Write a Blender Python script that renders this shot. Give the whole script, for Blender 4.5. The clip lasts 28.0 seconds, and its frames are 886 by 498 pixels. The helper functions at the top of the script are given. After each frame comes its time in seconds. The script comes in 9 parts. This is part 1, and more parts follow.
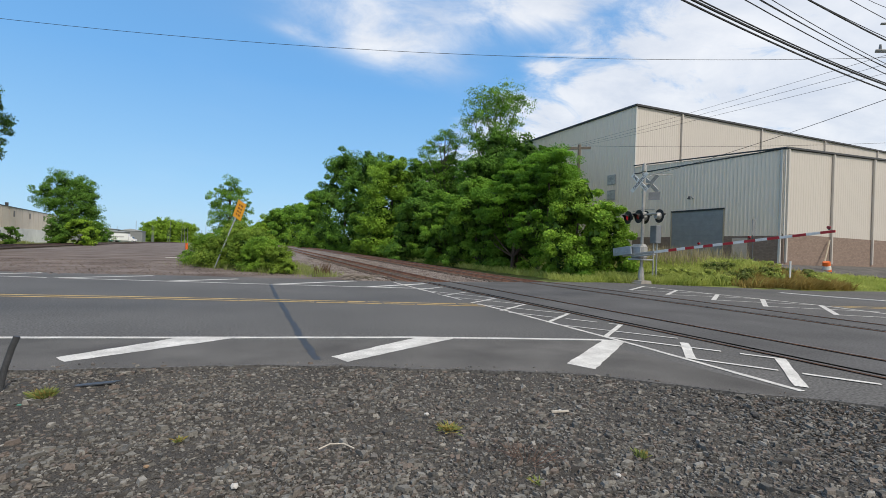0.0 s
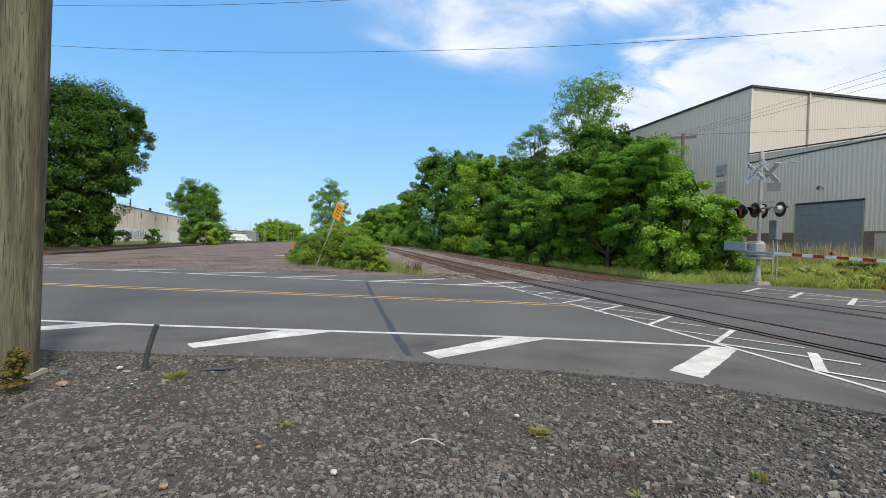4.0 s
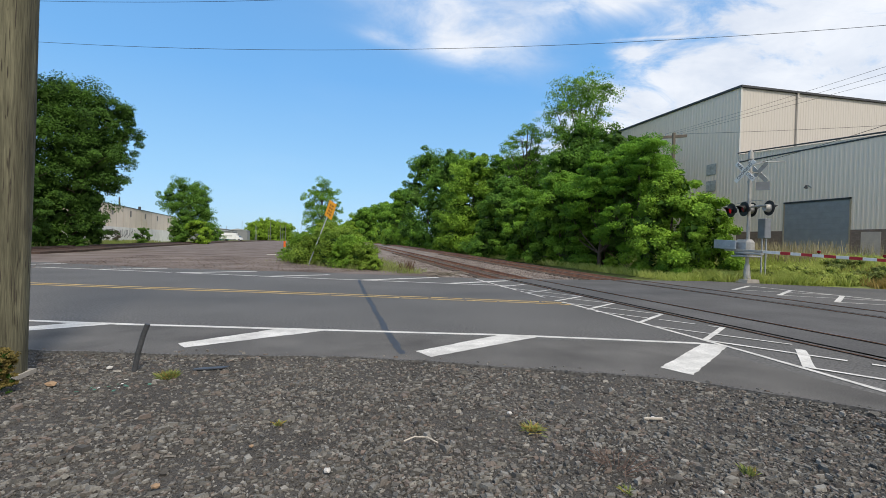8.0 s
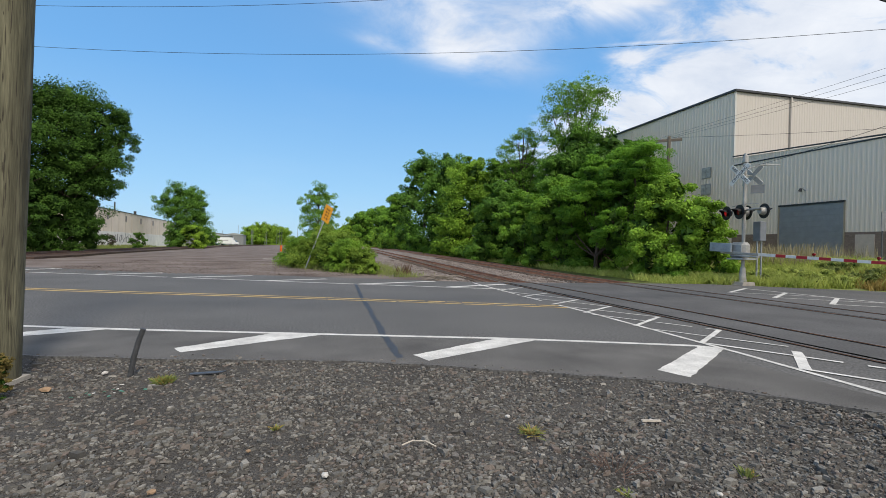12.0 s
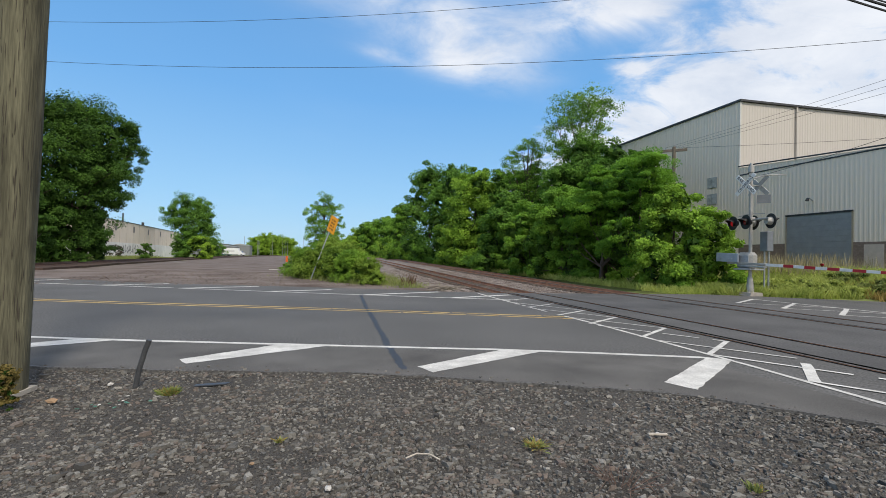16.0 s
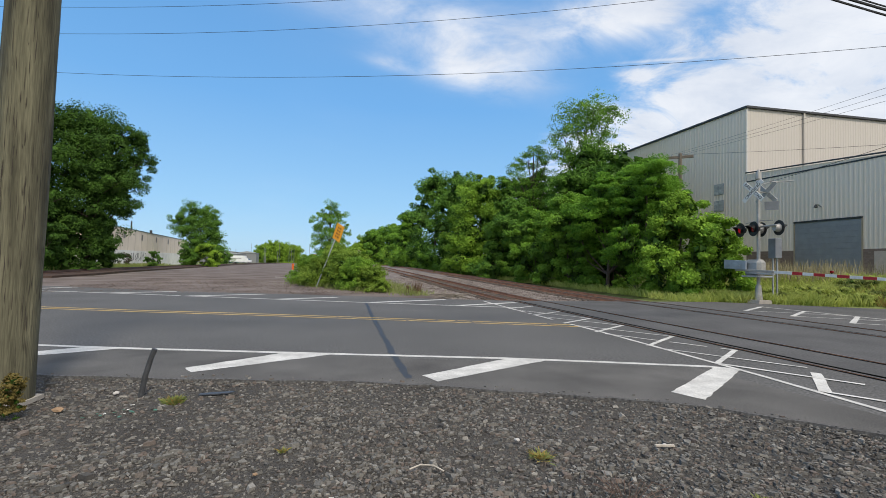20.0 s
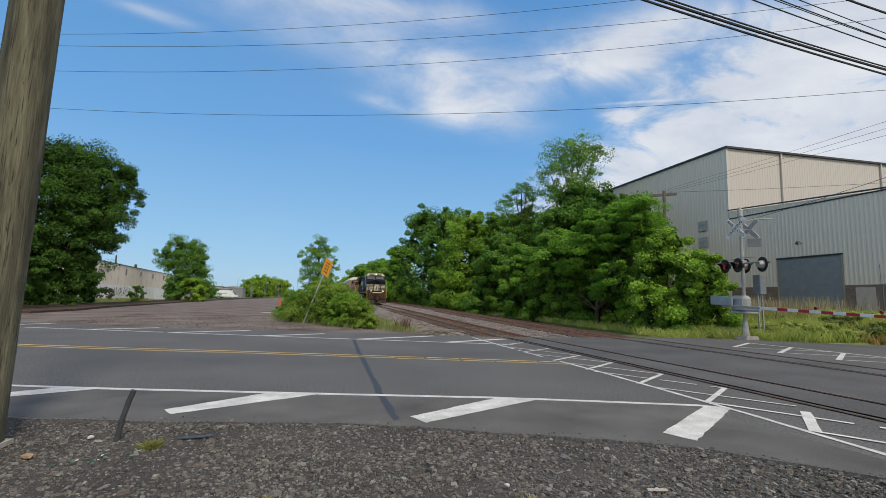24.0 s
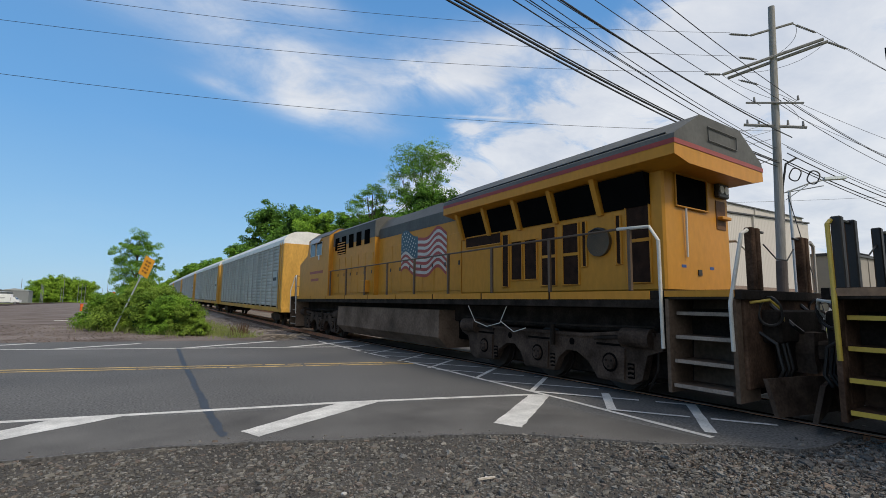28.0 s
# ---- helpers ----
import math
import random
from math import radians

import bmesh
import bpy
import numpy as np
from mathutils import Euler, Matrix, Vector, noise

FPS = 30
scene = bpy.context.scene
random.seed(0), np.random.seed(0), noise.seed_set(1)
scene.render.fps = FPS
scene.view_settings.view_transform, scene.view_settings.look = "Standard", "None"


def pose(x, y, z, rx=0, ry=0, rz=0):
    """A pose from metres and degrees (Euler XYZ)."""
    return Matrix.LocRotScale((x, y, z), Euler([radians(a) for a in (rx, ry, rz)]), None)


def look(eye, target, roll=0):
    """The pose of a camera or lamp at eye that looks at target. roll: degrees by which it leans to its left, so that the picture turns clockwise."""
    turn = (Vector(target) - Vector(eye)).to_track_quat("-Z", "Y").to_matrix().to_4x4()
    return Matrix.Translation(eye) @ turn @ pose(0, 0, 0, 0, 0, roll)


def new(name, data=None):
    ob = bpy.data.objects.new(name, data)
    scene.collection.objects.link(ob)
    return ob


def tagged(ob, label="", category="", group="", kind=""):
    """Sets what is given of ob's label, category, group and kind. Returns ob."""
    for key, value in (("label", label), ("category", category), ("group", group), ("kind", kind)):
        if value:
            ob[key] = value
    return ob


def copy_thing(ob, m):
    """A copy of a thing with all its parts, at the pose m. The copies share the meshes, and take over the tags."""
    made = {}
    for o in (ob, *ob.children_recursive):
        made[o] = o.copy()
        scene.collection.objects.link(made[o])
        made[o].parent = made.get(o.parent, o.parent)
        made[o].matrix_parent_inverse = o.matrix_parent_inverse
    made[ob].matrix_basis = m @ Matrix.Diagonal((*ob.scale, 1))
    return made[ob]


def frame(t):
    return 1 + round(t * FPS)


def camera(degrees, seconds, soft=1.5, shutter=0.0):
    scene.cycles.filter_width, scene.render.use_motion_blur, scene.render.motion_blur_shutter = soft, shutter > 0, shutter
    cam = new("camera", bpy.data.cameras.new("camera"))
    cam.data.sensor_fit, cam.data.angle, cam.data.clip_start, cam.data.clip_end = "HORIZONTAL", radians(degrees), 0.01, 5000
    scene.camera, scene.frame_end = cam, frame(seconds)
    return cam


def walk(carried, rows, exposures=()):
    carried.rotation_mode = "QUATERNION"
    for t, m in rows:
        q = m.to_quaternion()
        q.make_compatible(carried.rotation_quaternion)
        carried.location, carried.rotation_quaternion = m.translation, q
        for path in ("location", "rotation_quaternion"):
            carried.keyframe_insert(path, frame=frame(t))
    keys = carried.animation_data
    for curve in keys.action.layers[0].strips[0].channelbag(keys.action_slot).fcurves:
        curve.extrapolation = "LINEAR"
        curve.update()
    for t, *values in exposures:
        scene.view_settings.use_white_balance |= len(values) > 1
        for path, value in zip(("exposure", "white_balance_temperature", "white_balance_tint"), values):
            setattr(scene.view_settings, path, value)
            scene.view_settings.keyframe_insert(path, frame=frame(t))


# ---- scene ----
cam = camera(87.4, 28.0, soft=0.75)
PATH = [
    (0.0, pose(-0.003, -0.009, 1.596, 90.02, -1.90, -24.51)),
    (0.5, pose(0.005, 0.021, 1.596, 89.87, -1.90, -20.47)),
    (1.0, pose(-0.005, 0.022, 1.599, 89.68, -1.85, -17.73)),
    (1.5, pose(-0.004, -0.009, 1.594, 89.51, -1.83, -15.50)),
    (2.0, pose(-0.042, -0.042, 1.593, 89.50, -1.81, -13.63)),
    (2.5, pose(-0.037, -0.059, 1.593, 89.63, -1.80, -12.66)),
    (3.0, pose(-0.031, -0.049, 1.605, 89.89, -1.74, -12.81)),
    (3.5, pose(-0.002, -0.005, 1.605, 89.71, -1.71, -13.20)),
    (5.5, pose(0.012, 0.027, 1.596, 88.90, -1.66, -14.17)),
    (6.0, pose(0.013, 0.030, 1.600, 88.90, -1.69, -14.43)),
    (6.5, pose(0.006, 0.038, 1.597, 88.96, -1.67, -13.92)),
    (7.0, pose(-0.004, 0.024, 1.593, 89.06, -1.64, -13.60)),
    (7.5, pose(-0.016, 0.016, 1.594, 89.19, -1.67, -13.87)),
    (8.0, pose(0.000, 0.007, 1.600, 89.31, -1.62, -14.42)),
    (8.5, pose(0.008, -0.004, 1.603, 89.42, -1.55, -14.76)),
    (9.0, pose(0.007, -0.003, 1.593, 89.63, -1.52, -14.99)),
    (9.5, pose(-0.003, 0.004, 1.600, 89.75, -1.56, -15.24)),
    (10.0, pose(-0.000, -0.003, 1.602, 89.77, -1.55, -15.32)),
    (10.5, pose(0.006, 0.003, 1.600, 89.75, -1.52, -15.23)),
    (11.0, pose(-0.000, -0.000, 1.600, 89.76, -1.50, -14.94)),
    (11.5, pose(-0.007, -0.004, 1.599, 89.69, -1.48, -14.74)),
    (12.0, pose(-0.006, 0.009, 1.593, 89.80, -1.44, -14.82)),
    (12.5, pose(0.004, 0.014, 1.599, 90.04, -1.42, -14.82)),
    (14.5, pose(0.007, -0.019, 1.605, 91.14, -1.40, -14.36)),
    (15.0, pose(0.012, -0.015, 1.608, 91.27, -1.39, -14.28)),
    (15.5, pose(0.001, -0.023, 1.609, 91.05, -1.38, -14.30)),
    (16.0, pose(0.002, -0.006, 1.606, 91.06, -1.37, -14.18)),
    (16.5, pose(-0.002, -0.006, 1.611, 91.17, -1.39, -13.81)),
    (17.0, pose(-0.002, -0.013, 1.616, 91.12, -1.36, -13.46)),
    (17.5, pose(0.003, -0.004, 1.608, 90.96, -1.34, -13.14)),
    (18.0, pose(0.019, 0.017, 1.604, 90.85, -1.32, -13.00)),
    (18.5, pose(0.023, 0.016, 1.607, 90.88, -1.32, -12.98)),
    (19.0, pose(0.030, 0.012, 1.606, 91.04, -1.29, -12.97)),
    (19.5, pose(0.021, 0.003, 1.615, 91.22, -1.31, -13.36)),
    (20.0, pose(0.019, -0.006, 1.625, 91.93, -1.30, -13.47)),
    (20.5, pose(0.003, -0.017, 1.637, 92.76, -1.29, -13.46)),
    (21.0, pose(-0.016, 0.000, 1.665, 93.44, -1.33, -13.57)),
    (21.5, pose(-0.007, -0.011, 1.660, 94.00, -1.32, -13.54)),
    (23.5, pose(0.012, -0.012, 1.660, 95.83, -1.35, -14.37)),
    (24.0, pose(0.018, -0.026, 1.665, 96.26, -1.36, -14.81)),
    (24.5, pose(0.018, -0.016, 1.658, 96.65, -1.37, -15.38)),
    (25.0, pose(0.020, -0.020, 1.659, 96.90, -1.34, -16.19)),
    (25.5, pose(0.022, -0.020, 1.661, 97.13, -1.34, -17.45)),
    (26.0, pose(0.037, -0.015, 1.668, 97.16, -1.32, -18.53)),
    (26.5, pose(0.039, 0.003, 1.669, 97.01, -1.35, -19.50)),
    (27.0, pose(0.043, 0.018, 1.666, 96.73, -1.32, -20.64)),
    (27.5, pose(0.052, 0.029, 1.678, 96.46, -1.27, -22.94)),
    (27.6, pose(0.064, 0.028, 1.677, 96.44, -1.26, -23.83)),
    (27.7, pose(0.077, 0.027, 1.676, 96.45, -1.33, -24.96)),
    (27.8, pose(0.089, 0.025, 1.676, 96.56, -1.11, -26.71)),
    (27.9, pose(0.102, 0.024, 1.675, 96.67, -1.03, -29.42)),
    (28.0, pose(0.114, 0.023, 1.674, 96.73, -0.55, -33.16)),
]
walk(cam, PATH, [(0.0, -0.03), (1.0, 0.09), (2.0, 0.15), (3.5, 0.15), (8.0, 0.04), (14.0, -0.02), (18.0, -0.04), (20.0, -0.03), (24.0, -0.24), (26.0, -0.3), (27.0, -0.29), (28.0, -0.22)])

# ---- world and sun ----
SUN_EL, SUN_AZ = radians(50), radians(164)   # azimuth clockwise from +Y
world = bpy.data.worlds.new("sky_world")
scene.world = world
world.use_nodes = True


def build_sky():
    nt = world.node_tree
    n, l = nt.nodes, nt.links
    n.clear()
    out = n.new("ShaderNodeOutputWorld")
    bg = n.new("ShaderNodeBackground")
    sky = n.new("ShaderNodeTexSky")
    sky.sky_type, sky.sun_disc = "NISHITA", False
    sky.sun_elevation, sky.sun_rotation = SUN_EL, SUN_AZ
    sky.altitude, sky.air_density, sky.dust_density, sky.ozone_density = 0, 1.0, 0.6, 2.2
    tc = n.new("ShaderNodeTexCoord")
    sep = n.new("ShaderNodeSeparateXYZ")
    l.new(tc.outputs["Generated"], sep.inputs[0])

    def math_(op, a, b=None):
        m = n.new("ShaderNodeMath")
        m.operation = op
        for i, v in enumerate((a, b)):
            if v is None:
                continue
            if isinstance(v, (int, float)):
                m.inputs[i].default_value = v
            else:
                l.new(v, m.inputs[i])
        return m.outputs[0]

    up = math_("ADD", math_("MAXIMUM", sep.outputs[2], 0.0), 0.22)
    comb = n.new("ShaderNodeCombineXYZ")
    l.new(math_("DIVIDE", sep.outputs[0], up), comb.inputs[0])
    l.new(math_("DIVIDE", sep.outputs[1], up), comb.inputs[1])

    def noise_(scale, detail, rough, distort, shift):
        mp = n.new("ShaderNodeMapping")
        mp.inputs["Location"].default_value = shift
        mp.inputs["Rotation"].default_value = (0, 0, 0.7)
        mp.inputs["Scale"].default_value = (1.0, 1.35, 1.0)
        l.new(comb.outputs[0], mp.inputs[0])
        t = n.new("ShaderNodeTexNoise")
        t.inputs["Scale"].default_value, t.inputs["Detail"].default_value = scale, detail
        t.inputs["Roughness"].default_value, t.inputs["Distortion"].default_value = rough, distort
        l.new(mp.outputs[0], t.inputs[0])
        return t.outputs["Fac"]

    big = noise_(0.8, 4, 0.55, 0.25, (1.3, 0.4, 0))
    wisp = noise_(2.9, 10, 0.63, 0.5, (4.1, 2.2, 0))
    flat_ = n.new("ShaderNodeSeparateXYZ")
    l.new(comb.outputs[0], flat_.inputs[0])
    cx, cy = flat_.outputs[0], flat_.outputs[1]

    def bank(x, y, ang, lx, ly, amount):
        """A soft cloud round one place of the sky, drawn out along ang."""
        ca, sa = math.cos(radians(ang)), math.sin(radians(ang))
        dx, dy = math_("SUBTRACT", cx, x), math_("SUBTRACT", cy, y)
        p = math_("ADD", math_("MULTIPLY", dx, ca / lx), math_("MULTIPLY", dy, sa / lx))
        q = math_("ADD", math_("MULTIPLY", dx, -sa / ly), math_("MULTIPLY", dy, ca / ly))
        r2 = math_("ADD", math_("MULTIPLY", p, p), math_("MULTIPLY", q, q))
        return math_("MULTIPLY", math_("POWER", 2.718, math_("MULTIPLY", r2, -1.0)), amount)

    # the bright veil closes the sky to the east and behind; loose banks drift in front of it
    veil = n.new("ShaderNodeMapRange")
    veil.interpolation_type = "SMOOTHSTEP"
    veil.inputs[1].default_value, veil.inputs[2].default_value = 0.78, 1.2
    edge_x = math_("ADD", cx, math_("MULTIPLY", math_("MAXIMUM", math_("SUBTRACT", 0.3, sep.outputs[1]), 0.0), 4.0))
    edge_x = math_("ADD", edge_x, math_("MULTIPLY", math_("MAXIMUM", math_("SUBTRACT", sep.outputs[2], 0.56), 0.0), 4.0))
    edge_x = math_("ADD", edge_x, math_("MULTIPLY", math_("MAXIMUM", math_("SUBTRACT", math_("MULTIPLY", sep.outputs[0], -1.0), 0.86), 0.0), 8.0))
    edge_x = math_("ADD", edge_x, math_("MULTIPLY", math_("SUBTRACT", big, 0.5), 0.55))
    l.new(math_("ADD", edge_x, math_("MULTIPLY", math_("SUBTRACT", wisp, 0.5), 0.35)), veil.inputs[0])
    dens = math_("MULTIPLY", veil.outputs[0], 1.6)
    for row in ((0.44, 1.47, 18, 0.22, 0.11, 0.42), (0.38, 1.34, 20, 0.38, 0.17, 0.42), (0.74, 1.04, -52, 0.24, 0.13, 1.1),
                (0.97, 1.29, 10, 0.05, 0.035, 0.6), (0.16, 1.48, 15, 0.09, 0.035, 0.28), (0.12, 1.06, -5, 0.3, 0.055, 0.5),
                (0.95, 1.2, -30, 0.12, 0.008, 0.4), (-0.42, 1.22, 20, 0.1, 0.03, 0.4), (0.1, 1.2, 10, 0.55, 0.12, 0.3)):
        dens = math_("ADD", dens, bank(*row))
    rough_ = n.new("ShaderNodeMapRange")
    rough_.inputs[1].default_value, rough_.inputs[2].default_value = 0.3, 0.68
    rough_.inputs[3].default_value, rough_.inputs[4].default_value = 0.28, 1.35
    l.new(wisp, rough_.inputs[0])
    dens = math_("MULTIPLY", dens, rough_.outputs[0])
    dens = math_("ADD", dens, math_("MULTIPLY", math_("MAXIMUM", math_("SUBTRACT", big, 0.46), 0.0), 0.55))
    ramp = n.new("ShaderNodeValToRGB")
    ramp.color_ramp.interpolation = "EASE"
    ramp.color_ramp.elements[0].position, ramp.color_ramp.elements[1].position = 0.0, 1.0
    ramp.color_ramp.elements[0].color, ramp.color_ramp.elements[1].color = (0, 0, 0, 1), (1, 1, 1, 1)
    l.new(dens, ramp.inputs[0])
    # clear blue, paler towards the horizon, over the physical sky
    blue = n.new("ShaderNodeValToRGB")
    el = blue.color_ramp.elements
    el[0].position, el[0].color = 0.0, (0.46, 0.72, 0.95, 1)
    el[1].position, el[1].color = 0.75, (0.09, 0.305, 0.72, 1)
    for pos, col in ((0.12, (0.335, 0.645, 0.96, 1)), (0.32, (0.19, 0.495, 0.93, 1))):
        e = el.new(pos)
        e.color = col
    l.new(sep.outputs[2], blue.inputs[0])
    dim = n.new("ShaderNodeMix")
    dim.data_type, dim.blend_type = "RGBA", "MULTIPLY"
    dim.inputs[0].default_value = 1.0
    dim.inputs[7].default_value = (0.11, 0.12, 0.14, 1)
    l.new(sky.outputs[0], dim.inputs[6])
    base = n.new("ShaderNodeMix")
    base.data_type = "RGBA"
    base.inputs[0].default_value = 0.8
    l.new(dim.outputs[2], base.inputs[6])
    l.new(blue.outputs[0], base.inputs[7])
    mix = n.new("ShaderNodeMix")
    mix.data_type = "RGBA"
    l.new(math_("MULTIPLY", ramp.outputs[0], 0.86), mix.inputs[0])
    l.new(base.outputs[2], mix.inputs[6])
    white = n.new("ShaderNodeMix")
    white.data_type = "RGBA"
    white.inputs[6].default_value, white.inputs[7].default_value = (0.76, 0.8, 0.88, 1), (1.02, 1.02, 1.03, 1)
    fluff = noise_(2.6, 8, 0.6, 0.3, (7.7, 3.1, 0))
    fr = n.new("ShaderNodeMapRange")
    fr.inputs[1].default_value, fr.inputs[2].default_value = 0.34, 0.66
    l.new(fluff, fr.inputs[0])
    l.new(fr.outputs[0], white.inputs[0])
    l.new(white.outputs[2], mix.inputs[7])
    l.new(mix.outputs[2], bg.inputs[0])
    bg.inputs[1].default_value = 1.0
    l.new(bg.outputs[0], out.inputs[0])


build_sky()
sun_data = bpy.data.lights.new("sun", "SUN")
sun_data.energy, sun_data.angle, sun_data.color = 2.85, radians(10), (1.0, 0.9, 0.76)
sun = new("sun", sun_data)
sun_dir = Vector((math.sin(SUN_AZ) * math.cos(SUN_EL), math.cos(SUN_AZ) * math.cos(SUN_EL), math.sin(SUN_EL)))
sun.matrix_basis = look(sun_dir * 60, (0, 0, 0))
scene.view_settings.exposure = 0.0

# ---- materials ----
MATS = {}


def mat(name, color, rough=0.7, metal=0.0, vary=0.25, scale=3.0, fine=40.0, bump=0.1, bump_scale=60.0, tint=None,
        spec=0.5, random_object=0.0, random_island=0.0, streak=0.0, speck=None, emit=0.0, alpha=1.0, transmission=0.0, dist=0.01):
    """A surface with colour variation at two scales, wear and fine relief."""
    if name in MATS:
        return MATS[name]
    m = bpy.data.materials.new(name)
    m.use_nodes = True
    nt = m.node_tree
    n, l = nt.nodes, nt.links
    b = n["Principled BSDF"]
    b.inputs["Roughness"].default_value, b.inputs["Metallic"].default_value = rough, metal
    b.inputs["Specular IOR Level"].default_value = spec
    b.inputs["Transmission Weight"].default_value = transmission
    if emit:
        b.inputs["Emission Color"].default_value, b.inputs["Emission Strength"].default_value = (*color, 1), emit
    tc = n.new("ShaderNodeTexCoord")
    vec = tc.outputs["Object"]
    if streak:
        mp = n.new("ShaderNodeMapping")
        mp.inputs["Scale"].default_value = (1, 1, streak)
        l.new(vec, mp.inputs[0])
        vec = mp.outputs[0]

    def tex(sc, detail=4, src=None):
        t = n.new("ShaderNodeTexNoise")
        t.inputs["Scale"].default_value, t.inputs["Detail"].default_value = sc, detail
        l.new(src or vec, t.inputs[0])
        return t.outputs["Fac"]

    lo = tuple(c * (1 - vary) for c in color)
    hi = tuple(min(1, c * (1 + vary)) for c in (tint or color))
    r = n.new("ShaderNodeValToRGB")
    r.color_ramp.elements[0].position, r.color_ramp.elements[1].position = 0.3, 0.7
    r.color_ramp.elements[0].color, r.color_ramp.elements[1].color = (*lo, 1), (*hi, 1)
    l.new(tex(scale, 5), r.inputs[0])
    hs = n.new("ShaderNodeHueSaturation")
    l.new(r.outputs[0], hs.inputs["Color"])
    mr = n.new("ShaderNodeMapRange")
    amp = vary * 0.8 if speck is None else speck
    mr.inputs[1].default_value, mr.inputs[2].default_value = 0.25, 0.75
    mr.inputs[3].default_value, mr.inputs[4].default_value = 1 - amp, 1 + amp
    l.new(tex(fine, 3), mr.inputs[0])
    value = mr.outputs[0]
    for amount, node, sock in ((random_object, "ShaderNodeObjectInfo", "Random"), (random_island, "ShaderNodeNewGeometry", "Random Per Island")):
        if amount:
            o = n.new(node)
            q = n.new("ShaderNodeMapRange")
            q.inputs[3].default_value, q.inputs[4].default_value = 1 - amount, 1 + amount
            l.new(o.outputs[sock], q.inputs[0])
            mm = n.new("ShaderNodeMath")
            mm.operation = "MULTIPLY"
            l.new(value, mm.inputs[0])
            l.new(q.outputs[0], mm.inputs[1])
            value = mm.outputs[0]
    l.new(value, hs.inputs["Value"])
    l.new(hs.outputs[0], b.inputs["Base Color"])
    if bump:
        bp = n.new("ShaderNodeBump")
        bp.inputs["Strength"].default_value, bp.inputs["Distance"].default_value = bump, dist
        l.new(tex(bump_scale, 4), bp.inputs["Height"])
        l.new(bp.outputs[0], b.inputs["Normal"])
    MATS[name] = m
    return m


def chip_mat(name, shades):
    """Broken stone: each chip takes its own shade, with a grainy face."""
    m = bpy.data.materials.new(name)
    m.use_nodes = True
    n, l = m.node_tree.nodes, m.node_tree.links
    b = n["Principled BSDF"]
    b.inputs["Roughness"].default_value, b.inputs["Specular IOR Level"].default_value = 0.85, 0.3
    g = n.new("ShaderNodeNewGeometry")
    r = n.new("ShaderNodeValToRGB")
    el = r.color_ramp.elements
    el[0].position, el[0].color = 0.0, (*shades[0], 1)
    el[1].position, el[1].color = 1.0, (*shades[-1], 1)
    for i, c in enumerate(shades[1:-1]):
        e = el.new((i + 1) / (len(shades) - 1))
        e.color = (*c, 1)
    l.new(g.outputs["Random Per Island"], r.inputs[0])
    tc = n.new("ShaderNodeTexCoord")
    t = n.new("ShaderNodeTexNoise")
    t.inputs["Scale"].default_value, t.inputs["Detail"].default_value = 70, 4
    l.new(tc.outputs["Object"], t.inputs[0])
    hs = n.new("ShaderNodeHueSaturation")
    q = n.new("ShaderNodeMapRange")
    q.inputs[1].default_value, q.inputs[2].default_value, q.inputs[3].default_value, q.inputs[4].default_value = 0.25, 0.75, 0.7, 1.3
    l.new(t.outputs["Fac"], q.inputs[0])
    l.new(q.outputs[0], hs.inputs["Value"])
    l.new(r.outputs[0], hs.inputs["Color"])
    l.new(hs.outputs[0], b.inputs["Base Color"])
    bp = n.new("ShaderNodeBump")
    bp.inputs["Strength"].default_value, bp.inputs["Distance"].default_value = 0.4, 0.01
    l.new(t.outputs["Fac"], bp.inputs["Height"])
    l.new(bp.outputs[0], b.inputs["Normal"])
    return m


def leaf_mat(name, dark, light, trans=0.2):
    """Foliage: colour by clump and leaf, thin and a little translucent."""
    m = bpy.data.materials.new(name)
    m.use_nodes = True
    nt = m.node_tree
    n, l = nt.nodes, nt.links
    b = n["Principled BSDF"]
    b.inputs["Roughness"].default_value, b.inputs["Specular IOR Level"].default_value = 0.7, 0.14
    g = n.new("ShaderNodeNewGeometry")
    t = n.new("ShaderNodeTexNoise")
    t.inputs["Scale"].default_value, t.inputs["Detail"].default_value = 0.7, 4
    tc = n.new("ShaderNodeTexCoord")
    l.new(tc.outputs["Object"], t.inputs[0])
    add = n.new("ShaderNodeMath")
    add.operation = "MULTIPLY_ADD"
    add.inputs[1].default_value = 0.34
    l.new(g.outputs["Random Per Island"], add.inputs[0])
    sub = n.new("ShaderNodeMath")
    sub.operation = "MULTIPLY_ADD"
    sub.inputs[1].default_value, sub.inputs[2].default_value = 1.7, -0.52
    l.new(t.outputs["Fac"], sub.inputs[0])
    l.new(sub.outputs[0], add.inputs[2])
    r = n.new("ShaderNodeValToRGB")
    r.color_ramp.elements[0].position, r.color_ramp.elements[1].position = 0.1, 0.95
    r.color_ramp.elements[0].color, r.color_ramp.elements[1].color = (*dark, 1), (*light, 1)
    l.new(add.outputs[0], r.inputs[0])
    l.new(r.outputs[0], b.inputs["Base Color"])
    tr = n.new("ShaderNodeBsdfTranslucent")
    l.new(r.outputs[0], tr.inputs[0])
    mx = n.new("ShaderNodeMixShader")
    mx.inputs[0].default_value = trans
    l.new(b.outputs[0], mx.inputs[1])
    l.new(tr.outputs[0], mx.inputs[2])
    l.new(mx.outputs[0], n["Material Output"].inputs[0])
    return m


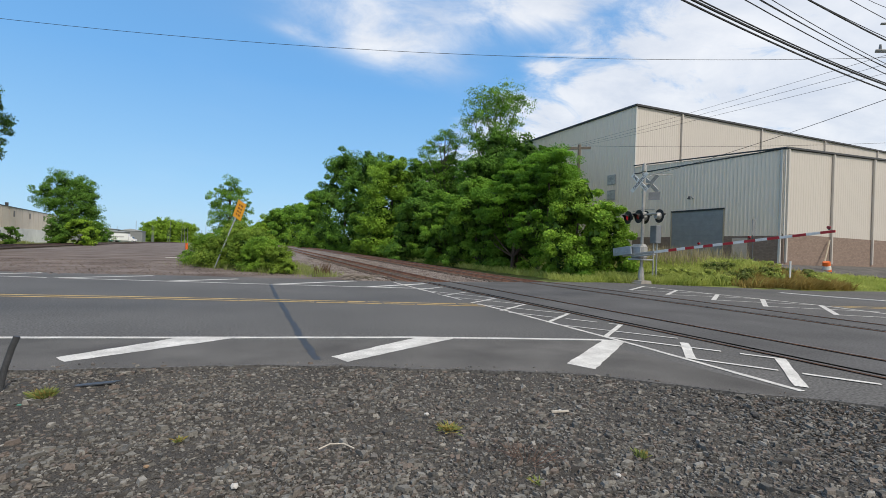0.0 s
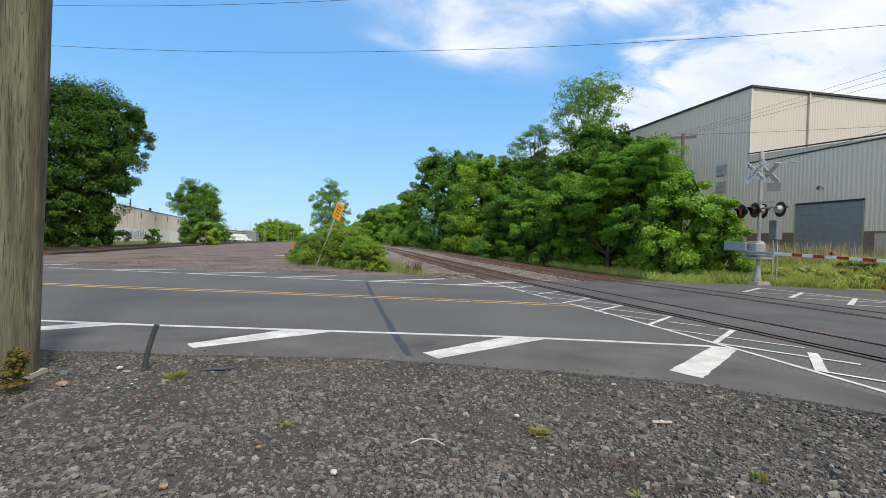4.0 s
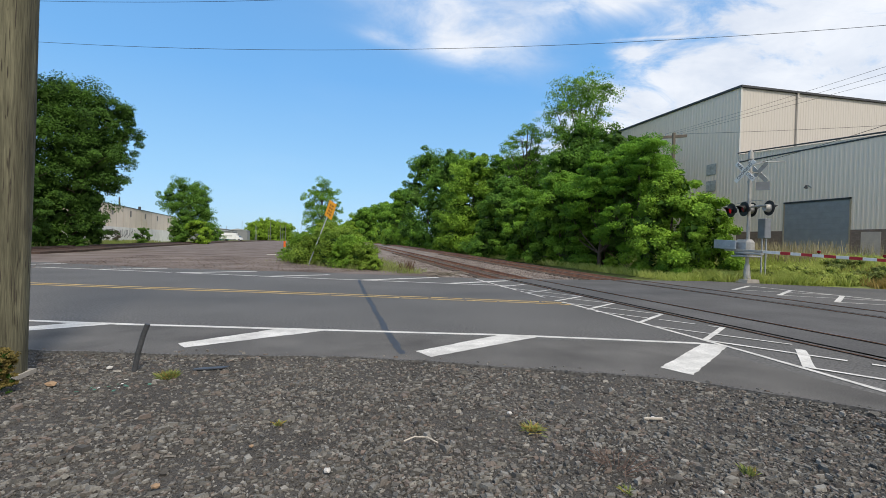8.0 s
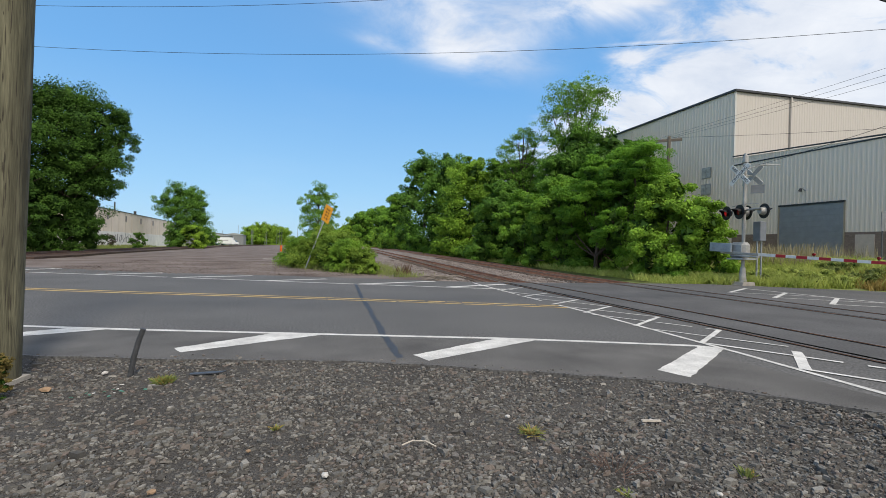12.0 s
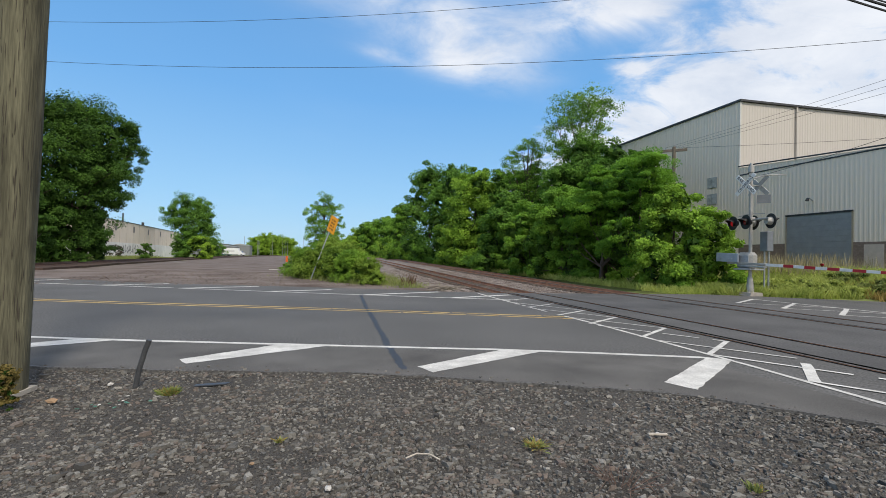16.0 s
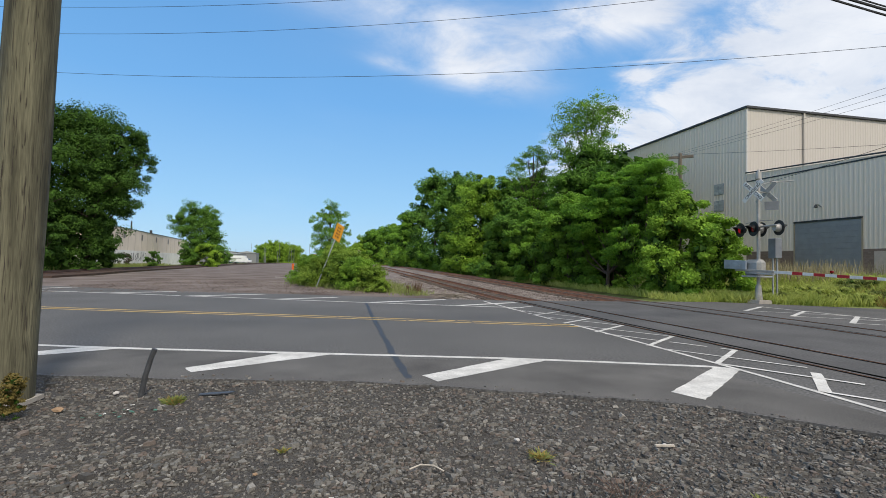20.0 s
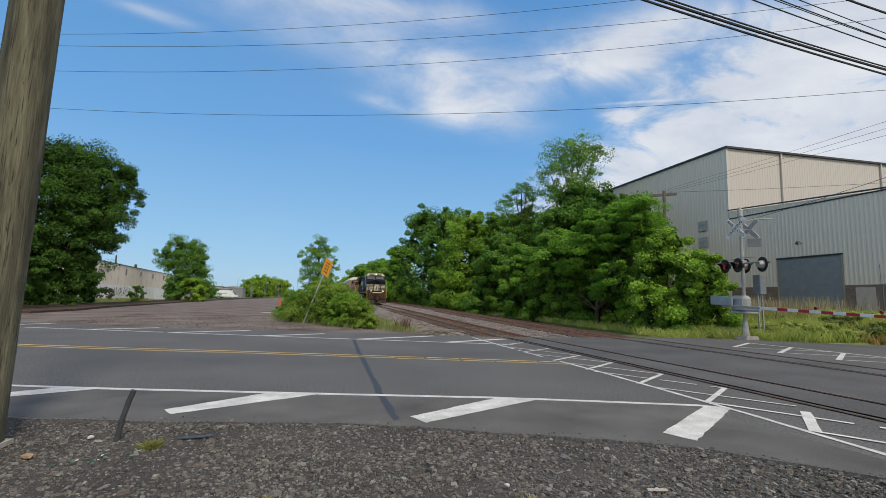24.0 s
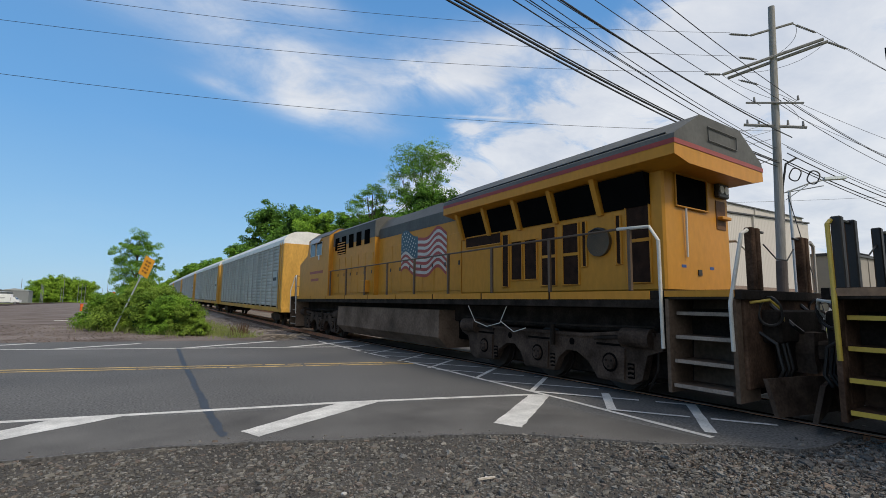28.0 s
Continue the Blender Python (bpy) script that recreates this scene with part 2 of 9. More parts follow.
ASPHALT = mat("asphalt", (0.108, 0.105, 0.101), 0.86, vary=0.14, scale=0.35, fine=28, speck=0.65, bump=0.1, bump_scale=160, spec=0.3)
ASPHALT_LIGHT = mat("asphalt_worn", (0.106, 0.101, 0.095), 0.9, vary=0.3, scale=0.9, fine=70, speck=0.5, bump=0.12, bump_scale=200, spec=0.3)
TAR = mat("tar_sealant", (0.035, 0.037, 0.042), 0.6, vary=0.25, scale=4, fine=60, bump=0.15)
PAINT = mat("road_paint_white", (0.54, 0.525, 0.49), 0.75, vary=0.16, scale=3, fine=45, speck=0.22, bump=0.15, bump_scale=150, tint=(0.6, 0.585, 0.55))
PAINT_YELLOW = mat("road_paint_yellow", (0.62, 0.4, 0.09), 0.8, vary=0.35, scale=2, fine=30, speck=0.4, bump=0.25, bump_scale=150, tint=(0.5, 0.36, 0.14))
GRAVEL_DIRT = mat("gravel_fines", (0.08, 0.074, 0.067), 0.95, vary=0.25, scale=1.1, fine=95, speck=0.75, bump=0.9, bump_scale=55, spec=0.2, dist=0.03)
LOT_DIRT = mat("gravel_lot", (0.145, 0.11, 0.094), 0.95, vary=0.3, scale=0.35, fine=14, bump=0.8, bump_scale=18, spec=0.2, dist=0.04, tint=(0.17, 0.143, 0.128))
BALLAST = mat("ballast", (0.215, 0.17, 0.147), 0.95, vary=0.4, scale=1.5, fine=26, bump=1.0, bump_scale=22, spec=0.2, dist=0.05, tint=(0.225, 0.198, 0.18))
CHIPS = chip_mat("slate_chips", ((0.05, 0.046, 0.043), (0.096, 0.092, 0.084), (0.122, 0.117, 0.107), (0.142, 0.134, 0.12), (0.152, 0.12, 0.102), (0.155, 0.149, 0.134), (0.178, 0.17, 0.153), (0.27, 0.256, 0.23)))
CHIPS_FINE = chip_mat("gravel_grains", ((0.03, 0.029, 0.027), (0.08, 0.076, 0.07), (0.11, 0.106, 0.097), (0.13, 0.108, 0.094), (0.145, 0.139, 0.126), (0.18, 0.172, 0.157), (0.28, 0.27, 0.25)))
CHIPS_BROWN = chip_mat("brown_slate_chips", ((0.045, 0.036, 0.03), (0.1, 0.082, 0.068), (0.15, 0.128, 0.108), (0.175, 0.135, 0.11), (0.195, 0.16, 0.132), (0.235, 0.205, 0.175), (0.34, 0.3, 0.26)))
FIELD = mat("far_ground", (0.19, 0.22, 0.075), 0.95, vary=0.35, scale=0.05, fine=1.2, bump=0.3, spec=0.1)
RUST_RAIL = mat("rusty_rail", (0.4, 0.19, 0.105), 0.8, 0.0, vary=0.3, scale=3, fine=40, bump=0.2)
RAIL_TOP = mat("worn_rail_head", (0.15, 0.135, 0.125), 0.45, 0.5, vary=0.15, scale=3, fine=40, bump=0.05)
TIE_WOOD = mat("creosoted_wood", (0.085, 0.065, 0.052), 0.9, vary=0.35, scale=3, fine=30, bump=0.6, random_object=0.3)
BLACK_RUBBER = mat("black_rubber", (0.014, 0.014, 0.015), 0.7, vary=0.25, scale=6, bump=0.2)
# cream paint again, raised and warmed to offset weak blue light on the track side
STEEL_PANEL_LIFTED = mat("lifted_wall_panel", (0.79, 0.69, 0.58), 0.55, 0.0, vary=0.035, scale=0.5, fine=9, bump=0.05, streak=0.15)
STEEL_PANEL_CREAM = mat("cream_wall_panel", (0.54, 0.498, 0.45), 0.55, 0.0, vary=0.03, scale=0.4, fine=8, bump=0.05, streak=0.15)
ROOF_TRIM = mat("dark_roof_trim", (0.05, 0.05, 0.052), 0.5, 0.2, vary=0.15, bump=0.05)
DOOR_BLUE = mat("roller_door_paint", (0.275, 0.29, 0.305), 0.5, 0.1, vary=0.1, scale=2, fine=20, bump=0.05)
GALV = mat("galvanised_steel", (0.42, 0.43, 0.44), 0.5, 0.6, vary=0.15, scale=6, fine=40, bump=0.08)
ALU = mat("aluminium_paint", (0.38, 0.37, 0.345), 0.5, 0.35, vary=0.18, scale=4, fine=30, bump=0.08)
CONCRETE = mat("concrete", (0.36, 0.33, 0.29), 0.9, vary=0.2, scale=3, fine=40, bump=0.4)
SIGNAL_BLACK = mat("signal_black", (0.012, 0.012, 0.013), 0.5, vary=0.2, bump=0.05)
LENS_RED = mat("red_lens", (0.22, 0.008, 0.012), 0.15, vary=0.1, fine=60, bump=0.05)
LENS_LIT = mat("lit_red_lens", (0.75, 0.02, 0.03), 0.2, vary=0.05, bump=0, emit=0.12)
WHITE_SHEET = mat("white_reflective_sheet", (0.74, 0.73, 0.69), 0.45, vary=0.1, scale=4, fine=40, bump=0.03)
RED_SHEET = mat("red_reflective_sheet", (0.42, 0.022, 0.028), 0.45, vary=0.12, scale=4, bump=0.03)
BLACK_TEXT = mat("black_lettering", (0.02, 0.02, 0.022), 0.6, vary=0.1, bump=0)
SIGN_YELLOW = mat("warning_sign_yellow", (0.9, 0.4, 0.015), 0.5, vary=0.08, scale=5, bump=0.03)
POLE_WOOD = mat("weathered_pole_wood", (0.08, 0.075, 0.045), 0.92, vary=0.45, scale=9, fine=75, bump=0.8, bump_scale=60, streak=0.06, tint=(0.118, 0.111, 0.071), dist=0.02)
POLE_CRACK = mat("pole_checking", (0.05, 0.042, 0.032), 0.95, vary=0.3, bump=0.2)
POLE_BROWN = mat("brown_pole_wood", (0.15, 0.125, 0.1), 0.9, vary=0.25, scale=5, fine=40, bump=0.5, streak=0.06)
POLE_GREY = mat("grey_pole_wood", (0.27, 0.255, 0.235), 0.9, vary=0.25, scale=5, fine=40, bump=0.5, streak=0.06)
WIRE = mat("cable_black", (0.018, 0.018, 0.02), 0.6, vary=0.1, bump=0)
BARK = mat("bark", (0.085, 0.065, 0.05), 0.95, vary=0.35, scale=6, fine=30, bump=0.8, streak=0.2)
LEAF_DARK = leaf_mat("leaf_dark", (0.047, 0.118, 0.022), (0.2, 0.39, 0.054), 0.32)
LEAF_FERN = leaf_mat("leaf_feathery", (0.066, 0.17, 0.02), (0.235, 0.46, 0.045), 0.35)
LEAF_MID = leaf_mat("leaf_mid", (0.068, 0.162, 0.024), (0.275, 0.5, 0.06), 0.32)
LEAF_LIGHT = leaf_mat("leaf_light", (0.1, 0.2, 0.022), (0.35, 0.54, 0.055))
LEAF_VINE = leaf_mat("leaf_vine", (0.095, 0.2, 0.024), (0.34, 0.55, 0.06), 0.3)
# dark leaf colour that stands for the shade deep inside the crowns
LEAF_SHADE = leaf_mat("inner_leaf_shade", (0.02, 0.05, 0.009), (0.07, 0.145, 0.02), 0.1)
GRASS = leaf_mat("grass_blades", (0.26, 0.34, 0.065), (0.66, 0.7, 0.22), 0.42)
REED = leaf_mat("dry_reed", (0.24, 0.21, 0.11), (0.52, 0.46, 0.3), 0.25)
GRASS_DULL = leaf_mat("grass_weathered", (0.13, 0.17, 0.04), (0.36, 0.4, 0.14), 0.3)
LEAF_DEEP = leaf_mat("leaf_deep", (0.02, 0.053, 0.011), (0.1, 0.21, 0.03), 0.2)
LEAF_BRAMBLE = leaf_mat("leaf_bramble", (0.09, 0.17, 0.02), (0.36, 0.5, 0.075), 0.3)
WEED_BROWN = leaf_mat("weed_brown", (0.13, 0.1, 0.03), (0.3, 0.24, 0.075), 0.2)
STALK = leaf_mat("dead_stalk", (0.07, 0.04, 0.025), (0.16, 0.1, 0.06), 0.1)
GRASS_DRY = leaf_mat("grass_dry", (0.26, 0.19, 0.05), (0.48, 0.36, 0.12), 0.2)


# ---- mesh helpers ----
def link(name, me, material, parent=None, label="", m=None):
    ob = new(name, me)
    if material is not None and not me.materials:
        me.materials.append(material)
    if parent is not None:
        ob.parent = parent
    if m is not None:
        ob.matrix_basis = m
    return tagged(ob, label)


def part(name, bm, material, parent=None, label="", smooth=False):
    me = bpy.data.meshes.new(name)
    bmesh.ops.recalc_face_normals(bm, faces=bm.faces)
    if smooth:
        for f in bm.faces:
            f.smooth = True
    bm.to_mesh(me)
    bm.free()
    return link(name, me, material, parent, label)


def thing(name, x, y, z=0, rz=0, label="", category="", group="", kind=""):
    ob = new(name)
    ob.empty_display_size = 0.2
    ob.matrix_basis = pose(x, y, z, 0, 0, rz)
    return tagged(ob, label, category, group, kind)


def add_box(bm, x0, x1, y0, y1, z0, z1, bevel=0.0):
    r = bmesh.ops.create_cube(bm, size=1)
    bmesh.ops.scale(bm, vec=(abs(x1 - x0), abs(y1 - y0), abs(z1 - z0)), verts=r["verts"])
    bmesh.ops.translate(bm, vec=((x0 + x1) / 2, (y0 + y1) / 2, (z0 + z1) / 2), verts=r["verts"])
    if bevel:
        es = {e for v in r["verts"] for e in v.link_edges}
        bmesh.ops.bevel(bm, geom=list(es), offset=bevel, segments=1, affect="EDGES")
    return bm


def box(x0, x1, y0, y1, z0, z1, bevel=0.0):
    return add_box(bmesh.new(), x0, x1, y0, y1, z0, z1, bevel)


def add_cyl(bm, a, b, r0, r1=None, seg=12, caps=True):
    a, b = Vector(a), Vector(b)
    d = b - a
    r = bmesh.ops.create_cone(bm, cap_ends=caps, segments=seg, radius1=r0, radius2=r0 if r1 is None else r1, depth=d.length)
    m = Matrix.Translation((a + b) / 2) @ d.to_track_quat("Z", "Y").to_matrix().to_4x4()
    bmesh.ops.transform(bm, matrix=m, verts=r["verts"])
    return bm


def cyl(a, b, r0, r1=None, seg=12):
    return add_cyl(bmesh.new(), a, b, r0, r1, seg)


def add_tube(bm, pts, r, seg=8):
    """A round bar along a line of points, with closed ends."""
    pts = [Vector(p) for p in pts]
    rings, side = [], None
    for i, p in enumerate(pts):
        d = (pts[min(i + 1, len(pts) - 1)] - pts[max(i - 1, 0)]).normalized()
        if side is None:
            side = d.orthogonal().normalized()
        side = (side - d * side.dot(d)).normalized()
        other = d.cross(side)
        rings.append([bm.verts.new(p + (side * math.cos(k * math.tau / seg) + other * math.sin(k * math.tau / seg)) * r) for k in range(seg)])
    for a, b in zip(rings, rings[1:]):
        for k in range(seg):
            bm.faces.new((a[k], a[(k + 1) % seg], b[(k + 1) % seg], b[k]))
    bm.faces.new(rings[0][::-1])
    bm.faces.new(rings[-1])
    return bm


def tube(pts, r, seg=8):
    return add_tube(bmesh.new(), pts, r, seg)


def add_prism(bm, outline, lo, hi, axis="y"):
    """A flat outline of (a, b) pushed from lo to hi along an axis; axis x: (y, z), y: (x, z), z: (x, y)."""
    def at(a, b, c):
        return {"x": (c, a, b), "y": (a, c, b), "z": (a, b, c)}[axis]
    v0 = [bm.verts.new(at(a, b, lo)) for a, b in outline]
    v1 = [bm.verts.new(at(a, b, hi)) for a, b in outline]
    bm.faces.new(v0)
    bm.faces.new(v1[::-1])
    for i in range(len(outline)):
        j = (i + 1) % len(outline)
        bm.faces.new((v0[i], v1[i], v1[j], v0[j]))
    return bm


def prism(outline, lo, hi, axis="y"):
    return add_prism(bmesh.new(), outline, lo, hi, axis)


def raw_mesh(name, verts, faces_flat, size):
    """A mesh from number arrays: all faces have the same number of corners."""
    me = bpy.data.meshes.new(name)
    n = len(faces_flat) // size
    me.vertices.add(len(verts))
    me.vertices.foreach_set("co", np.asarray(verts, dtype=np.float32).ravel())
    me.loops.add(len(faces_flat))
    me.loops.foreach_set("vertex_index", np.asarray(faces_flat, dtype=np.int32))
    me.polygons.add(n)
    me.polygons.foreach_set("loop_start", np.arange(n, dtype=np.int32) * size)
    me.polygons.foreach_set("use_smooth", np.zeros(n, dtype=bool))
    me.update(calc_edges=True)
    return me


def text_mesh(body, size, thick=0.004):
    cu = bpy.data.curves.new("lettering", "FONT")
    cu.body, cu.size, cu.extrude, cu.align_x, cu.align_y, cu.resolution_u = body, size, thick, "CENTER", "CENTER", 3
    ob = bpy.data.objects.new("lettering", cu)
    scene.collection.objects.link(ob)
    me = bpy.data.meshes.new_from_object(ob.evaluated_get(bpy.context.evaluated_depsgraph_get()))
    bpy.data.objects.remove(ob)
    return me

# ---- ground, road, tracks ----
# +Y runs along the railway, away from the crossing; the road crosses it at about 72 degrees.
TRACK_X = (9.1, 14.75)


def smooth(a, b, v):
    t = min(1.0, max(0.0, (v - a) / (b - a)))
    return t * t * (3 - 2 * t)


def near_edge(x):      # edge line on the camera's side
    return 8.42 - 0.285 * x
def far_edge(x):
    return 19.75 - 0.335 * x
def centre_line(x):
    return 14.15 - 0.345 * x


BANK_X, BANK_Y = (19.5, 21.3, 26, 28.5, 34.5, 40, 90), (20.3, 19.3, 16.2, 14.6, 13.5, 12.0, -2.0)


def bank_edge(x):      # where the asphalt ends beyond the crossing
    return float(np.interp(x, BANK_X, BANK_Y))


def land(x, y):
    """Height of the open ground."""
    z = -0.06
    if 5.0 < x < 19.5 and y > 20:
        z -= 0.2
    top = 1.3 + (0.72 + 0.58 * smooth(14.5, 19.3, y) - 1.3) * smooth(28.8, 32, x)
    b = bank_edge(x)
    z += top * smooth(22.8, 31 - 2 * smooth(17, 14, y), x) * smooth(b - 0.3, b + 4.5, y)
    if abs(x) < 18 and -11 < y < 6.5 - 0.3 * x:
        z -= 0.12
    z += 0.05 * noise.noise((x * 0.25, y * 0.25, 1.0)) * smooth(0, 8, math.hypot(x, y))
    return z


def ground_sheet():
    xs = sorted({*np.arange(-60, 80.1, 1.5).tolist(), -2500, -1200, -600, -300, -150, -100, -80, 100, 140, 200, 300, 600, 1200, 2500})
    ys = sorted({*np.arange(-30, 90.1, 1.5).tolist(), -2500, -1200, -500, -200, -100, -60, 110, 140, 180, 240, 320, 500, 900, 1500, 2500})
    verts = [(x, y, land(x, y)) for y in ys for x in xs]
    w = len(xs)
    idx = []
    for j in range(len(ys) - 1):
        for i in range(w - 1):
            a = j * w + i
            idx += [a, a + 1, a + w + 1, a + w]
    me = raw_mesh("ground", verts, idx, 4)
    for p in me.polygons:
        p.use_smooth = True
    link("ground", me, FIELD)
    tagged(bpy.data.objects["ground"], "open ground with grass and soil to the horizon", "ground", kind="structure")


ground_sheet()


def slab(name, outline, z0, z1, material, label, category):
    """A thin sheet of ground with a closed outline and sides."""
    ob = part(name, prism(outline, z0, z1, "z"), material)
    return tagged(ob, label, category, kind="structure")


def wavy(a, b, n, amp, seed):
    """Points from a to b with an uneven edge."""
    out = []
    for i in range(n + 1):
        t = i / n
        x, y = a[0] + (b[0] - a[0]) * t, a[1] + (b[1] - a[1]) * t
        d = amp * noise.noise((x * 1.3 + seed, y * 1.3, seed)) if 0 < i < n else 0
        out.append((x, y + d))
    return out


# road: broken edge on the gravel side, running past both tracks
near_pave = [(-60, 25.2), (-12, 9.9), (-2.4, 7.1), (0, 6.55), (1.3, 6.2), (2.3, 5.68), (3.5, 5.22), (4.5, 4.65), (5.15, 4.0), (5.6, 3.5), (6.3, 3.02), (6.8, 2.5), (16.8, 1.2), (26, -2.5), (90, -24)]
edge = []
for a, b in zip(near_pave, near_pave[1:]):
    n_seg = max(3, min(40, int((b[0] - a[0]) / 0.18))) if a[0] > -13 and b[0] < 17 else 6
    edge += wavy(a, b, n_seg, 0.11 if a[0] > -13 and b[0] < 17 else 0.0, 3.0)[:-1]
edge.append(near_pave[-1])
far_pave = [(90, -2.0), (40, 12.0), (34.5, 13.5), (28.5, 14.6), (26, 16.2), (21.3, 19.3), (19.5, 20.3), (8.0, 20.6), (5.6, 21.2), (2.2, 22.7), (-2.5, 24.2), (-8.3, 25.9), (-14, 29.0), (-60, 47.5)]
slab("road", edge + far_pave, -0.12, 0.0, ASPHALT, "grey worn asphalt road across the railway", "road")


def strip(points, width, material, name, label="", parent=None, z=0.004, wobble=0.008, gaps=0.0, step=0.25):
    """Painted line or patch lying on the road along a few points."""
    bm = bmesh.new()
    dense = []
    for a, b in zip(points, points[1:]):
        k = max(2, int(math.dist(a, b) / step))
        dense += [(a[0] + (b[0] - a[0]) * i / k, a[1] + (b[1] - a[1]) * i / k) for i in range(k)]
    dense.append(points[-1])
    prev = None
    for i, p in enumerate(dense):
        a, b = dense[max(i - 1, 0)], dense[min(i + 1, len(dense) - 1)]
        d = Vector((b[0] - a[0], b[1] - a[1])).normalized()
        nrm = Vector((-d.y, d.x))
        e0 = width / 2 + random.uniform(-wobble, wobble)
        e1 = width / 2 + random.uniform(-wobble, wobble)
        cur = [bm.verts.new((p[0] + nrm.x * e0, p[1] + nrm.y * e0, z)), bm.verts.new((p[0] - nrm.x * e1, p[1] - nrm.y * e1, z))]
        if prev and random.random() >= gaps:
            bm.faces.new((prev[0], cur[0], cur[1], prev[1]))
        prev = cur
    ob = part(name, bm, material, parent)
    if parent is None:
        tagged(ob, label, "road marking", kind="structure")
    return ob


WHITE_LABEL = "white painted line on the asphalt"
edge_near = strip([(-40, 20.2), (-12, 12.0), (-3.22, 9.34), (0.65, 8.33), (2.9, 7.76), (4.66, 7.2), (6.28, 6.63), (6.6, 6.35)], 0.14, PAINT, "edge_line", WHITE_LABEL)
strip([(-45, 38.4), (-12.9, 25.15), (-9.3, 23.75), (-5.7, 22.2), (0.2, 19.75), (1.9, 19.1), (4.9, 17.92), (7.4, 17.0)], 0.16, PAINT, "edge_line", WHITE_LABEL, gaps=0.02)
strip([(24.75, 13.9), (25.0, 12.2), (25.9, 9.6), (26.6, 7.4)], 0.55, PAINT, "stop_line", "white painted stop line before the crossing")
for off in (-0.2, 0.2):
    strip([(-45, 29.8 + off), (-5.54, 15.9 + off), (-2.36, 14.95 + off), (0.2, 14.07 + off)], 0.12, PAINT_YELLOW, "centre_line", "yellow painted centre line", gaps=0.01)
    strip([(0.23, 14.06 + off), (1.05, 13.78 + off), (3.56, 12.9 + off), (6.78, 11.75 + off)], 0.11, PAINT_YELLOW, "centre_line", "worn and broken yellow painted centre line", wobble=0.025, gaps=0.05, step=0.07)
    strip([(19.8, 9.2 + off), (60, -5.2 + off)], 0.1, PAINT_YELLOW, "centre_line", "yellow painted centre line")
# broad slanting bars on the shoulders
def bar(corners, label):
    """Painted bar between four corners, its edges a little ragged."""
    bm, ring = bmesh.new(), []
    for (x0, y0), (x1, y1) in zip(corners, corners[1:] + corners[:1]):
        k = max(2, int(math.dist((x0, y0), (x1, y1)) / 0.12))
        for i in range(k):
            ring.append(bm.verts.new((x0 + (x1 - x0) * i / k + random.uniform(-0.012, 0.012), y0 + (y1 - y0) * i / k + random.uniform(-0.012, 0.012), 0.006)))
    bm.faces.new(ring)
    bmesh.ops.triangulate(bm, faces=bm.faces[:])
    tagged(part("slanting_bar", bm, PAINT), label, "road marking", kind="structure")


for corners in ([(-2.06, 7.63), (-1.89, 7.33), (0.08, 8.42), (-0.78, 8.65)], [(1.35, 6.68), (1.5, 6.31), (3.66, 7.44), (3.0, 7.66)], [(4.46, 5.33), (4.62, 4.93), (6.66, 6.36), (6.3, 6.56)],
                [(-5.66, 8.7), (-5.5, 8.42), (-3.6, 9.38), (-4.3, 9.58)], [(-9.26, 9.85), (-9.1, 9.57), (-7.2, 10.5), (-7.9, 10.7)]):
    bar(corners, "broad white painted bar on the shoulder")
for pts in ([(1.6, 19.25), (5.2, 21.0)], [(-2.2, 20.75), (0.3, 22.05)], [(5.0, 17.95), (8.05, 19.45)], [(-6.0, 22.35), (-3.1, 23.85)], [(-9.7, 23.95), (-7.4, 25.35)], [(-14.7, 25.95), (-13.0, 28.3)]):
    strip(pts, 0.3, PAINT, "slanting_bar", "broad white painted bar on the far shoulder", z=0.006)
# ladder marking beside each outer rail
ladder_y = (3.42, 4.97, 6.8, 8.6, 10.6, 12.3, 14.4, 16.6)
strip([(6.4, 3.3), (6.6, 6.23), (6.66, 8.0), (6.74, 10.5), (6.72, 12.1)], 0.1, PAINT, "ladder_line", WHITE_LABEL, z=0.008, gaps=0.015)
strip([(6.7, 13.2), (6.7, 14.0), (6.75, 17.2), (6.8, 20.2)], 0.1, PAINT, "ladder_line", WHITE_LABEL, z=0.008, gaps=0.12)
for i, y in enumerate(ladder_y):
    strip([(6.6, y), (7.7, y + 0.98) if i == 1 else (8.14, y + 1.12)], 0.15 if i < 2 else 0.1, PAINT, "ladder_rung", WHITE_LABEL, z=0.0105, gaps=0.0 if i < 3 else 0.03)
    low = ladder_y[i - 2] if i > 1 else y - 3.4
    if i == 0:
        continue
    if i < 3:
        low, off = ladder_y[0], 0.0
    else:
        off = 0.35
    strip([(6.62, y - off), (8.1 if i > 1 else 7.82, low + (1.1 if i > 1 else -0.3))], 0.09 if i < 3 else 0.07, PAINT, "ladder_diagonal", WHITE_LABEL, z=0.013, gaps=0.06)
far_ladder = (5.7, 7.72, 9.77, 11.66, 13.7, 15.7)
strip([(18.6, 5.0), (19.04, 7.55), (19.54, 9.65), (19.5, 13.5), (19.4, 17.4)], 0.14, PAINT, "ladder_line", WHITE_LABEL, z=0.008)
for i, y in enumerate(far_ladder):
    strip([(16.6, y), (19.5, y + 1.85)], 0.16, PAINT, "ladder_rung", WHITE_LABEL, z=0.0105)
    strip([(16.6, y + 0.05), (19.4, y - 1.9)], 0.1, PAINT, "ladder_diagonal", WHITE_LABEL, z=0.013)
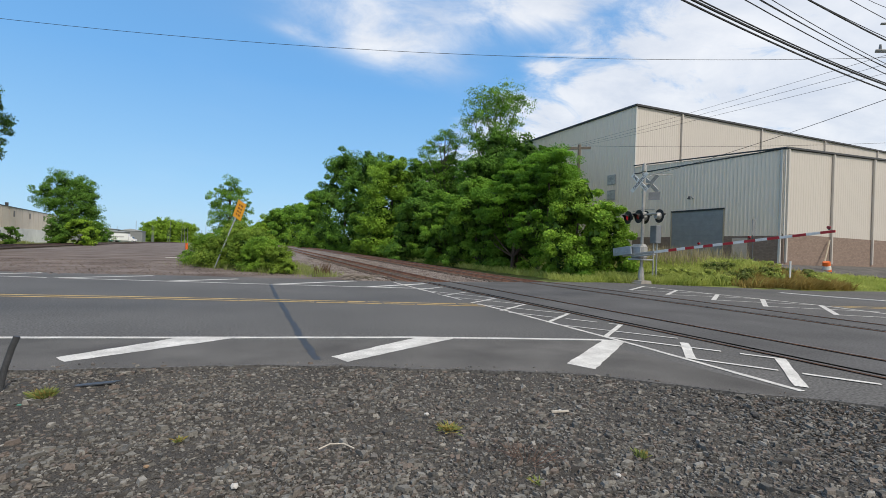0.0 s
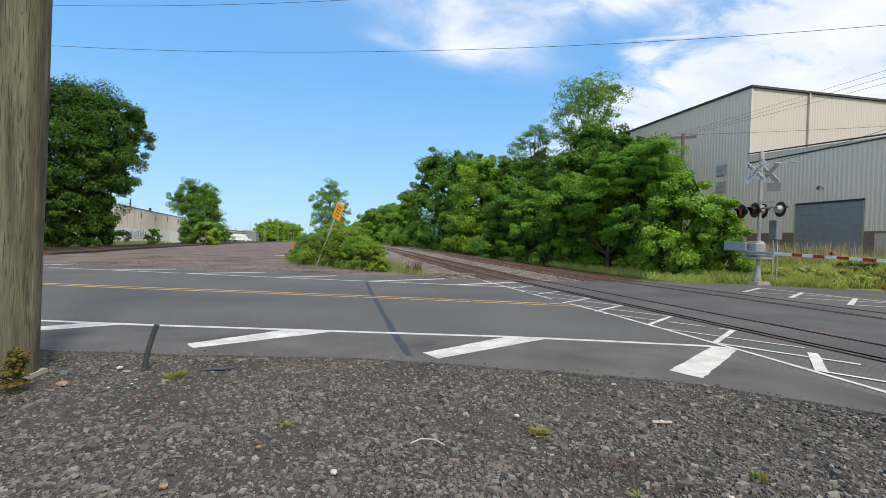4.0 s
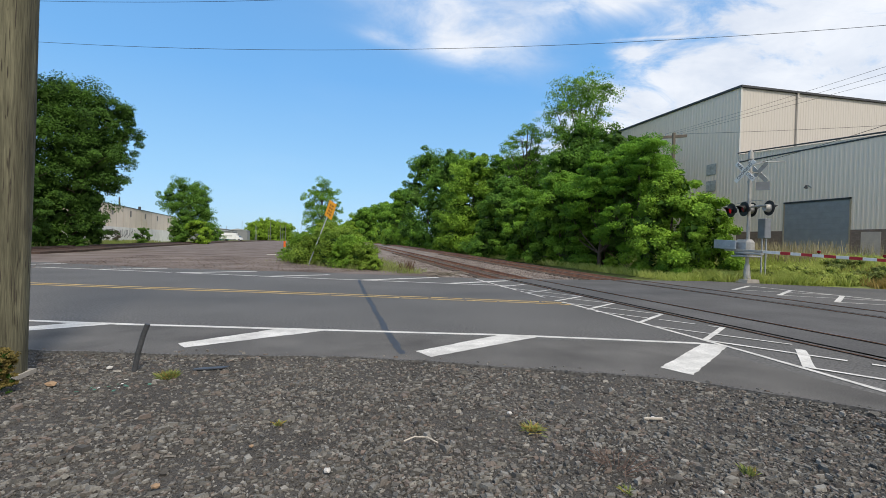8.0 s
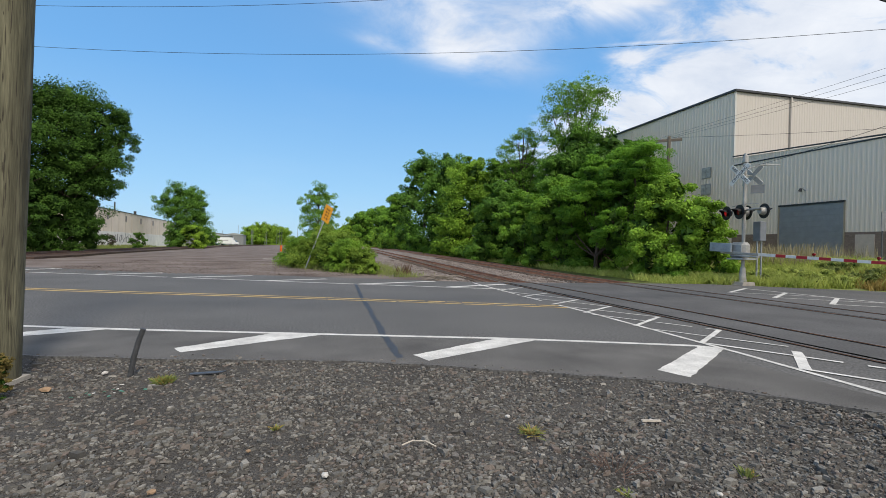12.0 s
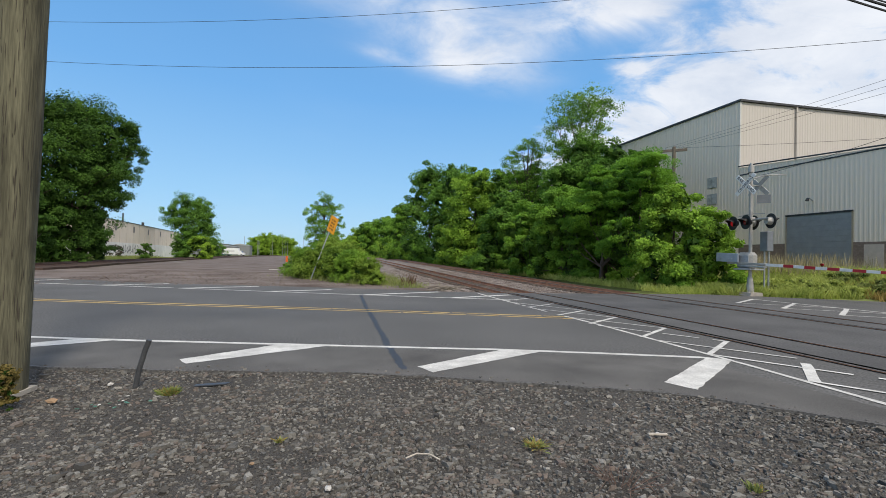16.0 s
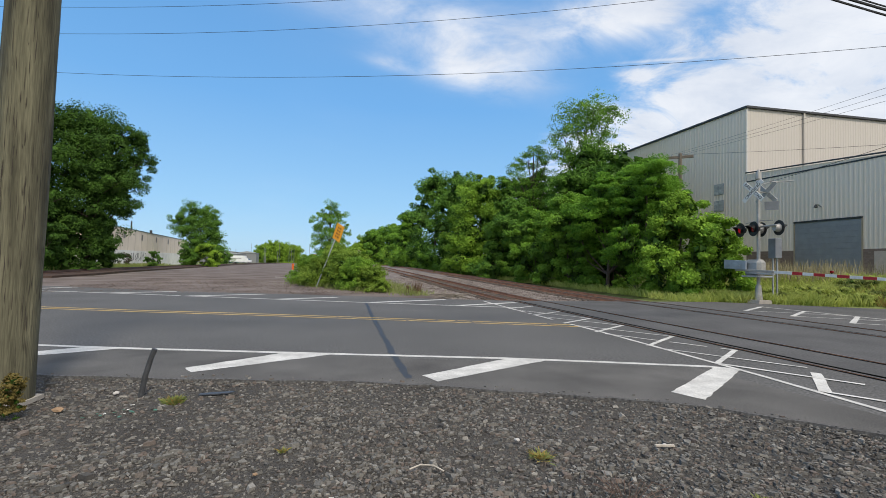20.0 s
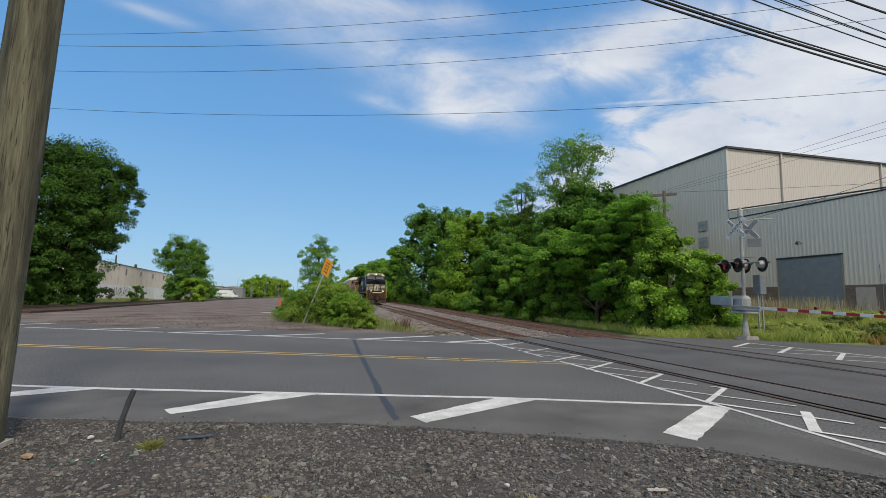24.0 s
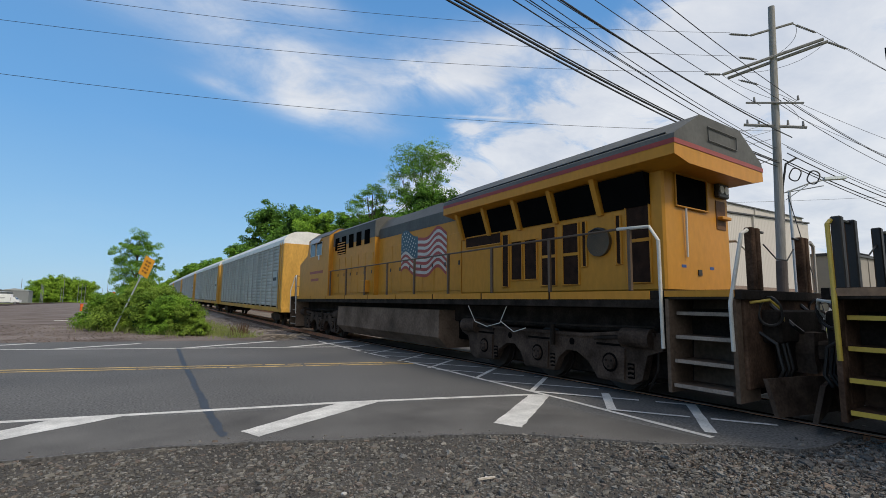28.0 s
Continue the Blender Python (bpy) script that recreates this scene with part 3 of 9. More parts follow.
# sealed crack across the near lane
crack_pts = [(np.interp(y, (6.55, 7.4, 8.0, 10.6, 13.76, 16.5, 19.4), (1.12, 1.12, 1.13, 1.19, 1.25, 1.33, 1.43)) + 0.03 * noise.noise((y * 0.9, 4.0, 1.0)) + 0.02 * noise.noise((y * 3.1, 1.0, 2.0)), y) for y in np.arange(6.55, 19.4, 0.16)]
strip(crack_pts, 0.115, TAR, "sealed_crack", "dark tar-sealed crack across the road", z=0.003, wobble=0.02, step=0.12)
# worn, paler shoulder outside the near edge line
shoulder = [(x, near_edge(x) - 0.12) for x in np.arange(-12, 6.4, 0.6)]
slab("shoulder", shoulder + [(6.3, 3.2)] + [(x, y + 0.06) for x, y in edge if -12 < x < 6.2][::-1], -0.05, 0.0012, ASPHALT_LIGHT, "paler worn asphalt shoulder", "road")


def gravel_sheet():
    """The gravel verge round the camera: a fine sheet with low heaps."""
    xs, ys = np.arange(-16, 18.01, 0.16), np.arange(-9, 10.01, 0.16)
    verts = []
    for y in ys:
        for x in xs:
            z = -0.035 + 0.03 * noise.noise((x * 0.8, y * 0.8, 0)) + 0.018 * noise.noise((x * 3.1, y * 3.1, 5))
            z -= 0.10 * smooth(0.8, -0.2, abs(x - 7.2) - 1.8) * smooth(4.5, 2.0, y)
            verts.append((x, y, z - 0.05 * smooth(7, 12, x)))
    w = len(xs)
    idx = []
    for j in range(len(ys) - 1):
        for i in range(w - 1):
            x, y = xs[i], ys[j]
            if y > np.interp(x, [p[0] for p in near_pave], [p[1] for p in near_pave]) + 0.5:
                continue
            a = j * w + i
            idx += [a, a + 1, a + w + 1, a + w]
    me = raw_mesh("gravel_verge", verts, idx, 4)
    for p in me.polygons:
        p.use_smooth = True
    tagged(link("gravel_verge", me, GRAVEL_DIRT), "grey-brown gravel verge beside the road", "ground", kind="structure")


gravel_sheet()
# brown gravel lot beyond the road, between the railways
lot = [(-60, 42.5), (-8.3, 25.4), (-2.5, 24.0), (2.2, 22.5), (5.6, 21.0), (5.2, 30), (1.5, 60), (-3, 180), (-8, 420), (-34.5, 420), (-32, 230), (-29, 152), (-25, 98), (-21.6, 57), (-20, 46), (-46, 46)]
slab("gravel_lot", lot, -0.1, -0.012, LOT_DIRT, "brown bare gravel lot", "ground")
slab("ballast_bed", [(6.2, -120), (18, -120), (18, 1.0), (6.9, 2.3)], -0.16, -0.07, BALLAST, "grey stone ballast under the tracks", "ballast")
# branch ballast, its colour darkened to take in the shadow of the rails
slab("ballast_bed", [(-20.0, 40.0), (-20.4, 48), (-22.0, 57), (-25.5, 98), (-29.3, 152), (-32.4, 230), (-35, 400), (-36.5, 700), (-43, 700), (-41, 400), (-38.2, 230), (-35, 152), (-31.5, 98), (-27.5, 57), (-26.3, 48), (-26, 40)], -0.1, 0.15, mat("darkened_ballast", (0.075, 0.052, 0.042), 0.95, vary=0.35, scale=0.8, fine=14, bump=0.8, bump_scale=14, dist=0.05, spec=0.2), "dark ballast of the branch track", "ballast")


def grade(y):
    """The main line climbs gently beyond the crossing."""
    return float(np.interp(y, (21.0, 31.0, 46.0, 60.0, 85.0, 120.0, 200.0), (0.0, 0.13, 0.34, 0.52, 0.84, 1.1, 1.25)))


def rail(pts, parent, rust=None, lift=None):
    """Flat-bottomed rail: web and foot in rust, a brighter worn head."""
    bm = bmesh.new()
    for (x0, y0), (x1, y1) in zip(pts, pts[1:]):
        d = Vector((x1 - x0, y1 - y0, 0)).normalized()
        nrm = Vector((d.y, -d.x, 0))
        prof = [(-0.07, -0.16), (0.07, -0.16), (0.07, -0.14), (0.02, -0.12), (0.02, -0.045), (0.036, -0.035), (0.036, -0.004), (-0.036, -0.004), (-0.036, -0.035), (-0.02, -0.045), (-0.02, -0.12), (-0.07, -0.14)]
        h0, h1 = (lift(y0), lift(y1)) if lift else (0.0, 0.0)
        a = [bm.verts.new(Vector((x0, y0, h0 + 0.018 + q)) + nrm * p) for p, q in prof]
        b = [bm.verts.new(Vector((x1, y1, h1 + 0.018 + q)) + nrm * p) for p, q in prof]
        for i in range(len(prof)):
            j = (i + 1) % len(prof)
            bm.faces.new((a[i], a[j], b[j], b[i]))
    r = part("rail", bm, rust or RUST_RAIL, parent)
    bm = bmesh.new()
    for (x0, y0), (x1, y1) in zip(pts, pts[1:]):
        add_box(bm, -0.03, 0.03, 0, math.dist((x0, y0), (x1, y1)), 0.0142, 0.02)
        bm.verts.ensure_lookup_table()
        vs = bm.verts[-8:]
        h0, h1 = (lift(y0), lift(y1)) if lift else (0.0, 0.0)
        m = Matrix.Translation((x0, y0, h0)) @ Matrix.Rotation(math.atan2(-(x1 - x0), y1 - y0), 4, "Z") @ Matrix.Rotation(math.atan2(h1 - h0, y1 - y0), 4, "X")
        bmesh.ops.transform(bm, matrix=m, verts=vs)
    part("rail_head", bm, RAIL_TOP, r)


def make_track(x, label, y0=-120, y1=700):
    t = thing("railway_track", 0, 0, 0, label=label, category="railway track", kind="structure")
    for s in (-1, 1):
        rail([(x + s * 0.7525, y) for y in (y0, 21, 31, 46, 60, 85, 120, 200, y1)], t, lift=grade)
    return t


def ballast_rise():
    """Ballast bed beyond the crossing, with sloping shoulders, under the climbing tracks."""
    bm = bmesh.new()
    prev = None
    for y in (20.3, 21.5, 23, 26, 31, 38, 46, 60, 85, 120, 200, 400, 700):
        g = grade(y)
        wide = 0.4 + 1.7 * g
        row = [bm.verts.new(p) for p in ((5.9 - wide, y, -0.3), (6.4, y, g - 0.24), (7.5, y, g - 0.215), (16.3, y, g - 0.215), (17.3, y, g - 0.24), (17.8 + wide, y, -0.3))]
        if prev:
            for i in range(5):
                bm.faces.new((prev[i], prev[i + 1], row[i + 1], row[i]))
        prev = row
    tagged(part("ballast_bed", bm, BALLAST), "brown stone ballast under the tracks", "ballast", kind="structure")


ballast_rise()
tracks = [make_track(x, "rusty steel railway track on wooden sleepers") for x in TRACK_X]
FLANGE_GAP = mat("flangeway_gap", (0.007, 0.007, 0.007), 1.0, vary=0.3, bump=0.1, spec=0.0)
slab("crossing_pavement", [(8.36, 1.7), (15.6, 1.5), (15.6, 20.3), (8.36, 20.4)], -0.05, 0.0024, mat("asphalt_crossing", (0.096, 0.094, 0.093), 0.88, vary=0.2, scale=0.6, fine=26, speck=0.4, bump=0.2, bump_scale=200, spec=0.25), "darker smooth asphalt between the rails of the crossing", "road")
# rubber and gap strips beside the rails where the road crosses
for x in TRACK_X:
    for s in (-1, 1):
        for o, w in ((0.14, 0.2), (-0.072, 0.06)) if s < 0 else ((-0.085, 0.09), (0.068, 0.055)):
            strip([(x + s * 0.7525 + o, 1.6), (x + s * 0.7525 + o, 20.2)], w, FLANGE_GAP, "flangeway", "black rubber strip beside the rail in the crossing", z=0.006, wobble=0.006)
branch = thing("railway_track", 0, 0, 0, label="rusty branch track curving along the gravel lot", category="railway track", kind="structure")
for o in (-0.75, 0.75):
    rail([(-22.6 + o, 36), (-22.6 + o, 42.8), (-23.0 + o, 48), (-24.5 + o, 57), (-28 + o, 97.5), (-32 + o, 152), (-35.2 + o, 230), (-38 + o, 400), (-39.6 + o, 700)], branch, mat("dark_rusty_rail", (0.1, 0.055, 0.04), 0.8, vary=0.3, scale=3, fine=40, bump=0.2))
branch.location.z = 0.33

# sleepers along the first stretch of each track
SLEEPER = None
for t_ob, x in zip(tracks, TRACK_X):
    for k in range(62):
        if SLEEPER is None:
            bm = box(-1.3, 1.3, -0.11, 0.11, -0.15, 0.0, 0.012)
            SLEEPER = bpy.data.meshes.new("sleeper")
            bm.to_mesh(SLEEPER)
            bm.free()
        link("sleeper", SLEEPER, TIE_WOOD, t_ob, m=pose(x + random.uniform(-0.05, 0.05), 20.9 + k * 0.55, grade(20.9 + k * 0.55) - 0.142, 0.7, 0, random.uniform(-1, 1)))

# ---- loose stones ----
def chip_field(name, count, place, size, material, label, flat, sides=3):
    """Flat many-cornered flakes of broken stone in one mesh."""
    rng = np.random.default_rng(count)
    spots = np.array([place(rng) for _ in range(count)], dtype=np.float32)
    s = np.array([size(rng) for _ in range(count)], dtype=np.float32)
    ang = np.arange(sides)[None] * math.tau / sides + rng.uniform(-0.5, 0.5, (count, sides)) * 3.4 / sides
    rad = rng.uniform(0.5, 0.82, (count, sides)) * s[:, None]
    hgt = s * flat * rng.uniform(0.5, 1.4, count)
    top = rng.uniform(0.72, 0.96, (count, 1))
    slim = rng.uniform(0.35, 0.85, (count, 1))
    base = np.stack([np.cos(ang) * rad * 1.15, np.sin(ang) * rad * slim, np.zeros((count, sides)) - 0.3 * hgt[:, None]], -1)
    cap = np.stack([np.cos(ang) * rad * top * 1.15, np.sin(ang) * rad * top * slim, np.repeat(hgt[:, None], sides, 1) * rng.uniform(0.85, 1.15, (count, sides))], -1)
    v = np.concatenate([base, cap], 1)
    b = rng.normal(0, 0.26, (count, 1))
    a = rng.uniform(0, math.tau, (count, 1))
    x, y, h = v[..., 0], v[..., 1] * np.cos(b) - v[..., 2] * np.sin(b), v[..., 1] * np.sin(b) + v[..., 2] * np.cos(b)
    out = np.stack([x * np.cos(a) - y * np.sin(a) + spots[:, :1], x * np.sin(a) + y * np.cos(a) + spots[:, 1:2], h + spots[:, 2:3] + s[:, None] * 0.08], -1).reshape(-1, 3)
    tri = []
    for k in range(sides):
        q = (k + 1) % sides
        tri += [k, q, sides + q, k, sides + q, sides + k]
        if 0 < k < sides - 1:
            tri += [sides, sides + k, sides + k + 1]
    idx = (np.arange(count)[:, None] * 2 * sides + np.array(tri)[None]).ravel()
    ob = link(name, raw_mesh(name, out, idx, 3), material)
    return tagged(ob, label, "gravel", kind="stuff")


def stone_field(name, count, place, size, material, label, flat=0.6, chips=0):
    """Many small broken stones in one mesh. place() gives a spot, size() an edge length."""
    corner = np.array([(-1, -1, -1), (1, -1, -1), (1, 1, -1), (-1, 1, -1), (-1, -1, 1), (1, -1, 1), (1, 1, 1), (-1, 1, 1)], dtype=np.float32) * 0.5
    if chips:
        return chip_field(name, count, place, size, material, label, flat, chips)
    quad = np.array([4, 5, 6, 7, 0, 1, 5, 4, 1, 2, 6, 5, 2, 3, 7, 6, 3, 0, 4, 7])
    rng = np.random.default_rng(len(name) + count)
    spots = np.array([place(rng) for _ in range(count)], dtype=np.float32)
    s = np.array([size(rng) for _ in range(count)], dtype=np.float32)
    v = corner[None] * (1 + rng.uniform(-0.45, 0.3, (count, 8, 3)))
    v[:, 4:, :2] *= rng.uniform(0.55, 0.98, (count, 1, 1))
    v = v * s[:, None, None] * np.stack([rng.uniform(0.8, 1.6, count), rng.uniform(0.5, 1.1, count), rng.uniform(0.25, 0.7, count) * flat], 1)[:, None, :]
    a, b = rng.uniform(0, math.tau, count), rng.normal(0, 0.35, count)
    ca, sa, cb, sb = np.cos(a)[:, None], np.sin(a)[:, None], np.cos(b)[:, None], np.sin(b)[:, None]
    x, y, h = v[..., 0], v[..., 1] * cb - v[..., 2] * sb, v[..., 1] * sb + v[..., 2] * cb
    out = np.stack([x * ca - y * sa + spots[:, :1], x * sa + y * ca + spots[:, 1:2], h + spots[:, 2:3] + s[:, None] * 0.12], -1).reshape(-1, 3)
    idx = (np.arange(count)[:, None] * 8 + quad[None]).ravel()
    ob = link(name, raw_mesh(name, out, idx, 4), material)
    return tagged(ob, label, "gravel", kind="stuff")


pave_x, pave_y = [p[0] for p in near_pave], [p[1] for p in near_pave]


def verge_spot(rng):
    while True:
        # denser close to the standing place of the viewer
        d, a = 1.2 + 0.9 * rng.random() + 6.8 * rng.random() ** 1.15, rng.uniform(-1.45, 1.75) + rng.normal() * 0.12
        if rng.random() < 0.3:
            d, a = 8.0 * rng.random() ** 0.6, rng.uniform(-math.pi, math.pi)
        x, y = d * math.sin(a) * 1.15 + 0.5, d * math.cos(a)
        lim = np.interp(x, pave_x, pave_y) + 0.12 * noise.noise((x * 2, y * 2, 3))
        if y < lim + (0.25 if rng.random() < 0.05 else 0.0) and x < 12:
            z = -0.035 + 0.03 * noise.noise((x * 0.8, y * 0.8, 0)) + 0.018 * noise.noise((x * 3.1, y * 3.1, 5))
            if noise.noise((x * 0.9, y * 0.9, 9)) < -0.12 and rng.random() < 0.45 and x < 4:
                continue
            return x, y, max(z, 0.0) if y > lim else z


stone_field("gravel", 52000, verge_spot, lambda r: 0.01 + 0.012 * r.random(), CHIPS_FINE, "grey and brown crushed stones on the verge", flat=0.34, chips=3)
stone_field("gravel", 84000, verge_spot, lambda r: min(0.08, 0.019 + r.exponential(0.0095)), CHIPS, "flat flakes of broken slate on the verge", flat=0.34, chips=4)


def coarse_spot(rng):
    while True:
        x, y = rng.uniform(3.4, 12), rng.uniform(-1.5, 4.6)
        if y < np.interp(x, pave_x, pave_y) - 0.05 and rng.random() < smooth(3.4, 6.0, x + 0.35 * (3 - y)):
            return x, y, -0.06


stone_field("coarse_stones", 11000, coarse_spot, lambda r: 0.018 + min(0.08, r.exponential(0.018)), CHIPS_BROWN, "coarse broken slate at the road edge", flat=0.24, chips=4)
def ballast_spot(rng):
    x, y = rng.uniform(5.5, 18.2), 20.5 + 28 * rng.random() ** 1.5
    g = grade(y)
    wide = 0.4 + 1.7 * g
    return x, y, float(np.interp(x, (5.9 - wide, 6.4, 7.5, 16.3, 17.3, 17.8 + wide), (-0.3, g - 0.24, g - 0.215, g - 0.215, g - 0.24, -0.3)))


stone_field("ballast_stones", 13000, ballast_spot, lambda r: r.uniform(0.05, 0.1), BALLAST, "brown ballast stones between the rails", flat=0.9)
stone_field("lot_stones", 5000, lambda r: (r.uniform(-14, 4), 24.5 + 18 * r.random() ** 1.3, -0.015), lambda r: r.uniform(0.03, 0.09), LOT_DIRT, "scattered stones on the gravel lot")
for spots, nm in (([(5.05, 3.05, 0.1), (5.6, 3.2, 0.12), (4.9, 3.4, 0.09), (6.4, 2.3, 0.14), (7.2, 2.0, 0.13)], "large_stone"),):
    for x, y, s in spots:
        bm = bmesh.new()
        bmesh.ops.create_icosphere(bm, subdivisions=1, radius=s / 2)
        for v in bm.verts:
            v.co *= 1 + 0.5 * noise.noise(v.co * 9 + Vector((x * 7, y, 0)))
            v.co.z *= 0.6
            v.co.x *= 1.4
        o = part(nm, bm, mat("dark_rock", (0.07, 0.068, 0.066), 0.9, vary=0.35, scale=8, fine=40, bump=0.5, bump_scale=40))
        o.matrix_basis = pose(x, y, -0.03, 0, 0, random.uniform(0, 360))
        tagged(o, "dark broken rock lying on the gravel", "stone", "rocks at the road edge")

# ---- vegetation ----
def leaf_cloud(centres, radii, out, per, size, rng, flat=0.7, slim=1.0):
    """Small folded leaves round many clump centres, facing out and up, as arrays."""
    k = len(centres)
    n = k * per
    c, r, o = (np.repeat(q, per, 0) for q in (centres, radii, out))
    d = rng.normal(size=(n, 3))
    d /= np.linalg.norm(d, axis=1)[:, None] + 1e-9
    p = c + d * r * (0.35 + 0.65 * rng.random((n, 1)) ** 0.6 + 0.35 * rng.random((n, 1)) ** 6) * np.array([1.05, 1.05, flat])
    nrm = d * 0.45 + o * 0.5 + rng.normal(size=(n, 3)) * 0.42 + np.array([0, 0, 0.5])
    nrm /= np.linalg.norm(nrm, axis=1)[:, None]
    t = np.cross(nrm, rng.normal(size=(n, 3))) - np.array([0, 0, 0.25])
    t /= np.linalg.norm(t, axis=1)[:, None]
    b = np.cross(nrm, t)
    s = (size * rng.uniform(0.55, 1.35, (n, 1)))
    tip = nrm * s * -0.2
    w = rng.uniform(0.3, 0.5, (n, 1)) * slim
    v = np.stack([p - t * s * 0.5 + b * s * w, p - t * s * 0.3 - b * s * w, p + t * s * 0.62 + tip], 1)
    return v.reshape(-1, 3)


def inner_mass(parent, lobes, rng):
    """The inside of a crown: large leaves coloured dark as its shade, in the heart of every lobe."""
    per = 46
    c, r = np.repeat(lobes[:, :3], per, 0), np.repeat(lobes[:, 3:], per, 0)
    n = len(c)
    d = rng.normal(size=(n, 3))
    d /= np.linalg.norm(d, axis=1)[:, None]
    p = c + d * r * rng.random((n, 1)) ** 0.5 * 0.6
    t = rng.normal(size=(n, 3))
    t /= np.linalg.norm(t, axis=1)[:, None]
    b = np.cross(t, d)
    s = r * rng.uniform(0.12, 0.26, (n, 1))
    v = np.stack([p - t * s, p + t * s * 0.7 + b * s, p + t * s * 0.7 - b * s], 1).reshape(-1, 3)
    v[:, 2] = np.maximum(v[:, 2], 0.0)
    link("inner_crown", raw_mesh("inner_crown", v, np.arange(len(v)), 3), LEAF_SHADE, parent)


def grown_lobes(h, lo, hw, rng, dome, seed):
    """Rounded masses that make up a crown: (x, y, z, radius) from its foot."""
    out = []
    size = 0.5 * min(hw, (h - lo) / 2 if not dome else h * 0.7)
    span = h - lo
    count = int(np.clip(4.6 * span / (size * 1.3), 6, 44))
    for i in range(count):
        u = (i + rng.random()) / count
        r = size * rng.uniform(0.65, 1.2)
        if dome:
            wide = math.sqrt(max(0.0, 1 - max(0.0, (u - 0.35) / 0.65) ** 2))
        else:
            wide = math.sqrt(max(0.0, 1 - (2 * u - 1) ** 2)) * (1.0 - 0.1 * u)
        wide *= 1 + 0.3 * noise.noise((seed * 1.7, u * 3.0, 0.5))
        a = i * 2.4 + rng.normal(0, 0.5)
        d = max(0.0, hw * wide - r * 0.7) * rng.uniform(0.4, 1.1)
        out.append((d * math.cos(a), d * math.sin(a), min(lo + u * span, h - r * 0.8), r * (0.75 + 0.25 * wide)))
    return out


def tree(name, x, y, h, hw, leaf, label, base=0.15, clumps=70, per=90, size=0.22, seed=1, trunk=0.16, category="tree", group="", lean=0.0, zb=None, gap=0.0, limbs=9, clump_r=0.26, core=True, lobes=None, tier=0.75, slim=1.0, skirt=0.0):
    """Tapered trunk with limbs that reach into rounded lobes, each a shell of leaf clumps.
    lobes: rows of (across, along, up, radius) as seen from the crossing; else grown by the seed."""
    rng = np.random.default_rng(seed)
    z0 = land(x, y) if zb is None else zb
    t = thing(name, x, y, z0, 0, label, category, group)
    lo = h * base
    if lobes is None:
        lobes = grown_lobes(h, lo, hw, rng, base == 0.0, seed)
    else:
        q = math.hypot(x, y)
        lobes = [(a * y / q + b * x / q, -a * x / q + b * y / q, c, r) for a, b, c, r in lobes]
    lobes = np.array([q for q in lobes if q[2] - 0.7 * q[3] > skirt] if skirt else lobes)
    share = lobes[:, 3] ** 2
    share = np.maximum(3, np.round(clumps * share / share.sum())).astype(int)
    per, size = int(per * 2.0), size * 0.8
    cs, rs, os = [], [], []
    for (lx, ly, lz, lr), many in zip(lobes, share):
        for k in range(many):
            d = rng.normal(size=3)
            d[2] = abs(d[2]) if rng.random() < 0.3 else d[2]
            d /= np.linalg.norm(d)
            cr = lr * rng.uniform(0.2, 0.5) * clump_r / 0.26
            reach = rng.uniform(0.55, 1.05) + (0.25 * rng.random() if rng.random() < 0.18 else 0.0)
            if gap and rng.random() < gap:
                reach *= 0.5
            cs.append(np.array((lx, ly, lz)) + d * lr * reach * np.array([1.1, 1.1, 0.95]))
            rs.append(cr)
            os.append(d)
    # growth between the lobes closes the crown
    mean = np.average(lobes[:, :3], axis=0, weights=lobes[:, 3])
    for k in range(int(clumps * (0.3 - gap))):
        p, q = lobes[rng.integers(len(lobes))], lobes[rng.integers(len(lobes))]
        if abs(p[2] - q[2]) > 3.2 * p[3]:
            continue
        c = p[:3] + (q[:3] - p[:3]) * rng.uniform(0.3, 0.7)
        d = c - mean + rng.normal(size=3) * 0.4
        d /= np.linalg.norm(d) + 1e-6
        cs.append(c + d * p[3] * 0.55)
        rs.append(p[3] * rng.uniform(0.3, 0.55))
        os.append(d)
    cs, rs, os = np.array(cs), np.array(rs)[:, None], np.array(os)
    cs[:, 2] = np.maximum(cs[:, 2], np.minimum(0.25, h * 0.2))
    if trunk:
        bm = bmesh.new()
        hi = lobes[np.argmax(lobes[:, 2])]
        top = Vector((float(lobes[:, 0].mean()), float(lobes[:, 1].mean()), float(hi[2])))
        pts = [Vector((0, 0, -0.2)).lerp(top, i / 6) + Vector((rng.normal(0, 0.03 * hw * min(i, 3) / 3), rng.normal(0, 0.03 * hw * min(i, 3) / 3), 0)) for i in range(7)]
        for i in range(6):
            add_cyl(bm, pts[i], pts[i + 1], trunk * (1 - i / 7.5), trunk * (1 - (i + 1) / 7.5), 8, caps=False)
        for lx, ly, lz, lr in lobes[:limbs]:
            c = Vector((lx, ly, lz))
            s = min(4, max(1, int((lz - lr) / max(top.z, 0.1) * 5)))
            a = pts[s]
            m1 = a.lerp(c, 0.55) + Vector((0, 0, -0.06 * (c - a).length))
            add_cyl(bm, a, m1, trunk * 0.45, trunk * 0.27, 6, caps=False)
            add_cyl(bm, m1, c, trunk * 0.27, trunk * 0.14, 5, caps=False)
            for k in range(3):
                e = c + Vector(rng.normal(size=3)).normalized() * lr * 0.8
                e.z = max(e.z, c.z)
                add_cyl(bm, m1.lerp(c, 0.4 + 0.3 * k), e, trunk * 0.14, trunk * 0.04, 4, caps=False)
        part("trunk", bm, BARK, t)
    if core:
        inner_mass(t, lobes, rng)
    v = leaf_cloud(cs, rs, os, per, size, rng, tier, slim)
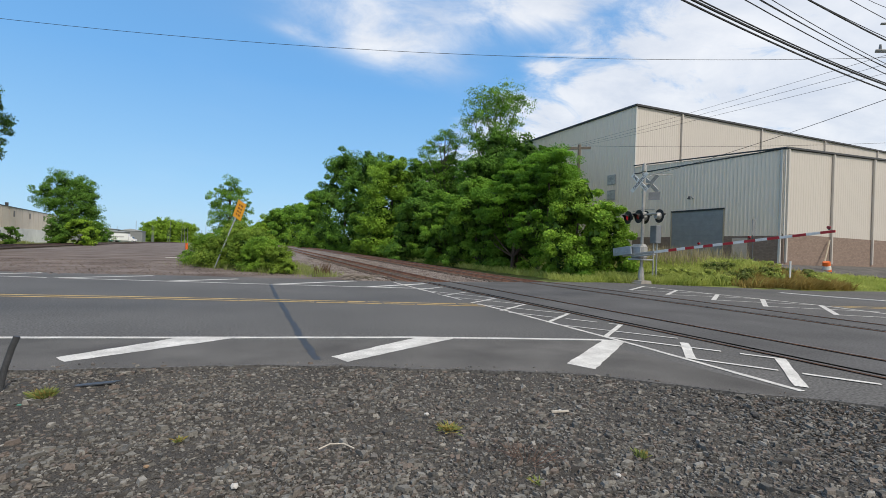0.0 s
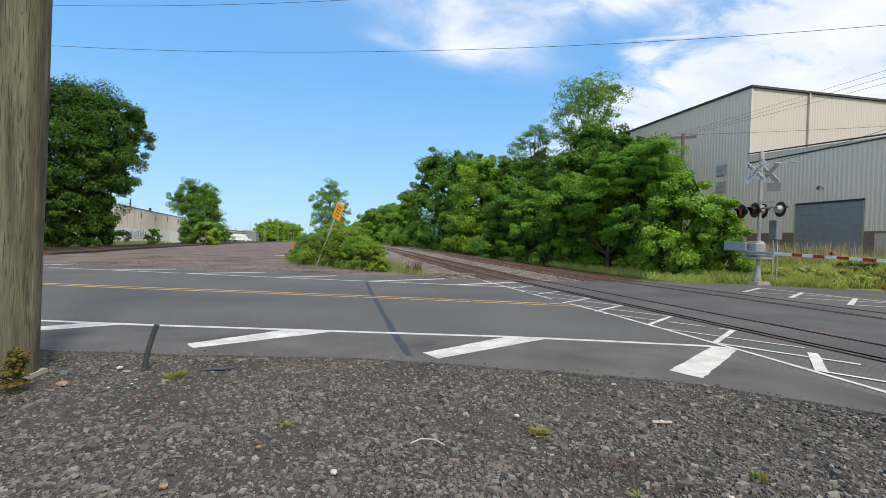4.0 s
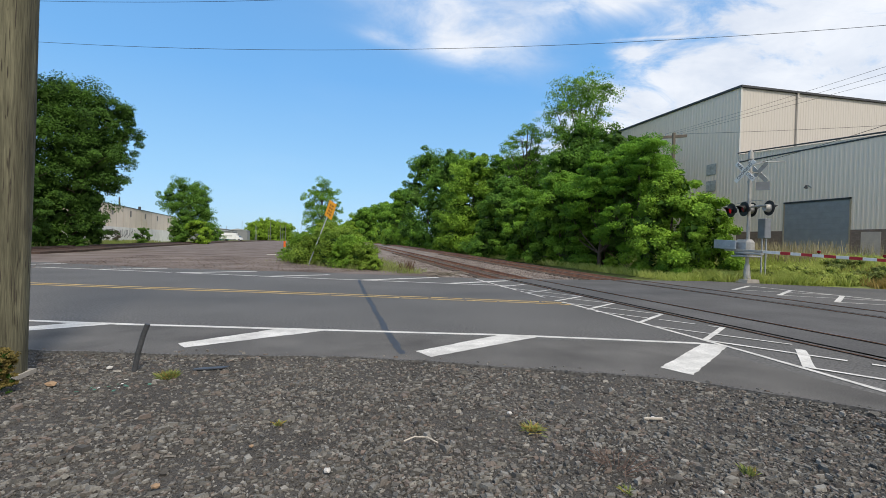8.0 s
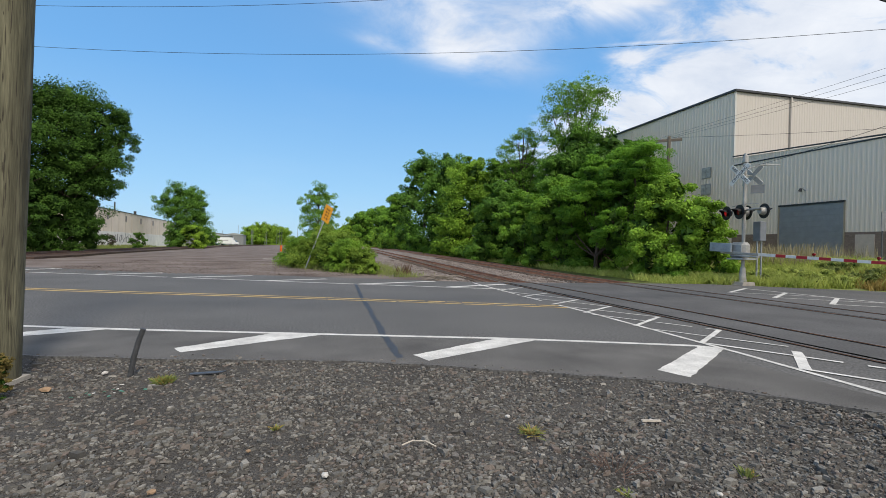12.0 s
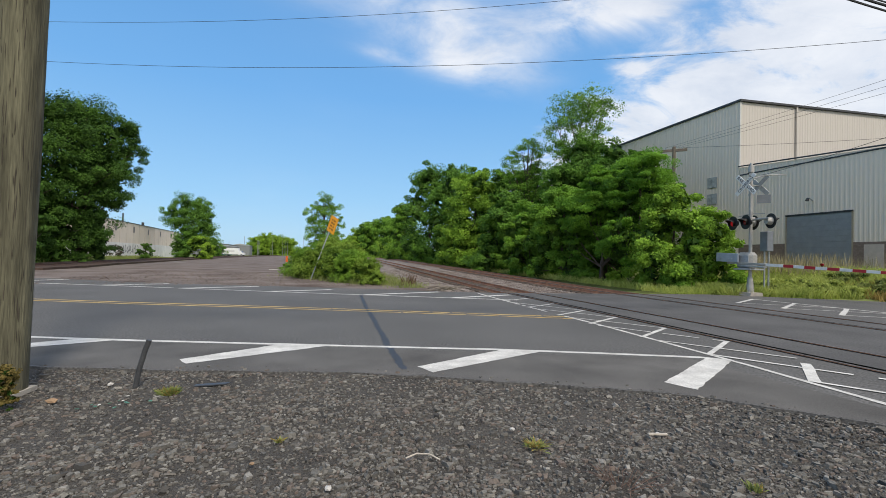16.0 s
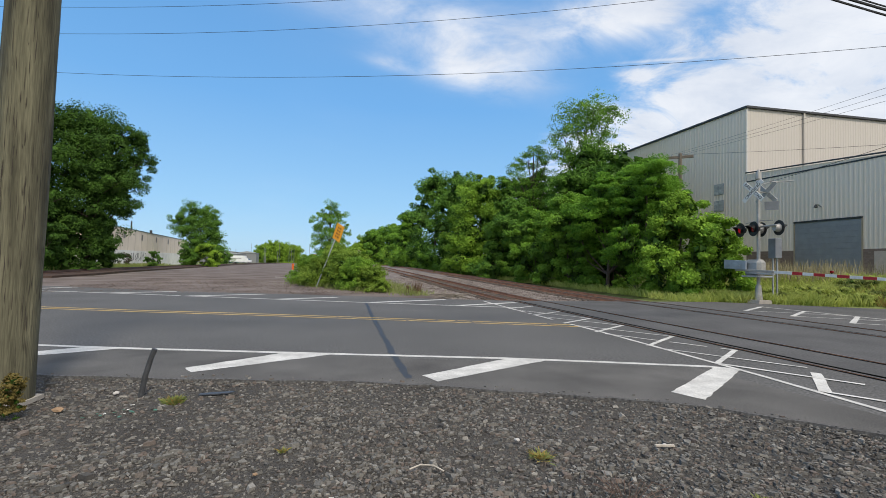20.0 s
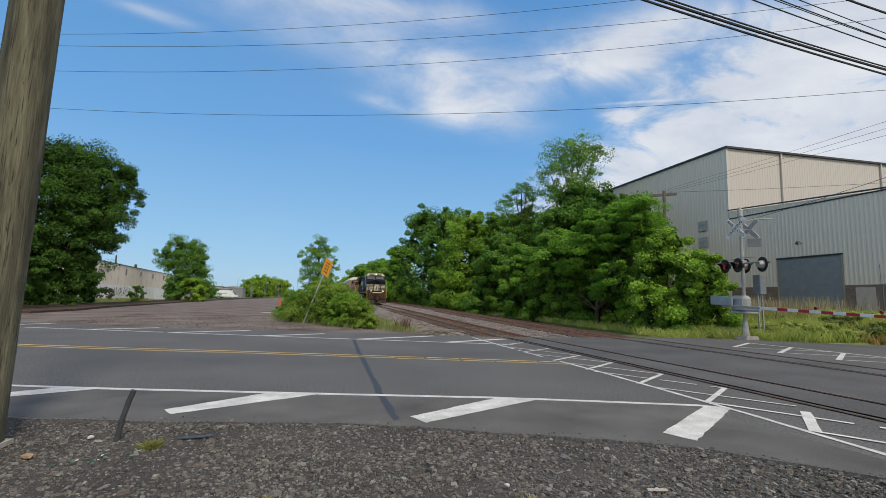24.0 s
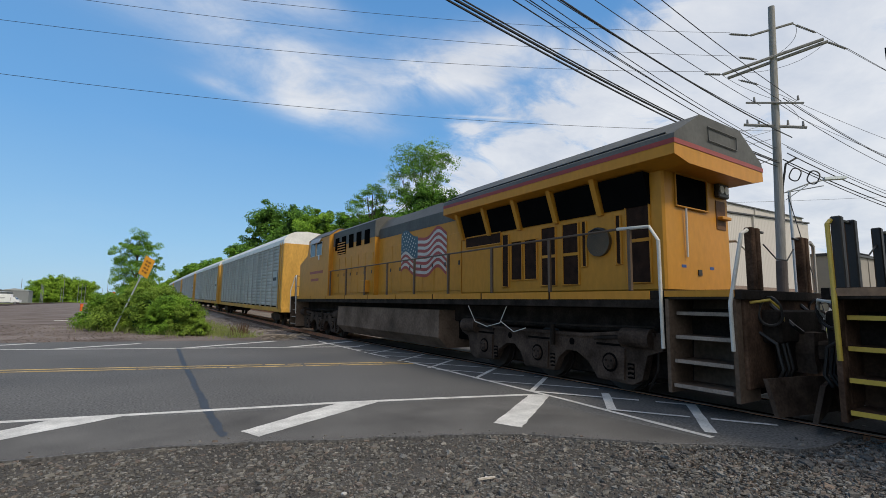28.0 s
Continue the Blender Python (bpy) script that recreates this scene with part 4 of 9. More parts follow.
    v[:, 2] = np.maximum(v[:, 2], 0.02)
    link("crown", raw_mesh("crown", v, np.arange(len(v)), 3), leaf, t)
    return t


R = "trees along the track"
# front row beside the far track
tree("shrub", 21.8, 22.7, 4.9, 1.9, LEAF_VINE, "bright green vine-covered shrub beside the crossing", 0.0, 90, 120, 0.17, 11, 0.06, "shrub", R, clump_r=0.3)
tree("shrub", 20.9, 24.6, 6.4, 2.4, LEAF_VINE, "bright green vine-covered tree beside the crossing", 0.0, 120, 130, 0.18, 12, 0.1, "shrub", R, clump_r=0.26)
tree("tree", 21.2, 27.8, 9.5, 2.7, LEAF_FERN, "green leafy tree with feathery branches", 0.0, 170, 150, 0.17, 13, 0.16, "tree", R, clump_r=0.27, tier=0.42, slim=0.6, skirt=1.5)
tree("tree", 20.8, 32.0, 9.0, 3.0, LEAF_FERN, "dark green leafy tree beside the track", 0.0, 150, 150, 0.2, 14, 0.17, "tree", R, clump_r=0.27, tier=0.42, slim=0.6, skirt=1.5)
tree("tree", 22.2, 30.4, 9.7, 2.4, LEAF_FERN, "green tree with a feathery top", 0.0, 110, 130, 0.17, 34, 0.14, "tree", R, tier=0.42, slim=0.6, skirt=1.8)
tree("tree", 24.4, 31.2, 9.0, 3.0, LEAF_DARK, "dark green tree in the hedge row", 0.0, 80, 110, 0.22, 15, 0.17, "tree", R, skirt=1.5)
tree("tree", 20.3, 37.2, 8.2, 2.9, LEAF_MID, "mid-green leafy tree beside the track", 0.0, 130, 130, 0.22, 16, 0.15, "tree", R)
tree("tree", 24.5, 37.0, 11.0, 3.2, LEAF_DARK, "dark green tree in the hedge row", 0.0, 80, 110, 0.24, 17, 0.17, "tree", R)
tree("tree", 20.0, 43.0, 7.4, 3.0, LEAF_MID, "green tree with pale blossom clusters", 0.0, 140, 120, 0.22, 18, 0.14, "tree", R)
tree("tree", 24.0, 44.5, 12.0, 3.6, LEAF_DARK, "dark green tree in the hedge row", 0.0, 90, 110, 0.26, 19, 0.2, "tree", R)
tree("tree", 28.6, 48.2, 21.0, 4.0, LEAF_MID, "tall open tree rising above the others", 0.55, 230, 46, 0.2, 20, 0.26, "tree", R, gap=0.2, limbs=10, core=False,
     lobes=[(0.6, 0, 18.9, 2.28), (-1.7, 0.5, 18.5, 2.05), (2.2, -0.3, 17.5, 1.71), (-2.9, 0, 16.4, 1.82), (-0.4, -0.6, 16.6, 1.94), (1.3, 0.4, 15.4, 1.60), (-2.9, 0.5, 14.1, 1.48), (0.3, 0, 13.9, 1.60), (-1.6, 0, 12.4, 1.71), (1.7, 0, 12.8, 1.37), (0.4, 0, 11.4, 1.60)])
tree("tree", 27.2, 46.0, 14.5, 4.2, LEAF_DARK, "dark green tree in the hedge row", 0.0, 110, 90, 0.3, 31, 0.2, "tree", R)
tree("tree", 28.0, 40.5, 12.6, 3.8, LEAF_DARK, "dark green tree in the hedge row", 0.0, 100, 90, 0.3, 32, 0.2, "tree", R)
tree("tree", 25.6, 58.0, 14.0, 4.4, LEAF_DARK, "dark green tree in the hedge row", 0.0, 100, 90, 0.32, 33, 0.2, "tree", R)
tree("tree", 25.2, 54.0, 17.5, 4.0, LEAF_MID, "tall airy tree with open branches", 0.4, 200, 40, 0.19, 21, 0.24, "tree", R, gap=0.25, limbs=10, core=False, tier=0.5,
     lobes=[(0, 0, 16.2, 1.37), (-1.4, 0.3, 15.1, 1.48), (0.9, -0.2, 14.5, 1.25), (-2.9, 0, 13.6, 1.48), (-0.6, 0.5, 13.4, 1.48), (-3.6, 0, 12.2, 1.14), (-1.6, -0.3, 11.7, 1.60), (1.0, 0, 12.2, 1.48), (0, 0, 10.2, 1.82), (-2.6, 0, 10.3, 1.48), (-1.0, 0, 8.8, 1.94), (1.2, 0, 9.0, 1.71)])
tree("tree", 20.4, 50.5, 9.5, 3.4, LEAF_DARK, "dark green tree beside the track", 0.0, 150, 110, 0.26, 22, 0.17, "tree", R)
tree("tree", 20.2, 62.0, 14.5, 5.2, LEAF_VINE, "tall bright green tree beside the track", 0.0, 190, 115, 0.3, 23, 0.24, "tree", R, gap=0.1)
tree("tree", 25.5, 64.0, 14.5, 4.2, LEAF_DARK, "dark green tree in the hedge row", 0.0, 80, 90, 0.34, 24, 0.24, "tree", R)
tree("tree", 20.6, 75.0, 17.0, 5.6, LEAF_DARK, "dark green tree beside the track", 0.0, 100, 100, 0.34, 25, 0.24, "tree", R)
tree("tree", 20.4, 94.0, 21.0, 6.4, LEAF_DARK, "tall dark green tree beside the track", 0.0, 110, 100, 0.38, 26, 0.3, "tree", R)
tree("tree", 20.6, 124.0, 16.4, 6.0, LEAF_MID, "mid-green tree far along the track", 0.0, 110, 90, 0.5, 27, 0.3, "tree", R)
tree("tree", 22.0, 158.0, 15.5, 7.0, LEAF_MID, "mid-green tree far along the track", 0.0, 110, 90, 0.6, 28, 0.3, "tree", R)
tree("tree", 21.0, 214.0, 18.5, 8.5, LEAF_MID, "rounded mid-green tree far along the track", 0.0, 110, 90, 0.8, 29, 0.3, "tree", R)
tree("tree", 22.0, 290.0, 17.0, 12.0, LEAF_LIGHT, "light green trees far along the track", 0.0, 120, 90, 1.0, 30, 0.3, "tree", R)
for i, (x, y, h, w) in enumerate([(20.2, 23.4, 1.3, 1.0), (20.3, 26.3, 0.9, 0.9), (20.2, 29.5, 0.9, 0.9), (20.2, 33.5, 1.1, 1.1), (19.9, 38.5, 2.0, 1.5), (19.8, 44, 2.1, 1.7), (19.7, 50.5, 2.4, 1.9), (19.7, 58, 2.8, 2.2), (18.4, 68, 3.4, 3.4), (18.4, 84, 4.0, 4.5), (18.4, 106, 5, 6), (18.6, 136, 6, 8)]):
    tree("shrub", x, y, h, w, (LEAF_MID, LEAF_VINE, LEAF_LIGHT)[i % 3], "low green bush at the foot of the trees", 0.0, 46, 60 + 30 * (i < 6), 0.15 + 0.012 * i, 40 + i, 0, "shrub", "bushes along the track", clump_r=0.34)
# left side
L = "trees beyond the gravel lot"
tree("tree", -26.9, 59.6, 18.5, 6.0, LEAF_DEEP, "large dark green broadleaf tree beside the warehouse", 0.02, 470, 110, 0.24, 60, 0.42, "tree", L, gap=0.06, limbs=16,
     lobes=[(0, 0, 16.2, 2.74), (3.0, 0, 15.3, 2.39), (-3, 0, 16.0, 2.85), (4.3, 0.5, 13.2, 2.17), (1.2, -1.5, 13.4, 2.62), (-1.8, -1.5, 13.0, 2.74), (3.8, 0, 10.4, 2.05), (1.6, -2, 10.0, 2.51), (-1.2, -2, 9.6, 2.51), (-4.5, 0, 12.5, 2.74), (3.0, 0, 7.7, 2.05),
            (0.3, -1.5, 6.6, 2.62), (-3, -1, 8, 2.51), (1.4, 0, 4.4, 2.05), (-1, -1.5, 3.6, 2.39), (0.9, -0.5, 1.9, 1.82), (-3, -1, 4.5, 2.51), (-2.5, -1, 1.8, 2.05), (2, 1.5, 12, 2.51), (-1, 2, 15, 2.74), (4.9, 0, 15.0, 1.37), (1.9, 0.5, 5.4, 1.7), (1.7, 0.3, 3.1, 1.6), (1.9, 0, 1.3, 1.4), (0.6, 0.5, 8.6, 2.2), (2.6, 0.8, 9.2, 2.0), (-1.5, 1.0, 5.2, 2.2), (0.4, 1.2, 3.6, 2.0), (2.3, 0.6, 2.2, 1.3)])
tree("tree", -31.5, 54.5, 20.5, 5.5, LEAF_DEEP, "large dark green broadleaf tree", 0.02, 190, 120, 0.32, 61, 0.4, "tree", L, clump_r=0.24)
tree("tree", -28.2, 52.2, 7.6, 2.8, LEAF_DEEP, "smaller dark green tree under the large one", 0.0, 70, 90, 0.24, 62, 0.12, "tree", L)
tree("tree", -39.5, 48.0, 16.5, 5.5, LEAF_MID, "broad green tree beside the branch track", 0.03, 90, 100, 0.34, 63, 0.3, "tree", L)
tree("tree", -31.5, 120.0, 15.0, 5.6, LEAF_DARK, "dark green tree at the end of the warehouse", 0.03, 260, 70, 0.3, 64, 0.24, "tree", L, gap=0.08, limbs=13, core=True,
     lobes=[(-0.5, 0, 12.7, 2.51), (2.6, 0, 12.0, 2.39), (-3.2, 0, 10.8, 2.05), (4.0, 0, 10.2, 1.82), (0.8, -1, 10, 2.74), (-2.2, -0.5, 8.3, 2.39), (2.6, -0.5, 7.8, 2.62), (4.6, 0, 7.0, 1.94), (0, -1, 6, 2.51), (4.6, 0, 4.5, 2.17), (2, -1, 3.8, 2.39), (-0.2, -0.5, 3.4, 2.28), (5.2, 0, 2.2, 1.71)])
tree("tree", -28.2, 57.0, 8.0, 2.4, LEAF_DEEP, "dark green lower growth under the large tree", 0.0, 90, 110, 0.28, 601, 0.2, "tree", L)
tree("shrub", -24.6, 56.5, 1.2, 0.9, LEAF_DEEP, "low bush at the foot of the large tree", 0.0, 30, 60, 0.2, 602, 0, "shrub", L)
tree("shrub", -26.6, 112.0, 5.2, 2.9, LEAF_LIGHT, "light green bush beside the branch track", 0.0, 50, 90, 0.3, 65, 0.08, "shrub", L)
tree("shrub", -36.4, 165.0, 6.1, 5.1, LEAF_DARK, "dark green bush beside the branch track", 0.0, 40, 80, 0.3, 66, 0.06, "shrub", L)
tree("shrub", -30.6, 112.0, 4.4, 3.0, LEAF_DARK, "dark green bush beside the branch track", 0.0, 50, 80, 0.26, 603, 0.05, "shrub", L)
tree("shrub", -30.4, 90.5, 3.0, 1.6, LEAF_DARK, "small bush in front of the warehouse wall", 0.1, 30, 60, 0.22, 67, 0.05, "shrub", L, gap=0.2)
tree("shrub", -35.0, 92.0, 2.6, 1.6, BARK, "thin half-bare bush in front of the warehouse wall", 0.1, 26, 20, 0.16, 68, 0.05, "shrub", L, gap=0.2)
tree("tree", -0.6, 75.0, 10.8, 2.9, LEAF_MID, "upright green tree between the railways", 0.05, 170, 60, 0.2, 69, 0.2, "tree", L, gap=0.12, core=False,
     lobes=[(0, 0, 9.8, 1.37), (1.5, 0, 9.0, 1.25), (-1.4, 0, 8.4, 1.37), (0.3, -0.5, 7.8, 1.71), (2.0, 0, 6.9, 1.25), (-1.6, 0, 6.4, 1.37), (0.6, -0.5, 5.6, 1.71), (-1.2, 0, 4.2, 1.48), (1.8, 0, 4.6, 1.37), (0, 0, 2.8, 1.82), (1.6, 0, 2.6, 1.48)])
for i, (az, d, h, w) in enumerate([(-7.5, 395, 15.0, 11), (-6.4, 400, 17.5, 12), (-5.3, 405, 16.0, 11), (-4.4, 410, 15.0, 10)]):
    tree("tree", d * math.sin(radians(az)), d * math.cos(radians(az)), h, w, LEAF_LIGHT, "rounded light green tree at the end of the lot", 0.0, 110, 60, 0.9, 70 + i, 0, "tree", "trees at the end of the lot")
# thicket round the leaning sign
for i, (x, y, h, w) in enumerate([(2.7, 26.2, 0.8, 0.7), (2.2, 27.0, 1.4, 1.0), (1.4, 28.2, 1.9, 1.4), (0.4, 30.0, 2.1, 1.45), (-0.7, 32.6, 2.1, 1.4), (-1.5, 35.4, 2.1, 1.4), (1.4, 31.5, 2.4, 1.4), (0.4, 35.5, 2.8, 1.8), (1.3, 37, 2.6, 1.6), (0.4, 42, 3.1, 2.2), (1.2, 44, 2.8, 1.9), (0.9, 50, 3.2, 2.6), (0.6, 60, 3.6, 3.2), (0.0, 68, 4.0, 3.5)]):
    tree("shrub", x, y, h, w, (LEAF_BRAMBLE, LEAF_VINE)[i % 3 == 2] if i < 10 else (LEAF_LIGHT, LEAF_MID)[i % 2], "dense yellow-green bramble beside the leaning sign", 0.0, 70, 130 if i < 10 else 60, 0.08 + 0.008 * i, 90 + i, 0, "shrub", "brambles between the railways", clump_r=0.36)


def grass_field(name, count, place, height, material, label, width=0.025, lean=0.4):
    rng = np.random.default_rng(count + len(label))
    p = np.array([place(rng) for _ in range(count)], dtype=np.float32)
    h = np.array([height(rng, q) for q in p], dtype=np.float32)[:, None]
    a = rng.uniform(0, math.tau, count)
    side = np.stack([np.cos(a), np.sin(a), np.zeros(count)], 1) * (width * rng.uniform(0.6, 1.4, (count, 1)))
    bend = np.stack([rng.normal(0, lean, count), rng.normal(0, lean, count), np.zeros(count)], 1) * h
    up = np.array([0, 0, 1.0])
    v = np.stack([p - side, p + side, p + side * 0.6 + up * h * 0.6 + bend * 0.5, p + up * h + bend], 1).reshape(-1, 3)
    ob = link(name, raw_mesh(name, v, np.arange(len(v)), 4), material)
    return tagged(ob, label, "grass", kind="stuff")




def bank_spot(rng):
    while True:
        x = rng.uniform(20.5, 38)
        y = far_edge(x) + 0.4 + rng.random() ** 1.1 * 15
        # the bank starts behind the paved edge
        if x < 26.3:
            y = max(y, 19.6 - (x - 21.3) * 0.56 + rng.random() * 5)
        if 26.2 < x < 31.5 and y < bank_edge(x) + 1.9 and rng.random() < 0.88:
            continue
        if bank_edge(x) + 0.3 < y < 29 and not (x > 31 and y > bank_edge(x) + 3.2):
            return x, y, land(x, y)


grass_field("grass", 50000, bank_spot, lambda r, q: r.uniform(0.1, 0.42) * (1.7 if q[0] < 29.5 else 0.8), GRASS, "rough green grass on the bank beside the warehouse", 0.022)
grass_field("dry_grass", 16000, lambda r: (lambda x, k: (x, bank_edge(x) + 0.2 + k, land(x, bank_edge(x) + 0.2 + k)))(r.triangular(25.8, 28.6, 32.5), abs(r.normal()) * 1.1), lambda r, q: r.uniform(0.2, 0.6), GRASS_DRY, "dry yellow grass beside the road", 0.03)
grass_field("reeds", 2600, lambda r: (r.uniform(27, 33.5), r.uniform(20.5, 28.5), 0.9), lambda r, q: r.uniform(0.5, 1.7), REED, "tall dry grass stalks in front of the roller door", 0.014, 0.1)
grass_field("grass", 9000, lambda r: (lambda y: (18.3 + r.random() * 2.2, y, 0.5 * grade(y) - 0.1))(20.8 + 70 * r.random() ** 1.6), lambda r, q: r.uniform(0.15, 0.55), GRASS, "green grass at the foot of the trees", 0.015)
grass_field("dead_stalks", 90, lambda r: (4.6 + r.normal() * 0.2, 25.0 + r.random() * 1.6, -0.03), lambda r, q: r.uniform(0.3, 0.8), STALK, "brown dead stalks beside the ballast", 0.012, 0.2)
grass_field("grass", 1800, lambda r: (4.4 + r.normal() * 0.5, 23.6 + 26 * r.random() ** 1.5, -0.03), lambda r, q: r.uniform(0.08, 0.3), GRASS_DULL, "grass and weeds beside the ballast", 0.015)
grass_field("grass", 6000, lambda r: (lambda y: (-27.4 - (y - 57) * 0.11 - r.random() * 6, y, -0.05))(r.uniform(46, 110)), lambda r, q: r.uniform(0.25, 0.8), GRASS_DULL, "dull green weeds behind the branch track", 0.05)


for i in range(46):
    rr = random.Random(700 + i)
    x = (22.4 + 11 * rr.random()) if i < 26 else (23.5 + 5.5 * rr.random())
    y = bank_edge(x) + 0.9 + 3.6 * rr.random() + (0.8 if x < 25 else 0)
    if x > 31.5 and y > bank_edge(x) + 2.6:
        continue
    tree("weed", x, y, rr.uniform(0.4, 0.8), rr.uniform(0.35, 0.75), (GRASS, GRASS_DULL, GRASS)[i % 3], "leafy green weed on the grass bank", 0.0, 22, 26, 0.13, 700 + i, 0, "weed", "weeds on the bank", clump_r=0.4)


grass_field("grass", 3000, lambda r: (lambda u: (3.4 - 5.0 * u + r.normal() * 0.9, 25.6 + 10 * u + r.normal() * 0.5, -0.03))(r.random()), lambda r, q: r.uniform(0.12, 0.45), GRASS_DULL, "tall grass among the brambles", 0.011, 0.25)


def weed(x, y, n, h, w, label, dry=0.3, z=-0.02):
    rng = np.random.default_rng(int(x * 100 + 500))
    t = thing("weed", x, y, z, 0, label, "weed", "weeds in the gravel")
    for nm, cnt, m in (("foliage", n, GRASS_DULL), ("dead_foliage", int(n * dry), GRASS_DRY)):
        c = np.stack([rng.normal(0, w * 0.4, cnt), rng.normal(0, w * 0.4, cnt), np.zeros(cnt)], 1)
        a = rng.uniform(0, math.tau, cnt)
        s = np.stack([np.cos(a), np.sin(a), np.zeros(cnt)], 1) * 0.006
        top = c * 1.9 + np.stack([rng.normal(0, 0.02, cnt), rng.normal(0, 0.02, cnt), h * rng.uniform(0.4, 1.0, cnt)], 1)
        v = np.stack([c - s, c + s, (c + top) / 2 + s * 1.3 + np.array([0, 0, h * 0.15]), top], 1).reshape(-1, 3)
        link(nm, raw_mesh(nm, v, np.arange(len(v)), 4), m, t)


weed(-1.67, 5.87, 220, 0.09, 0.075, "tuft of green and dry grass in the gravel", 0.35)
weed(1.82, 3.75, 110, 0.035, 0.09, "small yellow-green weed in the gravel", 0.8)
weed(-0.35, 4.25, 30, 0.035, 0.04, "small yellow-green weed in the gravel", 0.8)
weed(2.0, 2.65, 30, 0.035, 0.05, "small green weed in the gravel", 0.2)
weed(3.05, 2.7, 40, 0.06, 0.05, "small green weed in the gravel", 0.2)
tree("weed", -3.08, 5.58, 0.45, 0.14, WEED_BROWN, "bushy yellow-brown weed at the foot of the pole", 0.0, 130, 24, 0.022, 130, 0, "weed", "weeds in the gravel", zb=-0.02, clump_r=0.3)

# ---- small litter on the verge ----
def litter():
    o = part("stub_post", tube([(0, 0, -0.1), (0.045, 0, 0.2), (0.1, 0, 0.42), (0.14, 0, 0.54)], 0.03, 10), mat("weathered_black_pipe", (0.05, 0.052, 0.055), 0.6, vary=0.3, scale=8, bump=0.2))
    o.matrix_basis = pose(-2.15, 6.22, 0)
    tagged(o, "bent dark grey stub of a pipe in the gravel", "post")
    o = part("plastic_strip", prism([(-0.2, -0.03), (-0.07, -0.04), (0.15, -0.035), (0.21, 0.018), (0.04, 0.03), (-0.18, 0.03)], 0, 0.012, "z"), mat("dark_blue_plastic", (0.055, 0.06, 0.07), 0.5, vary=0.2, bump=0.1))
    o.matrix_basis = pose(-1.3, 6.2, -0.015, 2, 0, 8)
    tagged(o, "dark blue plastic scrap on the gravel", "litter")
    pale = mat("bleached_twig", (0.5, 0.45, 0.38), 0.8, vary=0.2, bump=0.1)
    o = part("twig", tube([(-0.14, 0.03, 0.01), (-0.05, 0.05, 0.03), (0.05, 0.02, 0.03), (0.12, -0.05, 0.01)], 0.006, 6), pale)
    o.matrix_basis = pose(0.8, 3.62, 0)
    tagged(o, "pale bent twig on the gravel", "twig")
    brown = mat("dead_stem", (0.14, 0.09, 0.07), 0.9, vary=0.3, bump=0.1)
    bm = bmesh.new()
    for i in range(26):
        a, r = random.uniform(0, math.tau), random.uniform(0.05, 0.35)
        add_tube(bm, [(r * 0.3 * math.cos(a), r * 0.3 * math.sin(a), 0), (r * 0.7 * math.cos(a + 0.3), r * 0.7 * math.sin(a + 0.3), random.uniform(0.02, 0.12)), (r * math.cos(a + 0.2), r * math.sin(a + 0.2), random.uniform(0, 0.14))], 0.0025, 4)
    o = part("dead_weed", bm, brown)
    o.matrix_basis = pose(2.1, 2.95, -0.01)
    tagged(o, "tangle of dead brown stems on the gravel", "weed", kind="stuff")
    green_glass = mat("green_plastic_shards", (0.08, 0.22, 0.16), 0.4, vary=0.3, bump=0)
    for i in range(12):
        s = random.uniform(0.01, 0.03)
        o = part("shard", prism([(-s, -s * 0.4), (s * 0.6, -s * 0.6), (s, s * 0.3), (-s * 0.3, s * 0.5)], 0, 0.006, "z"), green_glass if i % 3 else WHITE_SHEET)
        o.matrix_basis = pose(-2.1 + random.gauss(0, 0.14), 5.5 + random.gauss(0, 0.12), 0.005, random.uniform(-20, 20), random.uniform(-20, 20), random.uniform(0, 360))
        tagged(o, "small green shard of broken plastic" if i % 3 else "small white scrap of plastic", "litter", "shards on the gravel")
    white = mat("pale_stone", (0.5, 0.48, 0.45), 0.85, vary=0.15, bump=0.3)
    tan = mat("tan_stone", (0.3, 0.2, 0.12), 0.85, vary=0.2, bump=0.3)
    for x, y, s, m in ((1.76, 4.11, 0.09, white), (0.06, 3.3, 0.1, white), (-1.0, 3.3, 0.09, tan), (-0.3, 2.9, 0.08, tan), (0.2, 2.6, 0.1, white), (-2.45, 6.35, 0.11, white), (3.08, 3.76, 0.06, white), (2.6, 2.5, 0.06, white), (-2.75, 5.75, 0.16, tan), (0.75, 2.75, 0.12, white), (-0.5, 3.8, 0.07, tan), (1.0, 2.5, 0.09, white)):
        bm = bmesh.new()
        bmesh.ops.create_icosphere(bm, subdivisions=1, radius=s * 0.34)
        for v in bm.verts:
            v.co *= 1 + 0.5 * noise.noise(v.co * 14 + Vector((x, y, 3)))
            v.co.z *= 0.55
        o = part("stone", bm, m)
        o.matrix_basis = pose(x, y, 0.0, 0, 0, random.uniform(0, 360))
        tagged(o, "single pale stone in the gravel" if m is white else "single tan stone in the gravel", "stone", "stones that stand out")
    o = part("wood_scrap", box(-0.09, 0.09, -0.012, 0.012, 0, 0.015), pale)
    o.matrix_basis = pose(3.05, 3.72, 0.0, 0, 0, -12)
    tagged(o, "pale flat wood scrap on the gravel", "litter")
    # a heap of old branches beside the ballast
    for i in range(26):
        x, y = 5.0 + random.random() * 1.6, 21.4 + random.random() * 1.2
        a = random.uniform(-0.6, 0.6)
        ln = random.uniform(0.4, 1.1)
